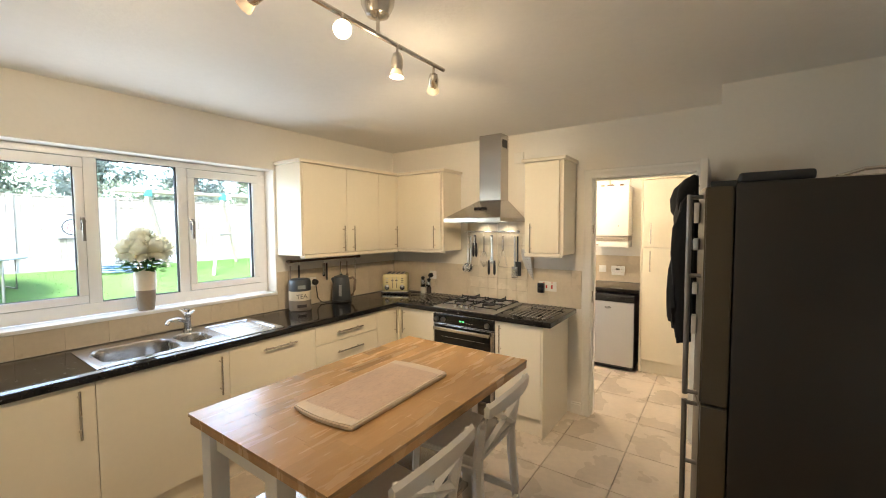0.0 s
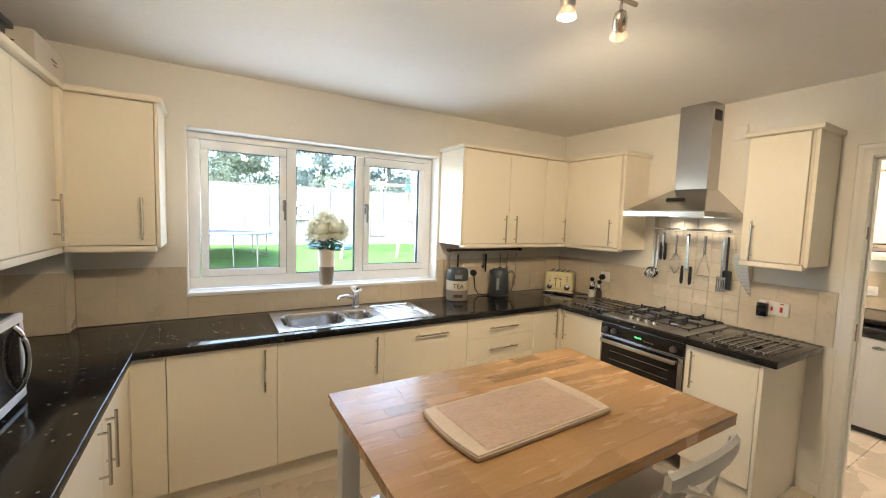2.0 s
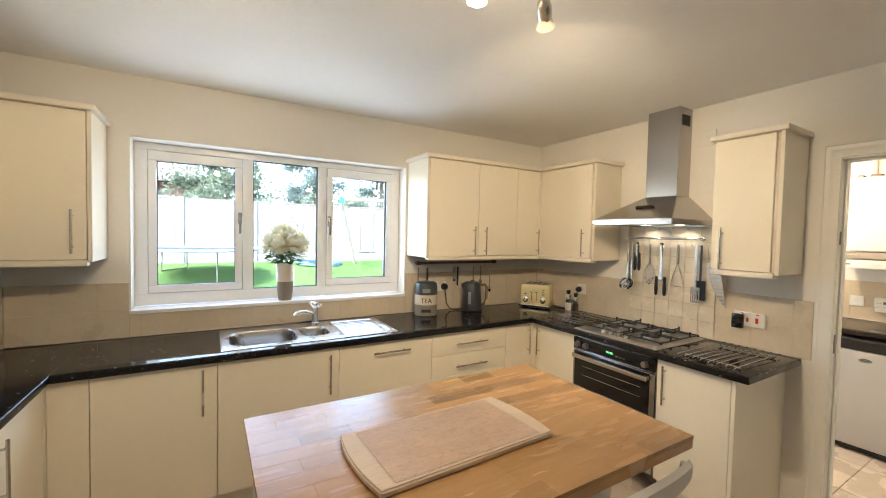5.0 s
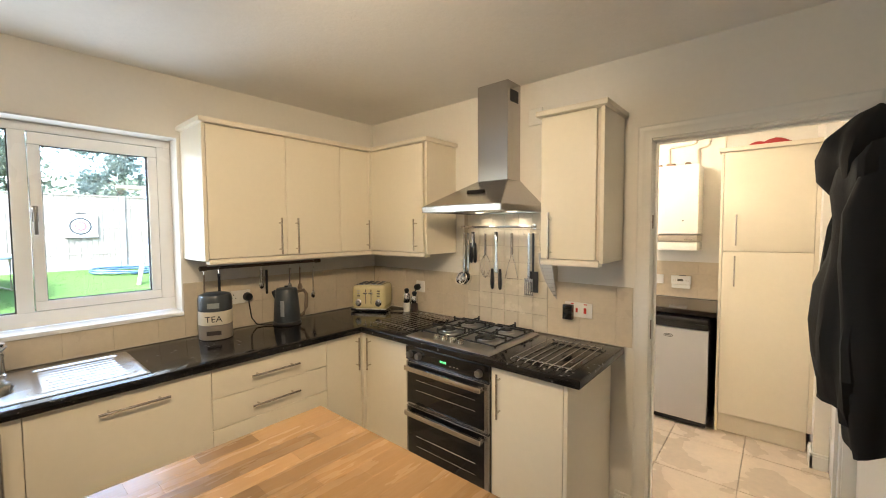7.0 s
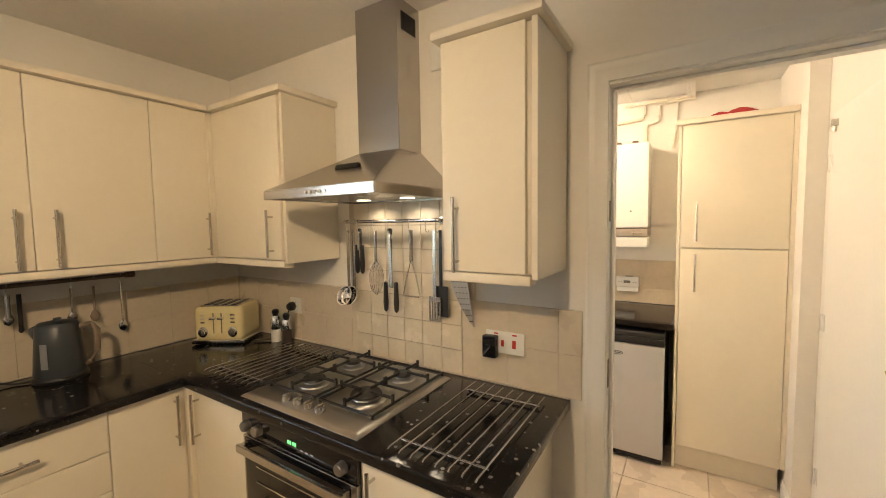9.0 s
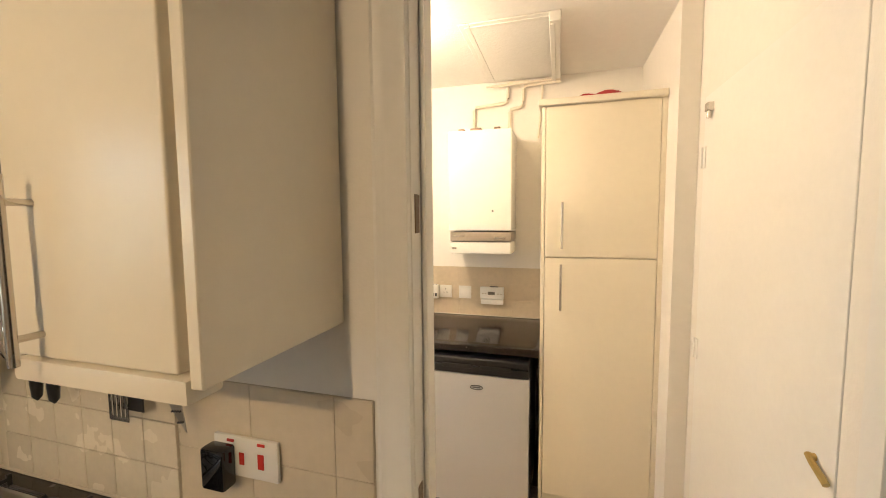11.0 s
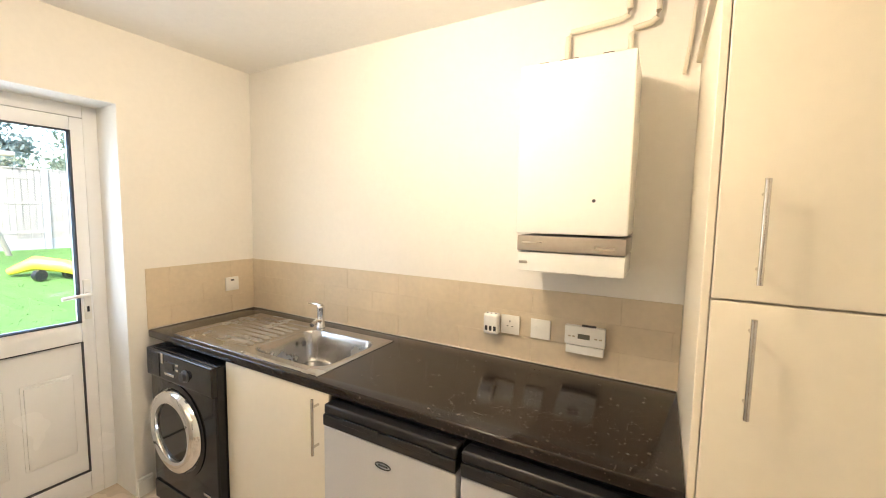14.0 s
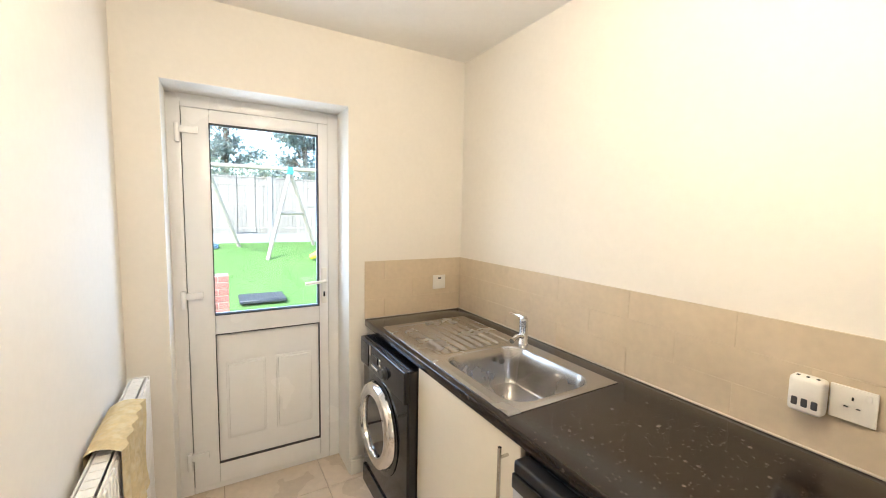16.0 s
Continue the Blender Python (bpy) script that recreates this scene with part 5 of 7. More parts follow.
FLOWERS = thing("flower_bunch", (-0.045, -2.385, 1.33), "bunch of cream artificial chrysanthemums in the vase", "flowers")


def bloom(c, r, seed):
    rg = random.Random(seed)
    bm = bmesh.new()
    c = Vector(c)
    for k in range(300):
        z = 1 - 1.75 * (k + 0.5) / 300
        a = k * 2.39996
        d = Vector((math.cos(a) * math.sqrt(max(0, 1 - z * z)), math.sin(a) * math.sqrt(max(0, 1 - z * z)), z))
        side = d.cross(Vector((0, 0, 1)) if abs(d.z) < 0.9 else Vector((1, 0, 0))).normalized()
        up = side.cross(d)
        w = r * 0.20 * rg.uniform(0.6, 1.2)
        ln = r * rg.uniform(0.62, 1.12)
        curl = up * (r * 0.16) * (1 if z > -0.2 else -1)
        p0, p1, p2 = c + d * ln * 0.35, c + d * ln * 0.78 - curl * 0.2, c + d * ln + curl
        v = [bm.verts.new(q) for q in (p0 - side * w * 0.5, p0 + side * w * 0.5, p1 + side * w, p2 + side * w * 0.4, p2 - side * w * 0.4, p1 - side * w)]
        bm.faces.new((v[0], v[1], v[2], v[5]))
        bm.faces.new((v[5], v[2], v[3], v[4]))
    bmesh.ops.create_icosphere(bm, subdivisions=2, radius=r * 0.6, matrix=Matrix.Translation(c))
    return bm


for k, (c, r) in enumerate((((-0.05, -2.470, 1.468), 0.086), ((-0.055, -2.395, 1.525), 0.100), ((-0.03, -2.300, 1.472), 0.088), ((0.015, -2.430, 1.460), 0.080), ((0.02, -2.340, 1.468), 0.082), ((-0.10, -2.36, 1.465), 0.078))):
    part("bloom", bloom(c, r, k), PETAL, FLOWERS)
bm = bmesh.new()
rg = random.Random(3)
for k in range(190):
    a = rg.uniform(0, 2 * math.pi)
    rr = rg.uniform(0.03, 0.14)
    c = Vector((-0.045 + 0.75 * rr * math.cos(a), -2.385 + rr * math.sin(a), rg.uniform(1.335, 1.415)))
    d = Vector((math.cos(a), math.sin(a), rg.uniform(-0.5, 0.4))).normalized()
    s = d.cross(Vector((0, 0, 1))).normalized() * 0.017
    pts = [c, c + d * 0.022 + s, c + d * 0.055, c + d * 0.022 - s]
    bm.faces.new([bm.verts.new(p) for p in pts])
part("leaves", bm, LEAF, FLOWERS, "green leaves", False)
bm = bmesh.new()
for k in range(5):
    a = k * 1.256
    tube(bm, [(-0.045 + 0.02 * math.cos(a), -2.385 + 0.02 * math.sin(a), 1.30), (-0.045 + 0.05 * math.cos(a), -2.385 + 0.06 * math.sin(a), 1.45)], 0.004, 6)
part("stems", bm, LEAF, FLOWERS)

# stacked storage tins
CX, CY = 0.145, -1.345
TINS = thing("storage_tin", (CX, CY, 0.91), "stacked slate and cream kitchen canister with a dark lid", "canister")
bm = bmesh.new()
lathe(bm, [(0.078, 0.0), (0.082, 0.004), (0.082, 0.078), (0.080, 0.080)], (CX, CY, 0.911), 32)
part("lower_tin", bm, surface("taupe_grey_enamel", (0.23, 0.20, 0.17), 0.35, var=0.05), TINS)
bm = bmesh.new()
lathe(bm, [(0.080, 0.080), (0.083, 0.082), (0.083, 0.150), (0.080, 0.152)], (CX, CY, 0.911), 32)
MID = part("middle_tin", bm, STONE_CREAM, TINS, "cream band")
bm = bmesh.new()
lathe(bm, [(0.080, 0.152), (0.083, 0.154), (0.082, 0.215), (0.076, 0.236), (0.060, 0.243), (0.02, 0.245), (0.002, 0.245)], (CX, CY, 0.911), 32)
part("lid", bm, SLATE, TINS, "slate blue lid")


def lettering(text, place, size, turn, parent, material):
    cu = bpy.data.curves.new("lettering", "FONT")
    cu.body, cu.size, cu.extrude, cu.align_x = text, size, 0.0004, "CENTER"
    cu.materials.append(material)
    ob = new("lettering", cu)
    ob.parent = parent
    ob.matrix_basis = Matrix.Translation(Vector(place) - origin(parent)) @ Euler((radians(90), 0, radians(turn))).to_matrix().to_4x4()
    return tagged(ob, "dark printed word")


ta = radians(-26)
lettering("TEA", (CX + 0.0845 * math.cos(ta), CY + 0.0845 * math.sin(ta), 1.010), 0.046, 64, MID, INK)
bm = bmesh.new()
box(bm, (0.0825, -0.028, 1.082), (0.0835, 0.028, 1.110), 0.0003)
bm.transform(Matrix.Translation((CX, CY, 0)) @ Matrix.Rotation(ta, 4, "Z"))
part("label_plate", bm, surface("grey_label", (0.25, 0.28, 0.28), 0.5), TINS, "small pale label")
bm = bmesh.new()
box(bm, (0.0815, -0.034, 0.940), (0.0828, 0.034, 0.962), 0.0003)
bm.transform(Matrix.Translation((CX, CY, 0)) @ Matrix.Rotation(ta, 4, "Z"))
part("print_bar", bm, INK, TINS, "unreadable dark print")

# kettle
KX, KY = 0.145, -0.895
KETTLE = thing("kettle", (KX, KY, 0.91), "slate grey electric kettle with a pale handle", "kettle")
bm = bmesh.new()
lathe(bm, [(0.086, 0.0), (0.088, 0.010), (0.082, 0.020), (0.002, 0.020)], (KX, KY, 0.911), 32)
part("base", bm, BLACK_PLASTIC, KETTLE)
bm = bmesh.new()
lathe(bm, [(0.080, 0.020), (0.082, 0.030), (0.076, 0.12), (0.068, 0.215), (0.064, 0.222)], (KX, KY, 0.911), 32)
part("kettle_body", bm, SLATE, KETTLE)
bm = bmesh.new()
lathe(bm, [(0.064, 0.222), (0.060, 0.230), (0.03, 0.236), (0.012, 0.237), (0.012, 0.247), (0.002, 0.248)], (KX, KY, 0.911), 32)
part("lid", bm, SLATE, KETTLE)
ka = radians(60)
bm = bmesh.new()
c, s = math.cos(ka), math.sin(ka)
tube(bm, [(KX + c * q, KY + s * q, 0.911 + z) for q, z in ((0.066, 0.205), (0.105, 0.212), (0.122, 0.185), (0.118, 0.10), (0.100, 0.055), (0.078, 0.045))], [0.011, 0.011, 0.012, 0.012, 0.011, 0.010], 10)
part("handle", bm, COPPER, KETTLE, "pale wood-look handle")
bm = bmesh.new()
tube(bm, [(KX - c * 0.052, KY - s * 0.052, 1.080), (KX - c * 0.070, KY - s * 0.070, 1.112), (KX - c * 0.079, KY - s * 0.079, 1.128)], [0.022, 0.018, 0.012], 10)
part("spout", bm, SLATE, KETTLE)
bm = bmesh.new()
box(bm, (0.0775, -0.012, 0.97), (0.0800, 0.012, 1.07), 0.001)
bm.transform(Matrix.Translation((KX, KY, 0)) @ Matrix.Rotation(radians(-48), 4, "Z"))
part("water_gauge", bm, surface("grey_gauge", (0.25, 0.26, 0.27), 0.3), KETTLE, "narrow pale water gauge")


def socket(face, plane, u, z, w, name, label, details):
    ob = thing(name, at(face, plane, u, 0, z), label, "socket")
    part("plate", boxed(at(face, plane, u - w / 2, 0.0, z - 0.043), at(face, plane, u + w / 2, 0.009, z + 0.043), 0.003, 2), WHITE_PLASTIC, ob)
    for du, dz, sw, sh, m, pn in details:
        part(pn, boxed(at(face, plane, u + du - sw / 2, 0.0088, z + dz - sh / 2), at(face, plane, u + du + sw / 2, 0.0115, z + dz + sh / 2), 0.0008), m, ob)
    return ob


HOLES = [(-0.0, 0.016, 0.004, 0.009, BLACK_PLASTIC, "pin_hole"), (-0.011, -0.006, 0.008, 0.003, BLACK_PLASTIC, "pin_hole"), (0.011, -0.006, 0.008, 0.003, BLACK_PLASTIC, "pin_hole")]
WP = 0.010
socket("+x", WP, -1.155, 1.115, 0.146, "double_socket", "white double wall socket with a black plug", [(-0.045, 0.026, 0.010, 0.018, WHITE_PLASTIC, "switch")]
       + [(a - 0.035, b, c2, d, e, f) for a, b, c2, d, e, f in HOLES])
PLUG = thing("plug", (0.02, -1.105, 1.11), "black plug with its flex trailing to the kettle", "plug")
bm = bmesh.new()
lathe(bm, [(0.028, 0.0), (0.028, 0.02), (0.022, 0.035), (0.002, 0.036)], (0.0195, -1.105, 1.112), 20, "x")
part("plug_body", bm, BLACK_PLASTIC, PLUG)
bm = bmesh.new()
tube(bm, [(0.04, -1.105, 1.09), (0.046, -1.10, 1.04), (0.045, -1.09, 0.97), (0.06, -1.065, 0.925), (0.09, -1.03, 0.917), (0.12, -0.985, 0.917)], 0.0045, 8)
part("flex", bm, BLACK_PLASTIC, PLUG)

TINS.scale = (1.1, 1.1, 1.1)
KETTLE.scale = (1.06, 1.06, 1.06)
# toaster, turned to the room
bm = bmesh.new()
box(bm, (-0.135, -0.125, 0.020), (0.135, 0.125, 0.185), 0.034, 4)
TO = thing("toaster", (0, 0, 0), "cream four-slice toaster with chrome dials", "toaster")
part("toaster_body", bm, TOASTER_CREAM, TO)
bm = bmesh.new()
box(bm, (-0.145, -0.135, 0.004), (0.145, 0.135, 0.024), 0.006, 2)
part("base", bm, CHROME, TO, "chrome base")
bm = bmesh.new()
box(bm, (-0.105, -0.105, 0.183), (0.105, 0.105, 0.190), 0.002)
slots = part("slot_plate", bm, CHROME, TO, "chrome slot plate")
for x in (-0.075, -0.025, 0.025, 0.075):
    part("slot", boxed((x - 0.013, -0.09, 0.1895), (x + 0.013, 0.09, 0.1915)), BLACK_PLASTIC, slots)
for s in (-1, 1):
    bm = bmesh.new()
    lathe(bm, [(0.026, 0.0), (0.026, -0.006), (0.018, -0.010), (0.017, -0.022), (0.002, -0.023)], (s * 0.082, -0.125, 0.062), 20, "y")
    part("dial", bm, CHROME, TO, "chrome browning dial")
    bm = bmesh.new()
    box(bm, (s * 0.022 - 0.003, -0.128, 0.055), (s * 0.022 + 0.003, -0.124, 0.155))
    box(bm, (s * 0.022 - 0.016, -0.146, 0.125), (s * 0.022 + 0.016, -0.124, 0.135), 0.003, 2)
    part("lever", bm, CHROME, TO, "chrome lowering lever")
    for k in range(3):
        part("button", boxed((s * 0.082 - 0.012, -0.1275, 0.105 + 0.018 * k), (s * 0.082 + 0.012, -0.124, 0.113 + 0.018 * k), 0.001), SATIN, TO)
TO.matrix_basis = pose(0.212, -0.197, 0.9105, 0, 0, 33) @ Matrix.Diagonal((0.98, 0.90, 1.12, 1))

# mills beside the toaster
for (mx, my, r, h, lo_m, label) in ((0.500, -0.095, 0.026, 0.175, WHITE_PLASTIC, "white salt mill with a black top"), (0.560, -0.070, 0.026, 0.155, surface("pepper_dark", (0.05, 0.035, 0.03), 0.3), "dark pepper mill with a steel top")):
    M = thing("spice_mill", (mx, my, 0.91), label + " on the worktop", "mill", "salt and pepper mills")
    bm = bmesh.new()
    lathe(bm, [(r, 0), (r, 0.055), (r * 0.95, 0.07)], (mx, my, 0.911), 20)
    part("jar", bm, lo_m, M)
    bm = bmesh.new()
    lathe(bm, [(r * 0.95, 0.07), (r * 1.05, 0.075), (r * 1.05, h - 0.04), (r * 0.8, h - 0.03)], (mx, my, 0.911), 20)
    part("collar", bm, CHROME, M)
    bm = bmesh.new()
    lathe(bm, [(r * 0.5, h - 0.03), (r * 0.75, h - 0.012), (r * 0.7, h), (r * 0.3, h + 0.006), (0.002, h + 0.006)], (mx, my, 0.911), 20)
    part("knob", bm, BLACK_PLASTIC, M)
socket("-y", -0.010, 0.575, 1.105, 0.088, "wall_socket", "white wall socket behind the mills", HOLES)
PLUG2 = thing("plug", (0.572, -0.03, 1.10), "black plug with its flex running to the toaster", "plug")
bm = bmesh.new()
lathe(bm, [(0.025, 0.0), (0.025, -0.02), (0.018, -0.032), (0.002, -0.033)], (0.555, -0.0195, 1.10), 18, "y")
part("plug_body", bm, BLACK_PLASTIC, PLUG2)
bm = bmesh.new()
tube(bm, [(0.555, -0.045, 1.085), (0.54, -0.06, 1.03), (0.51, -0.075, 0.96), (0.47, -0.09, 0.918), (0.42, -0.13, 0.917), (0.395, -0.165, 0.918)], 0.004, 8)
part("flex", bm, BLACK_PLASTIC, PLUG2)
COOK = socket("-y", -0.010, 1.835, 1.083, 0.160, "cooker_switch", "white cooker switch with red rockers and a black plug-in", [
    (-0.008, -0.002, 0.012, 0.026, RED, "rocker"), (0.040, -0.002, 0.015, 0.032, RED, "rocker"), (-0.035, 0.034, 0.018, 0.006, RED, "marking"), (0.042, 0.034, 0.018, 0.006, RED, "marking")])
part("plug_in", boxed((1.755, -0.055, 1.025), (1.812, -0.0205, 1.112), 0.006, 2), BLACK_GLASS, COOK, "black plug-in unit")
whole("wall_vent", boxed((1.505, -0.012, 2.185), (1.60, -0.001, 2.285), 0.003), WHITE_PLASTIC, "small square vent plate painted into the wall", "vent")

# fridge freezer
FF = thing("fridge_freezer", (3.33, -1.085, 0), "tall dark grey fridge freezer with steel doors", "fridge")
part("body", boxed((3.118, -1.400, 0.02), (3.70, -0.765, 1.78), 0.008, 2), FRIDGE_SIDE, FF)
BOWED = [(3.113, -1.398), (3.113, -0.768)] + [(3.016 - 0.034 * (1 - (2 * k / 12 - 1) ** 2), -0.768 - 0.630 * k / 12) for k in range(13)]
for za, zb, ha, hb in ((0.852, 1.768, 0.862, 1.742), (0.06, 0.842, 0.10, 0.836)):
    d = part("door", plate(BOWED, za, zb), FRIDGE_FRONT, FF)
    bm = bmesh.new()
    rod(bm, (2.958, -1.345, ha), (2.958, -1.345, hb), 0.011)
    for z in (ha + 0.012, (ha + hb) / 2 + 0.09, hb - 0.012):
        rod(bm, (2.958, -1.345, z), (3.012, -1.345, z), 0.009)
    part("handle", bm, DULL_METAL, d, "long steel bar handle")
for x in (3.15, 3.66):
    for y in (-1.36, -0.80):
        bm = bmesh.new()
        rod(bm, (x, y, 0.0), (x, y, 0.022), 0.02)
        part("foot", bm, BLACK_PLASTIC, FF)
bm = bmesh.new()
box(bm, (3.125, -1.36, 1.781), (3.36, -0.90, 1.822), 0.016, 3)
box(bm, (3.03, -1.33, 1.769), (3.123, -0.86, 1.796), 0.004)
whole("baking_tray", bm, DARK_BOX, "dark tray lying on top of the fridge freezer", "tray")
bm = bmesh.new()
tube(bm, [(3.42, -1.32, 1.788), (3.50, -1.28, 1.815), (3.60, -1.20, 1.825), (3.63, -1.02, 1.815), (3.60, -0.92, 1.79)], 0.007, 8)
box(bm, (3.40, -1.33, 1.781), (3.63, -0.90, 1.790), 0.003)
whole("wire_tray", bm, SATIN, "pale wire tray on top of the fridge freezer", "tray")
# magnets and papers on the fridge front
for k, (z, w, h, m) in enumerate(((1.62, 0.07, 0.09, CARD), (1.50, 0.10, 0.05, WHITE_PLASTIC), (1.30, 0.05, 0.05, CARD), (1.12, 0.06, 0.08, CARD))):
    whole("fridge_note", boxed((2.972, -1.25 - w * 0.6, z), (2.992, -1.25 + w * 0.4, z + h), 0.002), m, "small card stuck to the fridge door", "note", "notes on the fridge")

# coat on the open door
COAT = thing("coat", (2.93, -0.42, 0.95), "black hooded coat hanging from the open door", "coat")


def drape(rings, n=36, seed=0, folds=7, back=2.966):
    """A hanging cloth body: rings of (z, y centre, half width, depth), flat at the back."""
    bm = bmesh.new()
    vs = []
    for i, (z, cy, hw, dp) in enumerate(rings):
        ring = []
        for k in range(n):
            a = 2 * math.pi * k / n
            f = 1 + (0.05 + 0.10 * i / len(rings)) * math.sin(folds * a + seed + 0.9 * math.sin(i * 0.8)) + 0.05 * math.sin(3 * a + i * 0.7 + seed)
            y = cy + hw * math.cos(a) * f
            x = back - max(0.004, 0.86 * dp * (0.5 + 0.5 * math.sin(a)) * f)
            ring.append(bm.verts.new((x, y, z + 0.012 * math.sin(2 * a + seed + i))))
        vs.append(ring)
    for a, b in zip(vs, vs[1:]):
        for k in range(n):
            bm.faces.new((a[k], a[(k + 1) % n], b[(k + 1) % n], b[k]))
    bm.faces.new(vs[0])
    bm.faces.new(vs[-1][::-1])
    return bm


part("coat_body", drape([(1.80, -0.44, 0.10, 0.10), (1.74, -0.44, 0.17, 0.14), (1.66, -0.44, 0.21, 0.15), (1.56, -0.45, 0.22, 0.14), (1.44, -0.45, 0.225, 0.15), (1.34, -0.46, 0.23, 0.18),
                         (1.22, -0.46, 0.235, 0.19), (1.12, -0.47, 0.24, 0.18), (1.04, -0.47, 0.24, 0.17), (1.00, -0.47, 0.235, 0.16)], seed=1.0), CLOTH_BLACK, COAT)
part("hood", drape([(1.915, -0.43, 0.03, 0.05), (1.89, -0.42, 0.09, 0.10), (1.84, -0.41, 0.13, 0.15), (1.77, -0.40, 0.145, 0.17), (1.70, -0.40, 0.13, 0.165), (1.66, -0.41, 0.09, 0.13)], n=28, seed=2.2, folds=4, back=2.955), CLOTH_BLACK, COAT)
part("sleeve", drape([(1.70, -0.62, 0.06, 0.10), (1.60, -0.65, 0.075, 0.13), (1.45, -0.66, 0.075, 0.13), (1.30, -0.66, 0.07, 0.12), (1.12, -0.67, 0.065, 0.12), (0.98, -0.67, 0.06, 0.11), (0.93, -0.67, 0.055, 0.10)], n=20, seed=0.4, folds=3, back=2.95), CLOTH_BLACK, COAT)
part("sleeve", drape([(1.68, -0.30, 0.05, 0.10), (1.55, -0.28, 0.06, 0.13), (1.40, -0.275, 0.06, 0.14), (1.25, -0.28, 0.058, 0.13), (1.12, -0.285, 0.055, 0.12), (1.05, -0.29, 0.05, 0.10)], n=20, seed=1.7, folds=3, back=2.955), CLOTH_BLACK, COAT)

# ceiling spot bar
BAR = thing("ceiling_spotlight_bar", (2.06, -2.33, 2.45), "satin nickel ceiling bar with four spotlights", "ceiling light")
bm = bmesh.new()
lathe(bm, [(0.064, 0.0), (0.064, -0.012), (0.058, -0.060), (0.040, -0.095), (0.015, -0.105), (0.002, -0.106)], (2.06, -2.33, 2.4495), 28)
part("ceiling_cup", bm, SATIN, BAR)
bm = bmesh.new()
rod(bm, (2.06, -2.33, 2.40), (2.06, -2.33, RAIL_Z), 0.007)
tube(bm, [(2.075 - 0.012 * math.cos((y + 2.38) * 3.2), y, RAIL_Z) for y in [-2.86 + 0.08 * k for k in range(12)] + [-1.945]], 0.0085, 8)
part("bar", bm, SATIN, BAR)
for k, ((sx, sy), aim) in enumerate(SPOTS):
    p0 = Vector((sx, sy, RAIL_Z - 0.04))
    d = (Vector(aim) - p0).normalized()
    bm = bmesh.new()
    rod(bm, (sx, sy, RAIL_Z), p0, 0.005)
    head_m = Matrix.Translation(p0) @ d.to_track_quat("Z", "Y").to_matrix().to_4x4() @ Matrix.Scale(0.78, 4)
    h = bmesh.new()
    lathe(h, [(0.010, -0.015), (0.022, -0.005), (0.028, 0.02), (0.028, 0.055), (0.024, 0.068)], (0, 0, 0), 20)
    h.transform(head_m)
    head = part("lamp_head", h, SATIN, BAR)
    part("stem", bm, SATIN, head)
    g = bmesh.new()
    lathe(g, [(0.024, 0.066), (0.030, 0.085), (0.036, 0.100), (0.034, 0.100), (0.027, 0.084), (0.021, 0.066)], (0, 0, 0), 20)
    g.transform(head_m)
    sh = part("shade", g, FROST, head, "frosted glass shade")
    sh.visible_shadow = False
    g = bmesh.new()
    lathe(g, [(0.002, 0.060), (0.020, 0.064), (0.023, 0.086), (0.012, 0.096), (0.002, 0.098)], (0, 0, 0), 16)
    g.transform(head_m)
    part("bulb", g, BULB, head, "lit bulb")

# microwave and boxes
MW = thing("microwave", (1.32, -3.87, 0.91), "black microwave with a silver door frame", "microwave")
part("body", boxed((1.065, -4.05, 0.922), (1.565, -3.700, 1.195), 0.006, 2), BLACK_PLASTIC, MW)
bm = bmesh.new()
box(bm, (1.067, -3.699, 0.925), (1.563, -3.680, 0.952), 0.003)
box(bm, (1.067, -3.699, 1.166), (1.563, -3.680, 1.193), 0.003)
box(bm, (1.067, -3.699, 0.952), (1.088, -3.680, 1.166), 0.003)
box(bm, (1.543, -3.699, 0.952), (1.563, -3.680, 1.166), 0.003)
part("door_frame", bm, surface("silver_paint", (0.68, 0.69, 0.70), 0.35, 0.3, var=0.03), MW)
part("door_glass", boxed((1.088, -3.698, 0.952), (1.543, -3.684, 1.166), 0.001), BLACK_GLASS, MW)
bm = bmesh.new()
tube(bm, [(1.128 - 0.010 * math.sin(math.pi * k / 14), -3.686 + 0.030 * math.sin(math.pi * k / 14) ** 0.6, 0.960 + 0.200 * k / 14) for k in range(15)], 0.0085, 10)
part("handle", bm, SATIN, MW, "curved satin handle")
for x in (1.10, 1.53):
    for y in (-4.0, -3.73):
        bm = bmesh.new()
        rod(bm, (x, y, 0.9105), (x, y, 0.924), 0.012)
        part("foot", bm, BLACK_PLASTIC, MW)
MW.location.x -= 0.037
MW.scale = (1.0, 1.0, 1.09)
bm = bmesh.new()
box(bm, (1.08, -4.02, 1.222), (1.38, -3.76, 1.232), 0.002)
box(bm, (1.11, -4.00, 1.232), (1.30, -3.80, 1.246), 0.002)
whole("paper_stack", bm, CARD, "loose papers lying on the microwave", "papers")
BOX = thing("gift_box", (0.365, -3.86, 2.16), "white card box with dark script on the wall cabinets", "box")
part("carton", boxed((0.17, -3.98, 2.161), (0.56, -3.745, 2.318), 0.004), CARD, BOX)
bm = bmesh.new()
for k, (w, z) in enumerate(((0.07, 2.255), (0.05, 2.238))):
    box(bm, (0.30, -3.7446, z), (0.30 + w, -3.7438, z + 0.006))
    box(bm, (0.5604, -3.92, z), (0.5612, -3.92 + w * 1.6, z + 0.006))
part("script", bm, INK, BOX, "dark script lettering")
bm = bmesh.new()
box(bm, (0.66, -4.03, 2.161), (1.84, -3.80, 2.275), 0.008, 2)
box(bm, (0.63, -4.04, 2.276), (1.84, -3.785, 2.30), 0.006, 2)
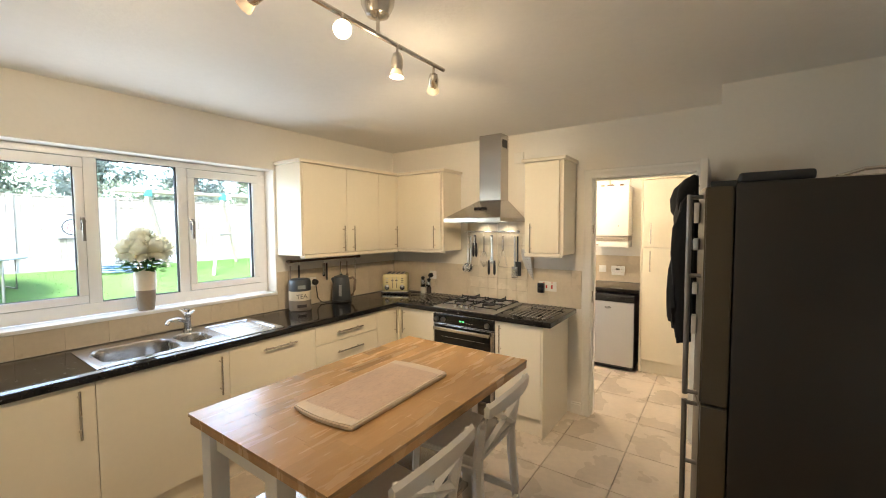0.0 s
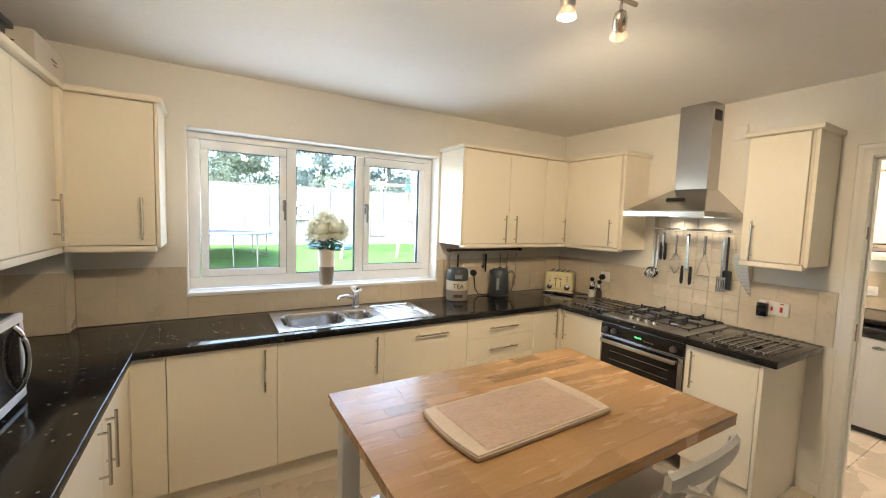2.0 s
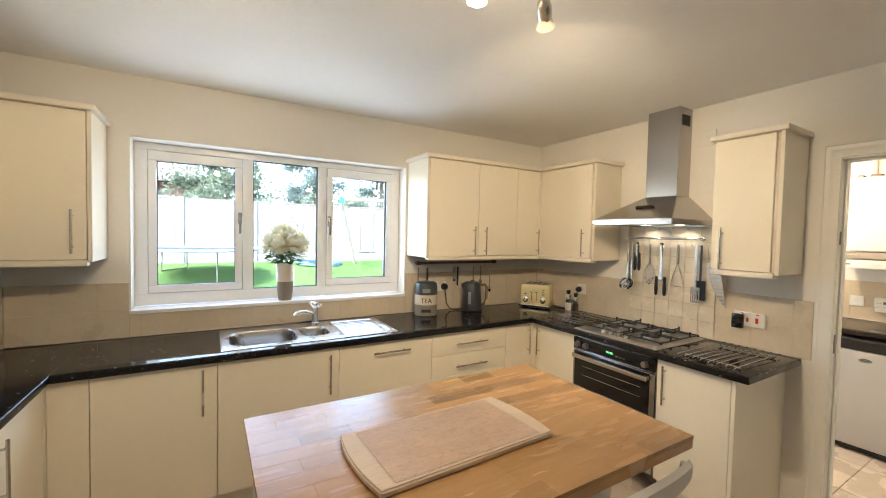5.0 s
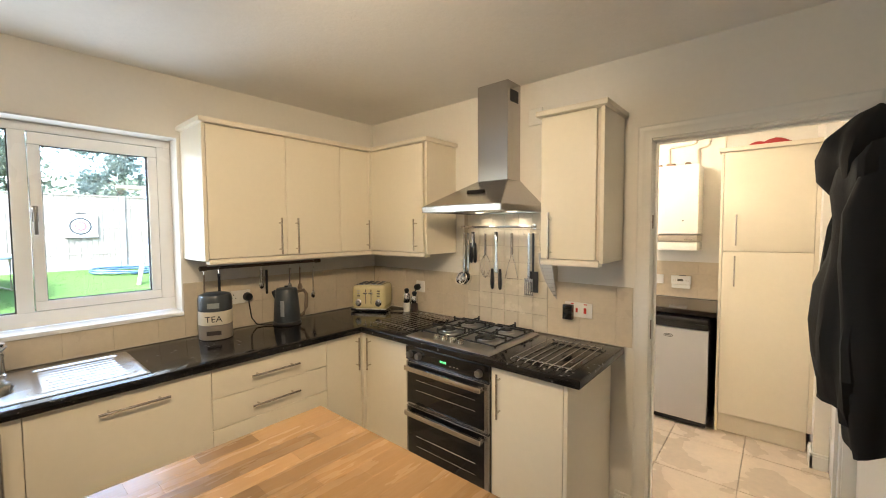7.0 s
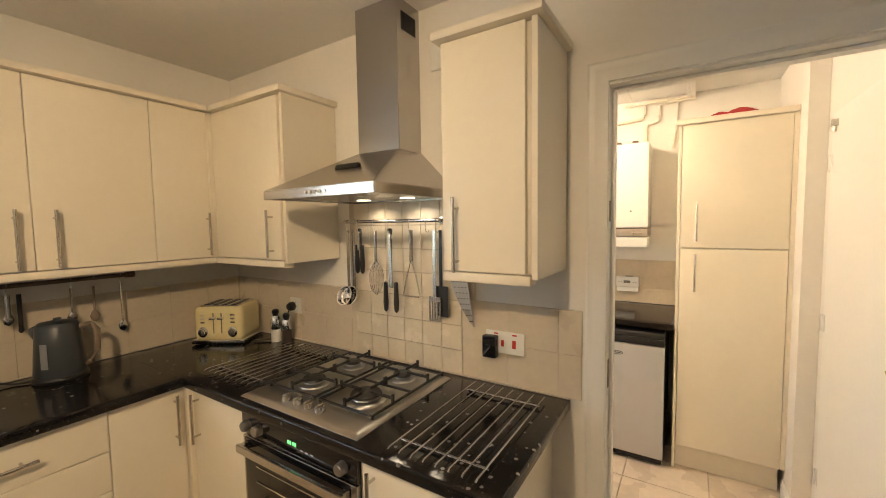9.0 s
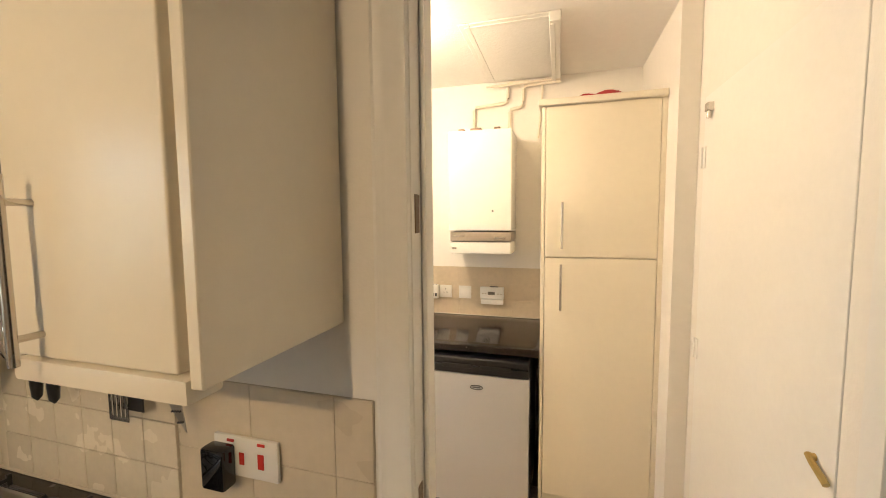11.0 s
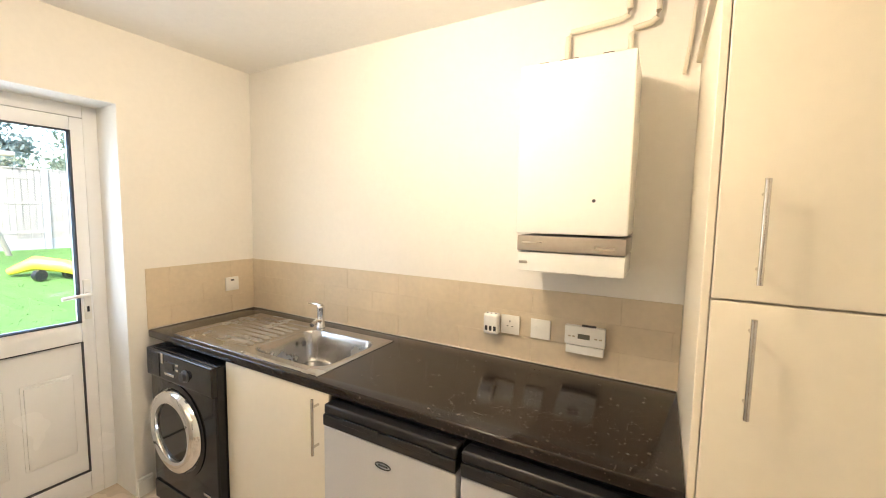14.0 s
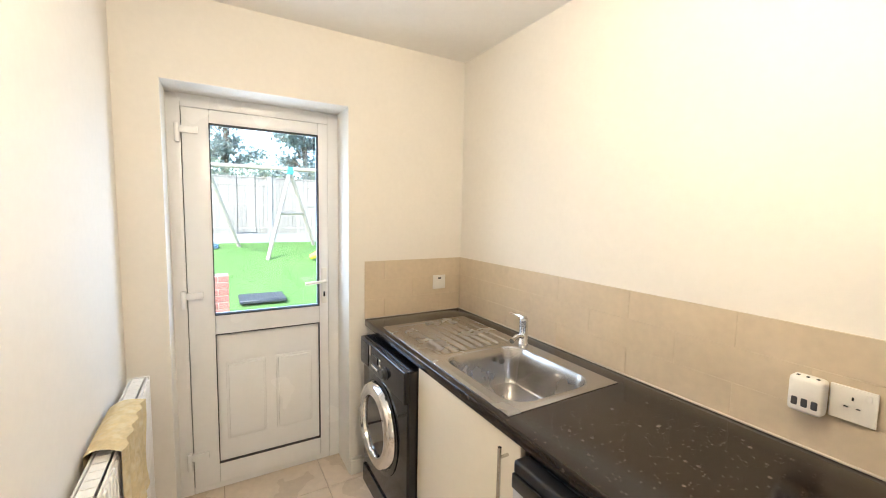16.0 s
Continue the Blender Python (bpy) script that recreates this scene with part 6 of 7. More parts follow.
whole("storage_case", bm, DARK_BOX, "long dark storage case on the wall cabinets", "box")

# ---- utility room ----
UW0, UW1, UYF = -0.128, 2.366, 1.322
xs = [UW0, 0.085, 1.100, UW1]
ys = [UYF, 1.385, 1.845, 1.9635]
UTILITY_TOP = thing("worktop", (1.1, 1.64, 0.87), "dark brown-black flecked laminate worktop in the utility room", "worktop")
part("top", slab(xs, ys, lambda x, y: not (0.085 < x < 1.10 and 1.385 < y < 1.845), 0.870, 0.910, 0.007), WORKTOP_BROWN, UTILITY_TOP)
for a, b in (((-0.124, 1.952, 0.9095), (2.364, 1.959, 0.9160)), ((-0.1245, 1.326, 0.9095), (-0.118, 1.952, 0.9160))):
    part("sealant", boxed(a, b, 0.002), SEALANT, UTILITY_TOP, "pale sealant bead along the tiles")


def utility_relief(x, y):
    h = -0.155 * step_fall(rounded(x - 0.850, y - 1.598, 0.235, 0.195, 0.085), 0.05)
    d = rounded(x - 0.345, y - 1.610, 0.245, 0.205, 0.03)
    h -= 0.006 * step_fall(d, 0.02)
    if d < -0.02:
        lane = (y - 1.405) / 0.046
        f = lane - math.floor(lane)
        h += 0.008 * math.sin(math.pi * f) ** 4 * min(1, -(d + 0.02) / 0.02)
    edge = min(x - 0.07, 1.117 - x, y - 1.353, 1.868 - y)
    return h + 0.005 * min(1, edge / 0.012)


USINK = thing("utility_sink", (0.59, 1.61, 0.91), "stainless steel single bowl sink with ribbed drainer", "sink")
part("basin", pressed_sheet(0.07, 1.117, 1.353, 1.868, 0.9125, utility_relief, 170, 190), SINK_STEEL, USINK)
bm = bmesh.new()
lathe(bm, [(0.001, 0.0), (0.034, 0.0), (0.040, 0.003), (0.030, 0.005), (0.001, 0.004)], (0.82, 1.60, 0.7625), 20)
part("waste", bm, CHROME, USINK, "chrome sink waste")
bm = bmesh.new()
rod(bm, (0.658, 1.690, 0.870), (0.665, 1.687, 0.870), 0.013, n=14)
part("overflow", bm, RUBBER, USINK, "dark overflow hole")
UT = thing("mixer_tap", (0.635, 1.835, 0.917), "small chrome lever tap on the utility sink", "tap")
bm = bmesh.new()
lathe(bm, [(0.024, 0), (0.024, 0.006), (0.020, 0.012), (0.020, 0.105), (0.022, 0.112), (0.019, 0.125), (0.002, 0.127)], (0.635, 1.835, 0.917), 20)
part("tap_body", bm, CHROME, UT)
bm = bmesh.new()
tube(bm, [(0.640, 1.825, 0.955), (0.675, 1.76, 0.975), (0.700, 1.71, 0.968)], [0.012, 0.011, 0.011], 10)
part("spout", bm, CHROME, UT)
bm = bmesh.new()
box(bm, (0.545, 1.825, 1.042), (0.645, 1.845, 1.052), 0.004, 2)
part("lever", bm, CHROME, UT)

unit("base_cabinet", "-y", 1.328, 1.960, 0.555, 1.205, 0.15, 0.868, [("door", 0.555, 1.205, 0.15, 0.868, (True, 1.150, 0.735, 0.225))],
     "cream base cabinet under the utility sink", "utility units", 0.70)
whole("plinth", boxed((0.557, 1.385, 0.0), (1.203, 1.40, 0.149), 0.001), CREAM_EDGE, "cream plinth under the utility sink cabinet", "plinth")

# washing machine
WM = thing("washing_machine", (0.24, 1.62, 0), "black washing machine with a chrome porthole door", "washing machine")
part("body", boxed((-0.035, 1.285, 0.012), (0.546, 1.90, 0.850), 0.012, 3), GLOSS_BLACK, WM)
bm = bmesh.new()
box(bm, (-0.034, 1.268, 0.705), (0.545, 1.295, 0.849), 0.010, 4)
part("control_panel", bm, GLOSS_BLACK, WM)
bm = bmesh.new()
lathe(bm, [(0.030, 0.0), (0.030, -0.008), (0.022, -0.012), (0.021, -0.024), (0.002, -0.025)], (0.330, 1.270, 0.768), 24, "y")
part("dial", bm, GRAPHITE, WM, "round black programme dial")
part("display", boxed((0.150, 1.2655, 0.770), (0.225, 1.269, 0.808), 0.001), BLACK_GLASS, WM, "dark display")
for x, z, w, h in ((0.115, 0.790, 0.018, 0.052), (0.145, 0.738, 0.085, 0.013), (0.250, 0.800, 0.020, 0.012), (0.250, 0.775, 0.020, 0.012)):
    part("button", boxed((x, 1.265, z), (x + w, 1.269, z + h), 0.001), SATIN, WM)
part("drawer_front", boxed((-0.022, 1.2655, 0.718), (0.095, 1.269, 0.836), 0.001), GLOSS_BLACK, WM)
bm = bmesh.new()
lathe(bm, [(0.216, 0.0), (0.216, -0.010), (0.202, -0.034), (0.176, -0.044), (0.148, -0.036), (0.142, -0.010), (0.142, 0.0)], (0.208, 1.285, 0.458), 44, "y")
RING = part("door_ring", bm, CHROME, WM, "chrome porthole ring")
bm = bmesh.new()
lathe(bm, [(0.143, -0.020), (0.120, -0.012), (0.070, 0.002), (0.002, 0.006), (0.002, 0.010), (0.143, 0.004)], (0.208, 1.282, 0.458), 40, "y")
part("door_glass", bm, BLACK_GLASS, RING, "dark porthole glass")
bm = bmesh.new()
lathe(bm, [(0.238, 0.0), (0.240, -0.004), (0.217, -0.008), (0.217, 0.0)], (0.208, 1.2845, 0.458), 44, "y")
part("door_surround", bm, GLOSS_BLACK, WM)
part("kick_panel", boxed((-0.025, 1.278, 0.02), (0.535, 1.290, 0.12), 0.003), GLOSS_BLACK, WM)
part("badge", boxed((0.420, 1.2822, 0.190), (0.480, 1.2848, 0.203), 0.001), SATIN, WM, "small silver badge")


def counter_fridge(x0, x1):
    ob = thing("counter_fridge", ((x0 + x1) / 2, 1.60, 0), "silver under-counter fridge with a black top grip", "fridge", "under-counter fridges")
    part("body", boxed((x0 + 0.004, 1.345, 0.015), (x1 - 0.004, 1.90, 0.845), 0.004), GRAPHITE, ob)
    part("door", boxed((x0 + 0.003, 1.292, 0.050), (x1 - 0.003, 1.340, 0.766), 0.006, 3), SILVER_DOOR, ob)
    bm = bmesh.new()
    box(bm, (x0 + 0.003, 1.288, 0.770), (x1 - 0.003, 1.340, 0.812), 0.004, 2)
    box(bm, (x0 + 0.003, 1.292, 0.812), (x1 - 0.003, 1.345, 0.850), 0.010, 3)
    grip = part("grip_strip", bm, BLACK_PLASTIC, ob, "black grip strip along the top")
    mid = (x0 + x1) / 2
    for a, b in ((x0 + 0.09, mid - 0.02), (mid + 0.02, x1 - 0.09)):
        part("recess", boxed((a, 1.2855, 0.798), (b, 1.289, 0.818), 0.001), BLACK_PLASTIC, grip)
    bm = bmesh.new()
    pts = [(0.032 * math.cos(a * math.pi / 10), 0.011 * math.sin(a * math.pi / 10)) for a in range(21)]
    tube(bm, [(mid + u, 1.290, 0.700 + v) for u, v in pts], 0.0022, 6)
    rod(bm, (mid - 0.02, 1.2905, 0.700), (mid + 0.02, 1.2905, 0.700), 0.003, n=6)
    part("badge", bm, GRAPHITE, ob, "small dark oval badge")
    part("kick_strip", boxed((x0 + 0.01, 1.31, 0.012), (x1 - 0.01, 1.345, 0.046), 0.002), BLACK_PLASTIC, ob)


counter_fridge(1.212, 1.775)
counter_fridge(1.785, 2.325)

# tall cabinet
LARD = unit("tall_cabinet", "-y", 1.350, 1.960, 2.386, 2.905, 0.15, 2.105,
            [("door", 2.387, 2.8885, 1.380, 2.106, (True, 2.468, 1.535, 0.225)), ("door", 2.387, 2.8885, 0.15, 1.377, (True, 2.465, 1.235, 0.225))],
            "tall cream utility cupboard with two doors", "")
part("end_panel", boxed((2.368, 1.352, 0.0), (2.3855, 1.962, 2.106), 0.002), CREAM, LARD)
part("end_panel", boxed((2.889, 1.352, 0.15), (2.9115, 1.372, 2.106), 0.001), CREAM_EDGE, LARD)
part("cornice", boxed((2.352, 1.330, 2.107), (2.910, 1.962, 2.138), 0.007, 2), CREAM_EDGE, LARD)
part("plinth", boxed((2.386, 1.395, 0.0), (2.888, 1.41, 0.149), 0.001), CREAM_EDGE, LARD)
bm = bmesh.new()
rg = random.Random(5)
grid = {}
for i in range(15):
    for j in range(9):
        u, v = i / 14, j / 8
        e = math.sin(math.pi * u) * math.sin(math.pi * v)
        grid[i, j] = bm.verts.new((2.50 + 0.27 * u + 0.01 * rg.random(), 1.40 + 0.16 * v, 2.140 + e ** 0.6 * (0.030 + 0.030 * math.sin(5 * u + 3 * v) ** 2)))
for i in range(14):
    for j in range(8):
        bm.faces.new((grid[i, j], grid[i + 1, j], grid[i + 1, j + 1], grid[i, j + 1]))
whole("red_cloth", bm, CLOTH_RED, "crumpled red cloth on top of the tall cupboard", "cloth")

# boiler and pipes
BOIL = thing("wall_boiler", (1.995, 1.82, 1.356), "white wall-hung gas boiler with a taupe control band", "boiler")
part("casing", boxed((1.806, 1.690, 1.500), (2.184, 1.963, 2.092), 0.008, 3), BOILER_WHITE, BOIL)
part("front_panel", boxed((1.806, 1.678, 1.498), (2.184, 1.692, 2.092), 0.006, 3), BOILER_WHITE, BOIL)
part("control_band", boxed((1.812, 1.682, 1.434), (2.182, 1.962, 1.490), 0.004, 2), BOILER_BAND, BOIL)
part("lower_panel", boxed((1.812, 1.690, 1.358), (2.180, 1.962, 1.430), 0.006, 2), BOILER_WHITE, BOIL)
part("marking", boxed((1.830, 1.6805, 1.463), (1.905, 1.6825, 1.468)), SATIN, BOIL, "unreadable pale print on the band")
part("marking", boxed((2.085, 1.6805, 1.452), (2.150, 1.6825, 1.459)), SATIN, BOIL, "unreadable pale print on the band")
part("badge", boxed((1.820, 1.6875, 1.386), (1.850, 1.6905, 1.396), 0.001), SATIN, BOIL)
bm = bmesh.new()
rod(bm, (2.075, 1.6785, 1.615), (2.075, 1.676, 1.615), 0.006, n=10)
part("screw", bm, RUBBER, BOIL)
for x, w in ((1.87, 0.02), (1.96, 0.035), (2.09, 0.02)):
    part("pipe_union", boxed((x - w, 1.74, 2.0915), (x + w, 1.80, 2.118), 0.004), BRONZE, BOIL, "brass pipe union")
PY = 1.945
pts_a = [(1.91, PY, 2.09), (1.91, PY, 2.275), (1.920, PY, 2.292), (2.105, PY, 2.305), (2.125, PY, 2.315), (2.130, PY, 2.335), (2.130, PY, 2.40), (2.135, PY - 0.01, 2.415), (2.15, PY - 0.02, 2.42), (2.26, PY - 0.02, 2.42)]
pts_b = [(2.140, PY, 2.09), (2.140, PY, 2.245), (2.148, PY, 2.262), (2.205, PY, 2.272), (2.222, PY, 2.285), (2.226, PY, 2.31), (2.226, PY, 2.385), (2.235, PY - 0.01, 2.398), (2.25, PY - 0.02, 2.40), (2.45, PY - 0.02, 2.405)]
for pts in (pts_a, pts_b, [(2.00, PY - 0.05, 2.40), (2.45, PY - 0.05, 2.41)], [(2.345, 1.94, 2.41), (2.335, 1.95, 2.22), (2.318, 1.952, 2.075)]):
    bm = bmesh.new()
    tube(bm, pts, 0.011 if len(pts) > 3 else 0.007, 10)
    whole("pipe", bm, PIPE_PAINT, "cream painted pipe running from the boiler to the ceiling", "pipe", "boiler pipes")
# ceiling hatch over the boiler
HATCH = thing("ceiling_hatch", (2.22, 1.60, 2.44), "flush ceiling access panel with a moulded trim", "hatch")
part("panel", boxed((2.05, 1.20, 2.440), (2.40, 1.90, 2.4495)), CEILING, HATCH)
bm = bmesh.new()
for w, t in ((0.05, 0.007), (0.025, 0.011)):
    box(bm, (2.05 - w, 1.20 - w, 2.4495 - t), (2.05, 1.90 + w, 2.4495), 0.002)
    box(bm, (2.40, 1.20 - w, 2.4495 - t - 0.035), (2.40 + w, 1.90 + w, 2.4495), 0.003)
    box(bm, (2.0505, 1.20 - w, 2.4495 - t), (2.3995, 1.20, 2.4495), 0.002)
    box(bm, (2.0505, 1.90, 2.4495 - t), (2.3995, 1.90 + w, 2.4495), 0.002)
part("trim", bm, GLOSS_WHITE, HATCH)
LIGHT = thing("ceiling_lamp", (1.57, 0.95, 2.45), "plain round ceiling lamp holder with a bare bulb", "ceiling light")
bm = bmesh.new()
lathe(bm, [(0.045, 0.0), (0.045, -0.012), (0.022, -0.028), (0.020, -0.055), (0.002, -0.056)], (1.57, 0.95, 2.4495), 24)
part("lamp_holder", bm, WHITE_PLASTIC, LIGHT)
bm = bmesh.new()
lathe(bm, [(0.002, -0.150), (0.018, -0.146), (0.029, -0.125), (0.027, -0.100), (0.014, -0.075), (0.013, -0.052)], (1.57, 0.95, 2.4495), 20)
bulb = part("bulb", bm, BULB, LIGHT, "lit bare bulb")
bulb.visible_shadow = False

# sockets and controls over the worktop
WY = 1.955
socket("-y", WY, 1.704, 1.069, 0.086, "wall_socket", "white wall socket over the utility worktop", HOLES + [(0.028, 0.026, 0.010, 0.016, WHITE_PLASTIC, "switch")])
socket("-y", WY, 1.842, 1.069, 0.086, "fused_switch", "white fused switch over the utility worktop", [(0.012, 0.0, 0.020, 0.020, WHITE_PLASTIC, "fuse_cover"), (-0.020, 0.0, 0.014, 0.022, WHITE_PLASTIC, "rocker")])
AD = thing("plug_adaptor", (1.625, WY - 0.02, 1.069), "white three-outlet plug adaptor beside the socket", "adaptor")
part("adaptor_body", boxed((1.590, WY - 0.052, 1.022), (1.662, WY - 0.0095, 1.118), 0.014, 3), WHITE_PLASTIC, AD)
for k in range(3):
    part("outlet", boxed((1.600 + 0.020 * k, WY - 0.0545, 1.040), (1.613 + 0.020 * k, WY - 0.051, 1.062), 0.002), RUBBER, AD)
    part("pin_hole", boxed((1.603 + 0.020 * k, WY - 0.044, 1.1165), (1.610 + 0.020 * k, WY - 0.036, 1.1195), 0.001), RUBBER, AD)
PROG = thing("heating_programmer", (2.03, WY - 0.015, 1.06), "white heating programmer with a small display", "thermostat")
part("casing", boxed((1.950, WY - 0.030, 1.034), (2.108, WY - 0.0, 1.112), 0.004, 2), WHITE_PLASTIC, PROG)
part("flap", boxed((1.955, WY - 0.026, 0.996), (2.103, WY - 0.0, 1.030), 0.004, 2), WHITE_PLASTIC, PROG)
part("display", boxed((2.003, WY - 0.0315, 1.062), (2.050, WY - 0.0295, 1.082), 0.0005), surface("grey_display", (0.16, 0.15, 0.12), 0.2), PROG, "grey display")
for x in (1.965, 1.982, 2.068, 2.086):
    part("button", boxed((x, WY - 0.0315, 1.066), (x + 0.010, WY - 0.0295, 1.072), 0.0005), GROUT, PROG)
part("top_latch", boxed((2.015, WY - 0.024, 1.1125), (2.070, WY - 0.006, 1.117), 0.001), RUBBER, PROG)
socket("+x", -0.120, 1.800, 1.095, 0.086, "fused_switch", "white fused switch on the end wall", [(0.0, 0.024, 0.022, 0.010, RUBBER, "slot")])

# radiator and cloth
RADI = thing("radiator", (0.40, 0.30, 0.15), "white double-panel radiator on the utility wall", "radiator")
for y0, y1 in ((0.262, 0.276), (0.318, 0.332)):
    n = 26
    pan = part("panel", boxed((-0.03, y0 + 0.003, 0.155), (0.87, y1 - 0.003, 0.80), 0.003), RADIATOR, RADI)
    for k in range(n):
        xa = -0.03 + 0.90 * k / n
        part("flute", boxed((xa, y0, 0.17), (xa + 0.90 / n - 0.008, y1 + (0.003 if y0 > 0.3 else 0), 0.79), 0.004), RADIATOR, pan)
for x in (-0.034, 0.868):
    part("side_panel", boxed((x, 0.258, 0.155), (x + 0.006, 0.335, 0.805), 0.002), RADIATOR, RADI)
for k in range(22):
    part("grille_bar", boxed((-0.02 + 0.04 * k, 0.278, 0.798), (0.017 + 0.04 * k, 0.316, 0.803)), RADIATOR, RADI)
for x in (0.10, 0.75):
    part("bracket", boxed((x, 0.241, 0.25), (x + 0.03, 0.262, 0.70), 0.002), RADIATOR, RADI)
for x in (-0.01, 0.85):
    bm = bmesh.new()
    rod(bm, (x, 0.297, 0.0), (x, 0.297, 0.16), 0.008)
    part("pipe", bm, CHROME, RADI)
bm = bmesh.new()
grid = {}
NX, NS = 18, 26
for i in range(NX + 1):
    for j in range(NS + 1):
        u, s = i / NX, j / NS
        x = 0.26 + 0.34 * u + 0.02 * math.sin(9 * s + 2 * u)
        if s < 0.35:
            y, z = 0.2535, 0.815 - (0.35 - s) * 0.9
        elif s < 0.5:
            a = (s - 0.35) / 0.15
            y, z = 0.2535 + 0.088 * a, 0.815 + 0.012 * math.sin(math.pi * a)
        else:
            y = 0.343 + 0.012 * math.sin(14 * u + 3 * s) ** 2 + 0.02 * (s - 0.5)
            z = 0.815 - (s - 0.5) * (0.42 + 0.62 * u + 0.10 * math.sin(7 * u + 1))
        grid[i, j] = bm.verts.new((x, y, z))
for i in range(NX):
    for j in range(NS):
        bm.faces.new((grid[i, j], grid[i + 1, j], grid[i + 1, j + 1], grid[i, j + 1]))
whole("tea_towel", bm, CLOTH_YELLOW, "mustard patterned cloth drying over the radiator", "cloth")

# ---- garden ----
def lawn_z(x, y=0.0):
    t = min(1.0, max(0.0, (-4.6 - x) / 5.2))
    return -0.12 + 0.74 * t * t * (3 - 2 * t) * 0.5 + 0.37 * t


xs_g = [-900, -300, -100, -40, -22, -15] + [-12 + 0.5 * k for k in range(23)] + [0, 6, 30, 300, 900]
ys_g = [-900, -200, -50, -20] + [-12 + 1.0 * k for k in range(22)] + [20, 60, 300, 900]
bm = bmesh.new()
gv = [[bm.verts.new((x, y, lawn_z(x) - (0.25 if x > -0.9 else 0))) for y in ys_g] for x in xs_g]
for i in range(len(xs_g) - 1):
    for j in range(len(ys_g) - 1):
        bm.faces.new((gv[i][j], gv[i + 1][j], gv[i + 1][j + 1], gv[i][j + 1]))
whole("ground", bm, GRASS, "mown garden lawn rising gently to a fence", "", "", "structure")
# grass blades on the part of the lawn that is looked at
rs = np.random.RandomState(4)
nb = 9000
bx, by = rs.uniform(-9.7, -4.7, nb), rs.uniform(-6, 4.2, nb)
bz = np.array([lawn_z(v) for v in bx])
ang, hh, ww = rs.uniform(0, 6.283, nb), rs.uniform(0.008, 0.020, nb), rs.uniform(0.006, 0.014, nb)
lean = rs.uniform(-0.02, 0.02, (nb, 2))
tri = np.empty((nb, 3, 3))
tri[:, 0] = np.stack([bx - ww * np.cos(ang), by - ww * np.sin(ang), bz - 0.004], 1)
tri[:, 1] = np.stack([bx + ww * np.cos(ang), by + ww * np.sin(ang), bz - 0.004], 1)
tri[:, 2] = np.stack([bx + lean[:, 0], by + lean[:, 1], bz + hh], 1)
me = bpy.data.meshes.new("grass")
me.from_pydata(tri.reshape(-1, 3).tolist(), [], np.arange(nb * 3).reshape(-1, 3).tolist())
me.materials.append(BLADE)
tagged(new("grass", me), "short green grass blades on the lawn", "grass", "", "stuff")

PATIO = whole("pavement", boxed((-4.55, -6, -0.30), (-0.44, 5.0, -0.118)), CONCRETE, "pale slab patio behind the house", "", "", "structure")
slab_me = finish("paving_slab", boxed((-0.222, -0.297, 0), (0.222, 0.297, 0.030), 0.004), PAVING, Vector((0, 0, 0)), False)
for i in range(9):
    for j in range(13):
        piece("paving_slab", slab_me, PATIO, (-0.70 - 0.45 * i, -3.4 + 0.60 * j, -0.119))

# back fence and side fence


def fence(name, p, q, z_of, height, label):
    p, q = Vector((*p, 0)), Vector((*q, 0))
    d = (q - p).normalized()
    length = (q - p).length
    ob = thing(name, (*p.xy, z_of(p.x)), label, "fence")
    turn = math.atan2(d.y, d.x)
    m3 = Matrix.Rotation(turn, 4, "Z")

    def mesh(nm, a, b, mt):
        bb = boxed(a, b, 0.004)
        bb.transform(m3)
        return finish(nm, bb, mt, Vector((0, 0, 0)), False)
    post = mesh("post", (-0.055, -0.055, 0), (0.055, 0.055, height + 0.27), CONCRETE)
    gravel = mesh("gravel_board", (0, -0.022, 0.0), (1.70, 0.022, 0.26), CONCRETE)
    board = mesh("board", (-0.052, -0.011, 0.0), (0.052, 0.011, height - 0.03), FENCE_WOOD)
    railm = mesh("rail", (0, -0.03, 0), (1.70, -0.005, 0.07), FENCE_WOOD)
    cap = mesh("cap_rail", (0, -0.03, 0), (1.70, 0.03, 0.03), FENCE_WOOD)
    nrm = Vector((-d.y, d.x, 0))
    n = int(length / 1.82) + 1
    for k in range(n + 1):
        c = p + d * 1.82 * k
        piece("post", post, ob, (c.x, c.y, z_of(c.x) - 0.02))
        if k == n:
            break
        s = c + d * 0.06
        z = z_of(c.x + d.x * 0.9)
        piece("gravel_board", gravel, ob, (s.x, s.y, z - 0.02))
        piece("cap_rail", cap, ob, (s.x, s.y, z + 0.24 + height - 0.03))
        for zz in (0.35, 1.0, 1.55):
            piece("rail", railm, ob, (*(s + nrm * 0.012).xy, z + zz))
        for j in range(16):
            c2 = s + d * (0.055 + 0.106 * j) + nrm * (0.004 if j % 2 else -0.004)
            piece("board", board, ob, (c2.x, c2.y, z + 0.24))


fence("back_fence", (-10.0, -9.0), (-10.0, 5.6), lawn_z, 1.56, "weathered board fence with concrete posts behind the lawn")
fence("side_fence", (-10.0, 5.0), (-1.2, 5.0), lawn_z, 1.56, "weathered board fence with concrete posts beside the lawn")

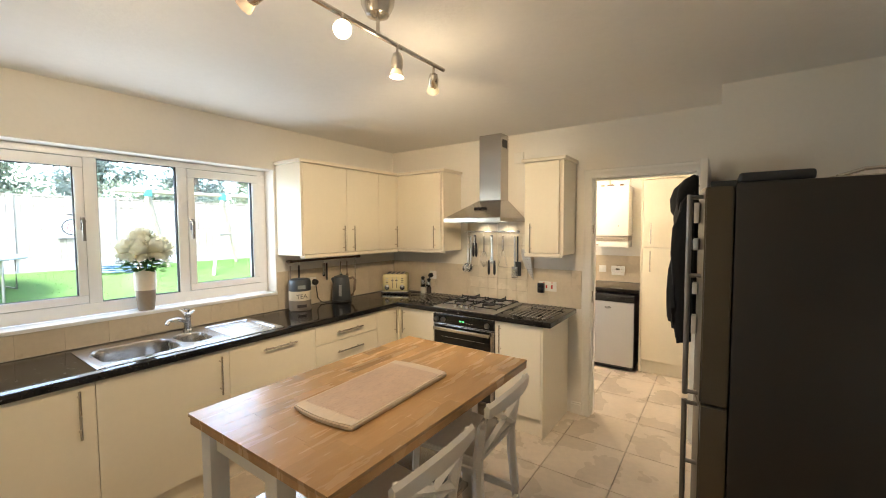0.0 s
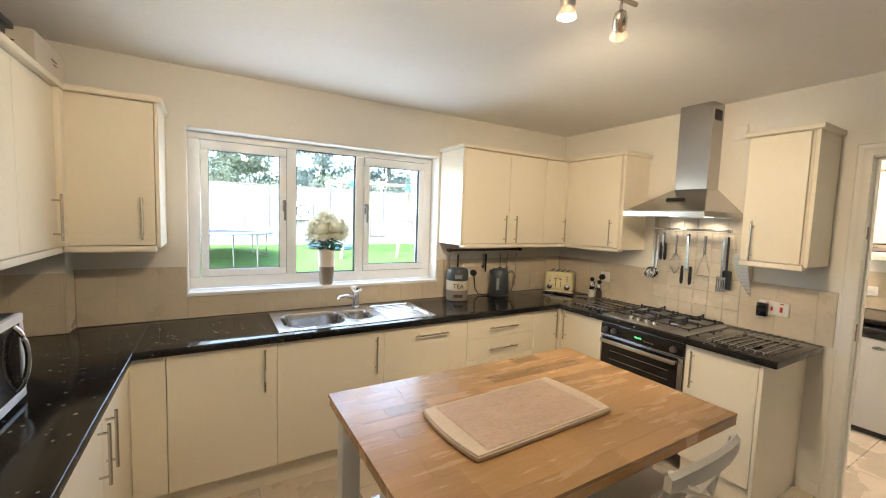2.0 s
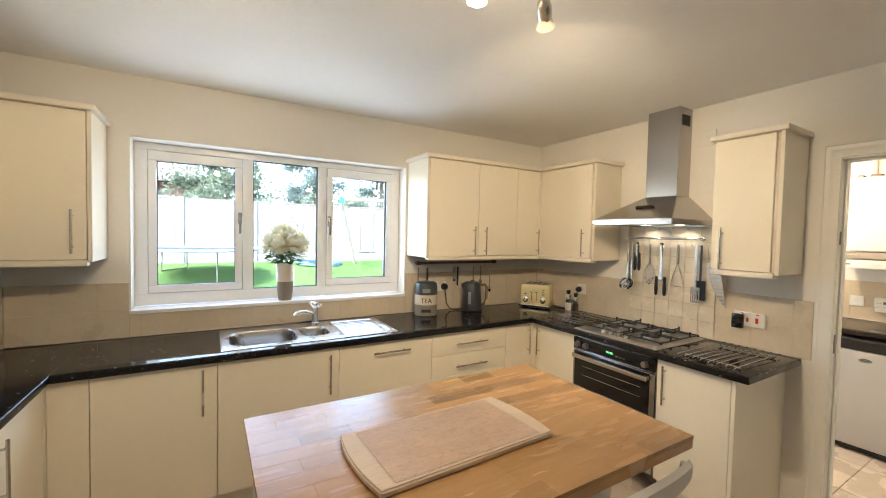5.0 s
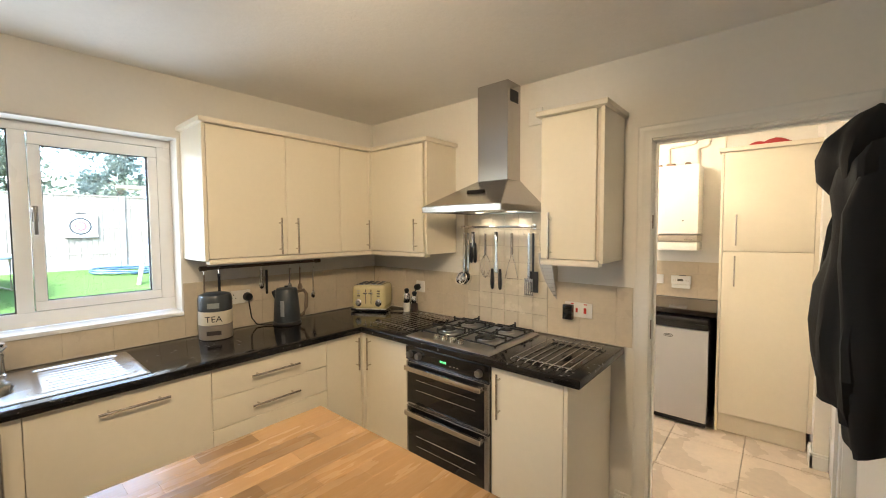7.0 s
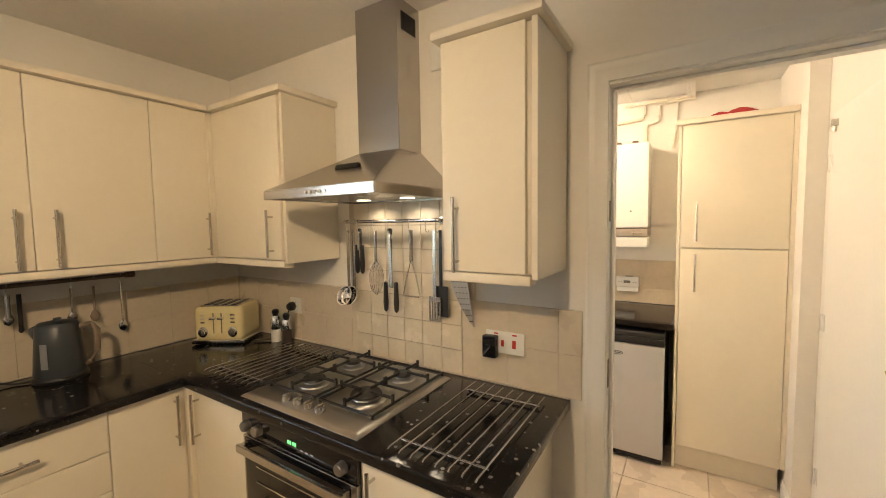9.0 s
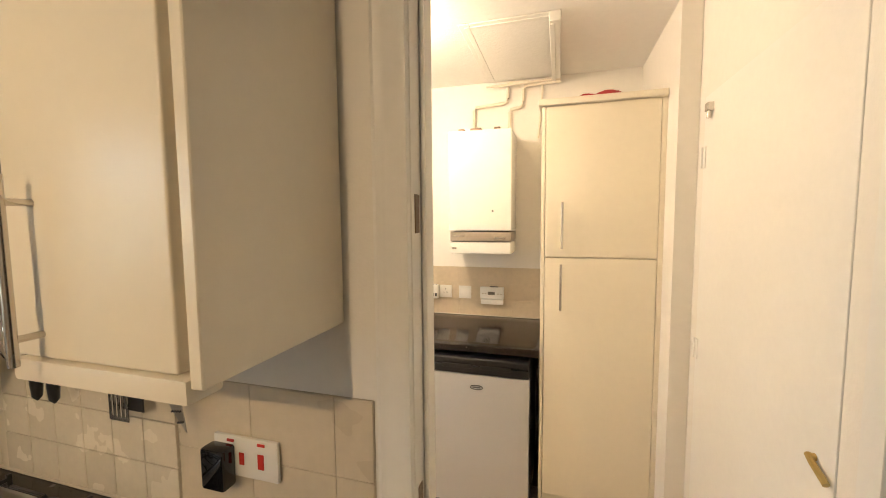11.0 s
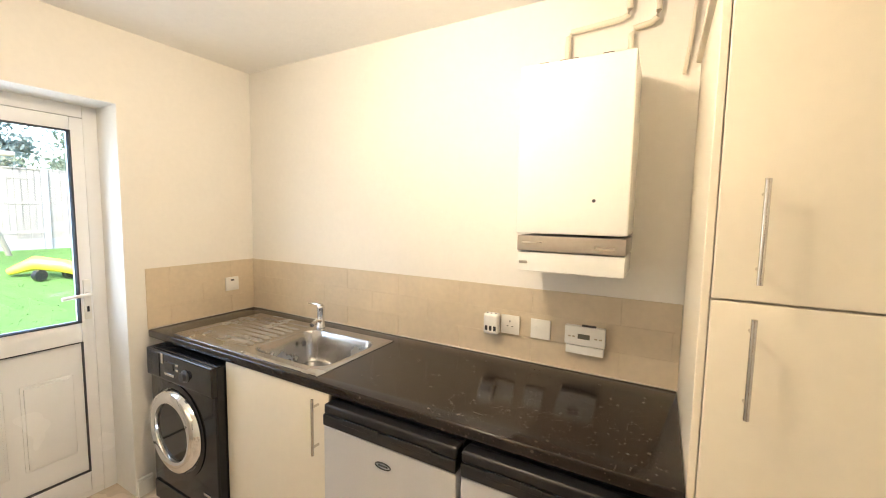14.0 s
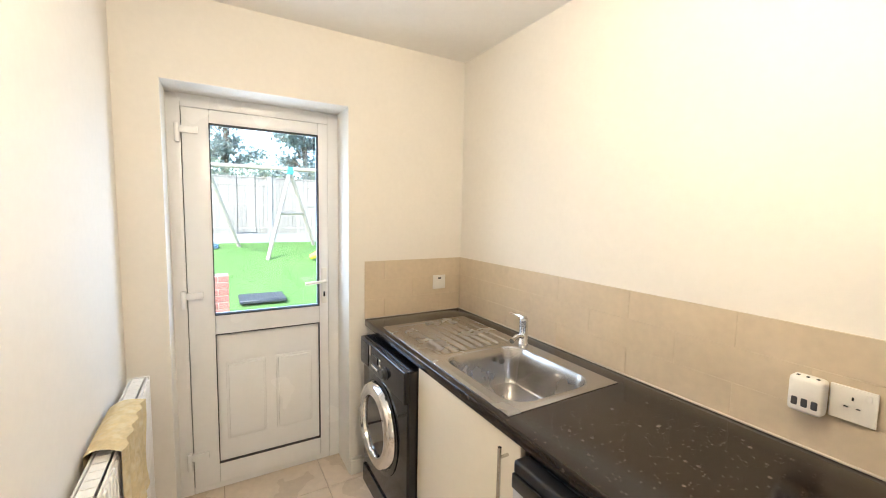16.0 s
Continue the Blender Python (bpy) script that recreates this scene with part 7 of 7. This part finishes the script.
# archery target on the fence
TG = thing("target_board", (-9.95, -0.69, 1.40), "white square target board with rings on the fence", "target")
part("panel", boxed((-9.965, -1.00, 1.40), (-9.93, -0.39, 1.95), 0.006), CARD, TG)
for r0, h0, m in ((0.205, 0.016, DARK_BOX), (0.165, 0.020, CARD), (0.115, 0.024, surface("faded_red_ring", (0.55, 0.10, 0.10), 0.7)), (0.070, 0.028, CARD)):
    bm = bmesh.new()
    lathe(bm, [(r0, 0.0), (r0, h0), (0.002, h0)], (-9.942, -0.70, 1.665), 28, "x")
    part("ring", bm, m, TG)
# shade below the board, built as a dark strip
part("shadow_edge", boxed((-9.967, -1.01, 1.385), (-9.925, -0.38, 1.402)), DARK_BOX, TG, "dark strip painted as shade under the board")
bm = bmesh.new()
box(bm, (-9.93, -0.78, 1.955), (-9.90, -0.60, 1.985), 0.004)
part("top_clip", bm, BLACK_PLASTIC, TG)

# swing frame
SWX = -8.6
SW = thing("swing_frame", (SWX, 1.3, lawn_z(SWX)), "pine garden swing frame with teal brackets", "swing")
bm = bmesh.new()
rod(bm, (SWX, -0.25, 2.53), (SWX, 2.95, 2.56), 0.05, n=14)
part("beam", bm, ROUND_POLE, SW)
for y, feet in ((0.45, ((-7.9, -0.05), (-9.3, 1.10))), (2.25, ((-7.9, 1.62), (-9.3, 2.95)))):
    for fx, fy in feet:
        bm = bmesh.new()
        rod(bm, (fx, fy, lawn_z(fx) - 0.01), (SWX, y, 2.50), 0.045, n=12)
        part("leg", bm, ROUND_POLE, SW)
    part("bracket", boxed((SWX - 0.09, y - 0.07, 2.42), (SWX + 0.09, y + 0.07, 2.60), 0.01), TEAL, SW, "teal steel bracket")
bm = bmesh.new()
rod(bm, (-8.24, 1.93, 1.45), (-8.97, 2.61, 1.45), 0.035, n=10)
part("brace", bm, ROUND_POLE, SW)
bm = bmesh.new()
for y in (1.05, 1.45):
    rod(bm, (SWX, y, 2.50), (SWX, y, 0.98), 0.007, n=6)
part("rope", bm, BLACK_PLASTIC, SW)
part("seat", boxed((SWX - 0.09, 1.02, 0.955), (SWX + 0.09, 1.48, 0.98), 0.008), DARK_BOX, SW)

# trampoline
TC = Vector((-7.9, -3.05, 0))
TR = thing("trampoline", (TC.x, TC.y, lawn_z(TC.x)), "round garden trampoline with a blue-grey rim pad", "trampoline")
zt = lawn_z(TC.x) + 0.72
bm = bmesh.new()
lathe(bm, [(0.002, 0.0), (0.98, -0.01), (1.0, 0.0), (0.98, 0.006), (0.002, 0.012)], (TC.x, TC.y, zt), 40)
part("mat", bm, DARK_BOX, TR)
bm = bmesh.new()
lathe(bm, [(0.99, 0.0), (1.0, 0.03), (1.24, 0.03), (1.26, 0.0), (1.24, -0.02), (1.0, -0.02)], (TC.x, TC.y, zt), 40)
part("rim_pad", bm, surface("blue_grey_vinyl", (0.20, 0.23, 0.27), 0.5), TR)
for k in range(4):
    a = radians(30 + 90 * k)
    bm = bmesh.new()
    pa = [(TC.x + 1.18 * math.cos(a + s * 0.25), TC.y + 1.18 * math.sin(a + s * 0.25)) for s in (-1, 1)]
    tube(bm, [(*pa[0], zt), (*pa[0], lawn_z(pa[0][0]) + 0.03), (*pa[1], lawn_z(pa[1][0]) + 0.03), (*pa[1], zt)], 0.022, 8)
    part("leg", bm, DULL_METAL, TR)

# toys, hose, planter, mat
TOY = thing("ride_on_toy", (-7.4, 3.0, lawn_z(-7.4)), "yellow plastic ride-on toy lying on the lawn", "toy")
bm = bmesh.new()
tube(bm, [(-7.7, 2.55, lawn_z(-7.7) + 0.08), (-7.5, 2.85, lawn_z(-7.4) + 0.28), (-7.2, 3.15, lawn_z(-7.2) + 0.25), (-7.0, 3.5, lawn_z(-7) + 0.08)], [0.06, 0.13, 0.12, 0.05], 10)
part("toy_body", bm, YELLOW, TOY)
for y in (2.8, 3.2):
    bm = bmesh.new()
    rod(bm, (-7.28, y, lawn_z(-7.2) + 0.12), (-7.20, y + 0.03, lawn_z(-7.2) + 0.12), 0.10, n=18)
    part("wheel", bm, BLACK_PLASTIC, TOY)
bm = bmesh.new()
pts = []
for k in range(60):
    a = k * 0.42
    r = 0.42 + 0.10 * math.sin(k * 0.7)
    x = -9.2 + 0.8 * r * math.cos(a)
    pts.append((x, 0.0 + 1.3 * r * math.sin(a), lawn_z(x) + 0.03 + 0.0012 * k))
tube(bm, pts, 0.02, 6)
whole("garden_hose", bm, surface("blue_hose", (0.06, 0.12, 0.20), 0.4), "coiled blue garden hose lying by the fence", "hose")
PL = thing("brick_pillar", (-3.0, 0.60, -0.09), "short red brick pillar on the patio", "pillar")
brick_me = finish("brick", boxed((-0.105, -0.05, 0), (0.105, 0.05, 0.064), 0.004), FLESH_PINK, Vector((0, 0, 0)), False)
part("core", boxed((-3.095, 0.505, -0.088), (-2.905, 0.695, 0.79)), GROUT, PL)
for j in range(12):
    for k in (-1, 1):
        o = piece("brick", brick_me, PL, (-3.0 if j % 2 else -3.0 + 0.055 * k, 0.60 + 0.055 * k if j % 2 else 0.60, -0.088 + 0.074 * j))
        if not j % 2:
            o.rotation_euler = (0, 0, radians(90))
bm = bmesh.new()
MZ = lawn_z(-5.4) + 0.01
box(bm, (-5.7, 0.90, MZ), (-5.1, 1.62, MZ + 0.06), 0.012)
for k in range(12):
    box(bm, (-5.68, 0.93 + 0.055 * k, MZ + 0.059), (-5.12, 0.955 + 0.055 * k, MZ + 0.068), 0.002)
whole("door_mat", bm, DARK_BOX, "dark ribbed rubber mat lying on the lawn", "mat")


def tree(place, height, spread, leaves, seed, material, label, base=0.25, slim=False):
    """A tapered trunk with limbs, and clumps of small leaves round the limbs' ends."""
    rg = np.random.RandomState(seed)
    x, y, z = place
    ob = thing("tree", place, label, "tree", "trees behind the fence")
    bm = bmesh.new()
    n = 7
    trunk = [(x + 0.12 * math.sin(k * 1.3 + seed), y + 0.12 * math.cos(k * 1.1 + seed), z + height * 0.92 * k / (n - 1)) for k in range(n)]
    tube(bm, trunk, [0.035 * height * (1 - 0.85 * k / (n - 1)) * 0.7 for k in range(n)], 8)
    tips = []
    for k in range(16):
        t = base + (0.95 - base) * (k + 0.5) / 16
        p = Vector(trunk[0]).lerp(Vector(trunk[-1]), t)
        a = k * 2.4 + seed
        reach = spread * (1 - t * (0.8 if slim else 0.35)) * rg.uniform(0.7, 1.1)
        q = p + Vector((math.cos(a) * reach, math.sin(a) * reach, reach * rg.uniform(0.1, 0.7)))
        mid = p.lerp(q, 0.5) + Vector((0, 0, 0.08 * reach))
        tube(bm, [p, mid, q], [0.012 * height * (1 - t) + 0.012, 0.02, 0.008], 6)
        tips += [q, mid, p.lerp(q, 0.75)]
    part("trunk", bm, BARK, ob)
    tips = np.array([list(v) for v in tips] + [list(trunk[-1])])
    idx = rg.randint(0, len(tips), leaves)
    c = tips[idx] + rg.normal(0, 1, (leaves, 3)) * np.array([0.17, 0.17, 0.13]) * spread * rg.uniform(0.4, 1.2, (leaves, 1))
    d1, d2 = rg.normal(0, 1, (leaves, 3)), rg.normal(0, 1, (leaves, 3))
    d1 /= np.linalg.norm(d1, axis=1, keepdims=True)
    d2 -= (d1 * d2).sum(1, keepdims=True) * d1
    d2 /= np.linalg.norm(d2, axis=1, keepdims=True)
    leaf_size = rg.uniform(0.03, 0.075, (leaves, 1))
    quad = np.stack([c - d1 * leaf_size * 1.5, c + d2 * leaf_size * 0.6, c + d1 * leaf_size * 1.5, c - d2 * leaf_size * 0.6], 1).reshape(-1, 3)
    me = bpy.data.meshes.new("crown")
    me.from_pydata((quad - np.array(place)).tolist(), [], np.arange(leaves * 4).reshape(-1, 4).tolist())
    me.materials.append(material)
    o = new("crown", me)
    o.parent = ob


tree((-13.0, -7.1, 0.6), 5.2, 1.9, 11000, 1, FOLIAGE, "leafy green garden tree behind the fence")
tree((-13.5, -2.4, 0.6), 4.2, 1.8, 11000, 2, FOLIAGE, "leafy green shrub-like tree behind the fence", 0.15)
tree((-14.5, 0.9, 0.6), 7.5, 1.6, 11000, 3, FOLIAGE_BLUE, "tall blue-green tree behind the fence", 0.2, True)
tree((-13.2, 3.4, 0.6), 6.5, 1.7, 11000, 4, FOLIAGE_BLUE, "tall blue-green tree behind the fence", 0.15, True)
tree((-13.0, 6.4, 0.6), 5.5, 2.0, 11000, 5, FOLIAGE, "broad green tree behind the corner of the fence", 0.2)
tree((-14.0, -8.5, 0.6), 5.5, 2.2, 12000, 6, FOLIAGE, "broad green tree behind the fence")
tree((-9.2, 6.6, 0.6), 4.8, 1.6, 12000, 7, FOLIAGE, "green tree behind the side fence", 0.2)
# low hedge behind the fence
rs = np.random.RandomState(9)
nb = 16000
c = np.stack([rs.normal(-11.6, 0.35, nb), rs.uniform(-10, 7, nb), rs.uniform(0.7, 2.75, nb)], 1)
c[:, 2] += 0.22 * np.sin(c[:, 1] * 1.7) + 0.15 * np.sin(c[:, 1] * 4.1)
d1, d2 = rs.normal(0, 1, (nb, 3)), rs.normal(0, 1, (nb, 3))
s = rs.uniform(0.025, 0.06, (nb, 1))
quad = np.stack([c - d1 * s, c + d2 * s * 0.5, c + d1 * s, c - d2 * s * 0.5], 1).reshape(-1, 3)
me = bpy.data.meshes.new("hedge")
me.from_pydata(quad.tolist(), [], np.arange(nb * 4).reshape(-1, 4).tolist())
me.materials.append(FOLIAGE)
tagged(new("hedge", me), "dense green hedge growing behind the fence", "hedge", "", "stuff")

# neighbouring house beyond the fence
NB = thing("neighbour_house", (-20, -9.5, 0.6), "neighbouring red brick house with a tiled roof", "house")
part("wall", boxed((-24, -13.0, 0.4), (-18, -6.6, 3.6)), FLESH_PINK, NB)
bm = bmesh.new()
v = [bm.verts.new(p) for p in ((-24.4, -13.3, 3.6), (-17.6, -13.3, 3.6), (-17.6, -6.3, 3.6), (-24.4, -6.3, 3.6), (-21, -13.3, 5.6), (-21, -6.3, 5.6))]
for f in ((0, 1, 4), (1, 2, 5, 4), (2, 3, 5), (3, 0, 4, 5), (0, 3, 2, 1)):
    bm.faces.new([v[k] for k in f])
part("roof", bm, ROOF, NB)
w = part("window", boxed((-18.02, -8.6, 1.9), (-17.95, -7.4, 3.0), 0.01), UPVC, NB)
part("pane", boxed((-17.955, -8.5, 2.0), (-17.945, -7.5, 2.9)), BLACK_GLASS, w)

NB.location.y += 2.9

# ---- wall and floor tiles ----
SPL = thing("splashback", (0.004, -1.7, 0.911), "beige tiled splashback along the kitchen worktop", "", "", "structure")
bm = bmesh.new()
box(bm, (0.0005, -4.088, 0.9105), (0.003, -3.257, 1.235))
box(bm, (0.0005, -3.257, 0.9105), (0.003, -1.466, 1.044))
box(bm, (0.0005, -1.466, 0.9105), (0.003, -0.0005, 1.235))
box(bm, (0.003, -0.003, 0.9105), (2.125, -0.0005, 1.235))
box(bm, (1.0, -0.003, 1.235), (1.70, -0.0005, 1.655))
box(bm, (0.161, -4.0895, 0.9105), (1.888, -4.087, 1.235))
part("grout", bm, GROUT, SPL, "", False)
tiles(SPL, "+x", 0.003, -3.776, -3.258, 0.911, 1.235, 0.20, 0.162, TILE, joint=0.0010, thick=0.0035)
tiles(SPL, "+x", 0.003, -3.257, -1.466, 0.911, 1.044, 0.20, 0.133, TILE, joint=0.0010, thick=0.0035)
tiles(SPL, "+x", 0.003, -1.465, -0.012, 0.911, 1.235, 0.20, 0.162, TILE, joint=0.0010, thick=0.0035)
tiles(SPL, "-y", -0.003, 0.012, 1.035, 0.911, 1.235, 0.20, 0.162, TILE, joint=0.0010, thick=0.0035)
tiles(SPL, "-y", -0.003, 1.036, 1.640, 0.911, 1.652, 0.1006, 0.1058, TILE_CREAM, start=1.036)
tiles(SPL, "-y", -0.003, 1.641, 2.124, 0.911, 1.235, 0.20, 0.162, TILE, start=1.641, joint=0.0010, thick=0.0035)
tiles(SPL, "+x", 0.131, -4.085, -3.785, 0.911, 1.235, 0.20, 0.162, TILE, joint=0.0010, thick=0.0035)
tiles(SPL, "+y", -3.784, 0.010, 0.136, 0.911, 1.235, 0.20, 0.162, TILE, joint=0.0010, thick=0.0035)
tiles(SPL, "+y", -4.087, 0.138, 1.886, 0.911, 1.235, 0.20, 0.162, TILE, joint=0.0010, thick=0.0035)
SPU = thing("splashback", (1.1, 1.96, 0.911), "sand coloured tiled splashback along the utility worktop", "", "", "structure")
bm = bmesh.new()
box(bm, (-0.1295, 1.961, 0.9105), (2.366, 1.9645, 1.242))
box(bm, (-0.1295, 1.322, 0.9105), (-0.127, 1.961, 1.242))
part("grout", bm, TILE_UTILITY, SPU, "", False)
tiles(SPU, "-y", 1.961, -0.120, 2.366, 0.911, 1.242, 0.36, 0.1103, TILE_UTILITY, stagger=True, joint=0.0008, thick=0.0030)
tiles(SPU, "+x", -0.127, 1.322, 1.954, 0.911, 1.242, 0.36, 0.1103, TILE_UTILITY, stagger=True, joint=0.0008, thick=0.0030)

FT = {}
PX, PYT = 0.44, 0.50
i0 = math.floor((-0.43 - 2.56) / PX)
for i in range(i0, 4):
    for j in range(-10, 5):
        xa, xb = 2.56 + i * PX, 2.56 + (i + 1) * PX
        ya, yb = 0.10 + j * PYT, 0.10 + (j + 1) * PYT
        xa, xb = max(xa, -0.43), min(xb, 3.80)
        ya, yb = max(ya, -4.09), min(yb, 1.965)
        if xb - xa < 0.02 or yb - ya < 0.02:
            continue
        key = (round(xb - xa, 3), round(yb - ya, 3))
        if key not in FT:
            FT[key] = finish("floor_tile", boxed((-key[0] / 2 + 0.002, -key[1] / 2 + 0.002, 0), (key[0] / 2 - 0.002, key[1] / 2 - 0.002, 0.009), 0.0015), FLOOR_TILE, Vector((0, 0, 0)), False)
        piece("floor_tile", FT[key], FLOOR, ((xa + xb) / 2, (ya + yb) / 2, -0.009))
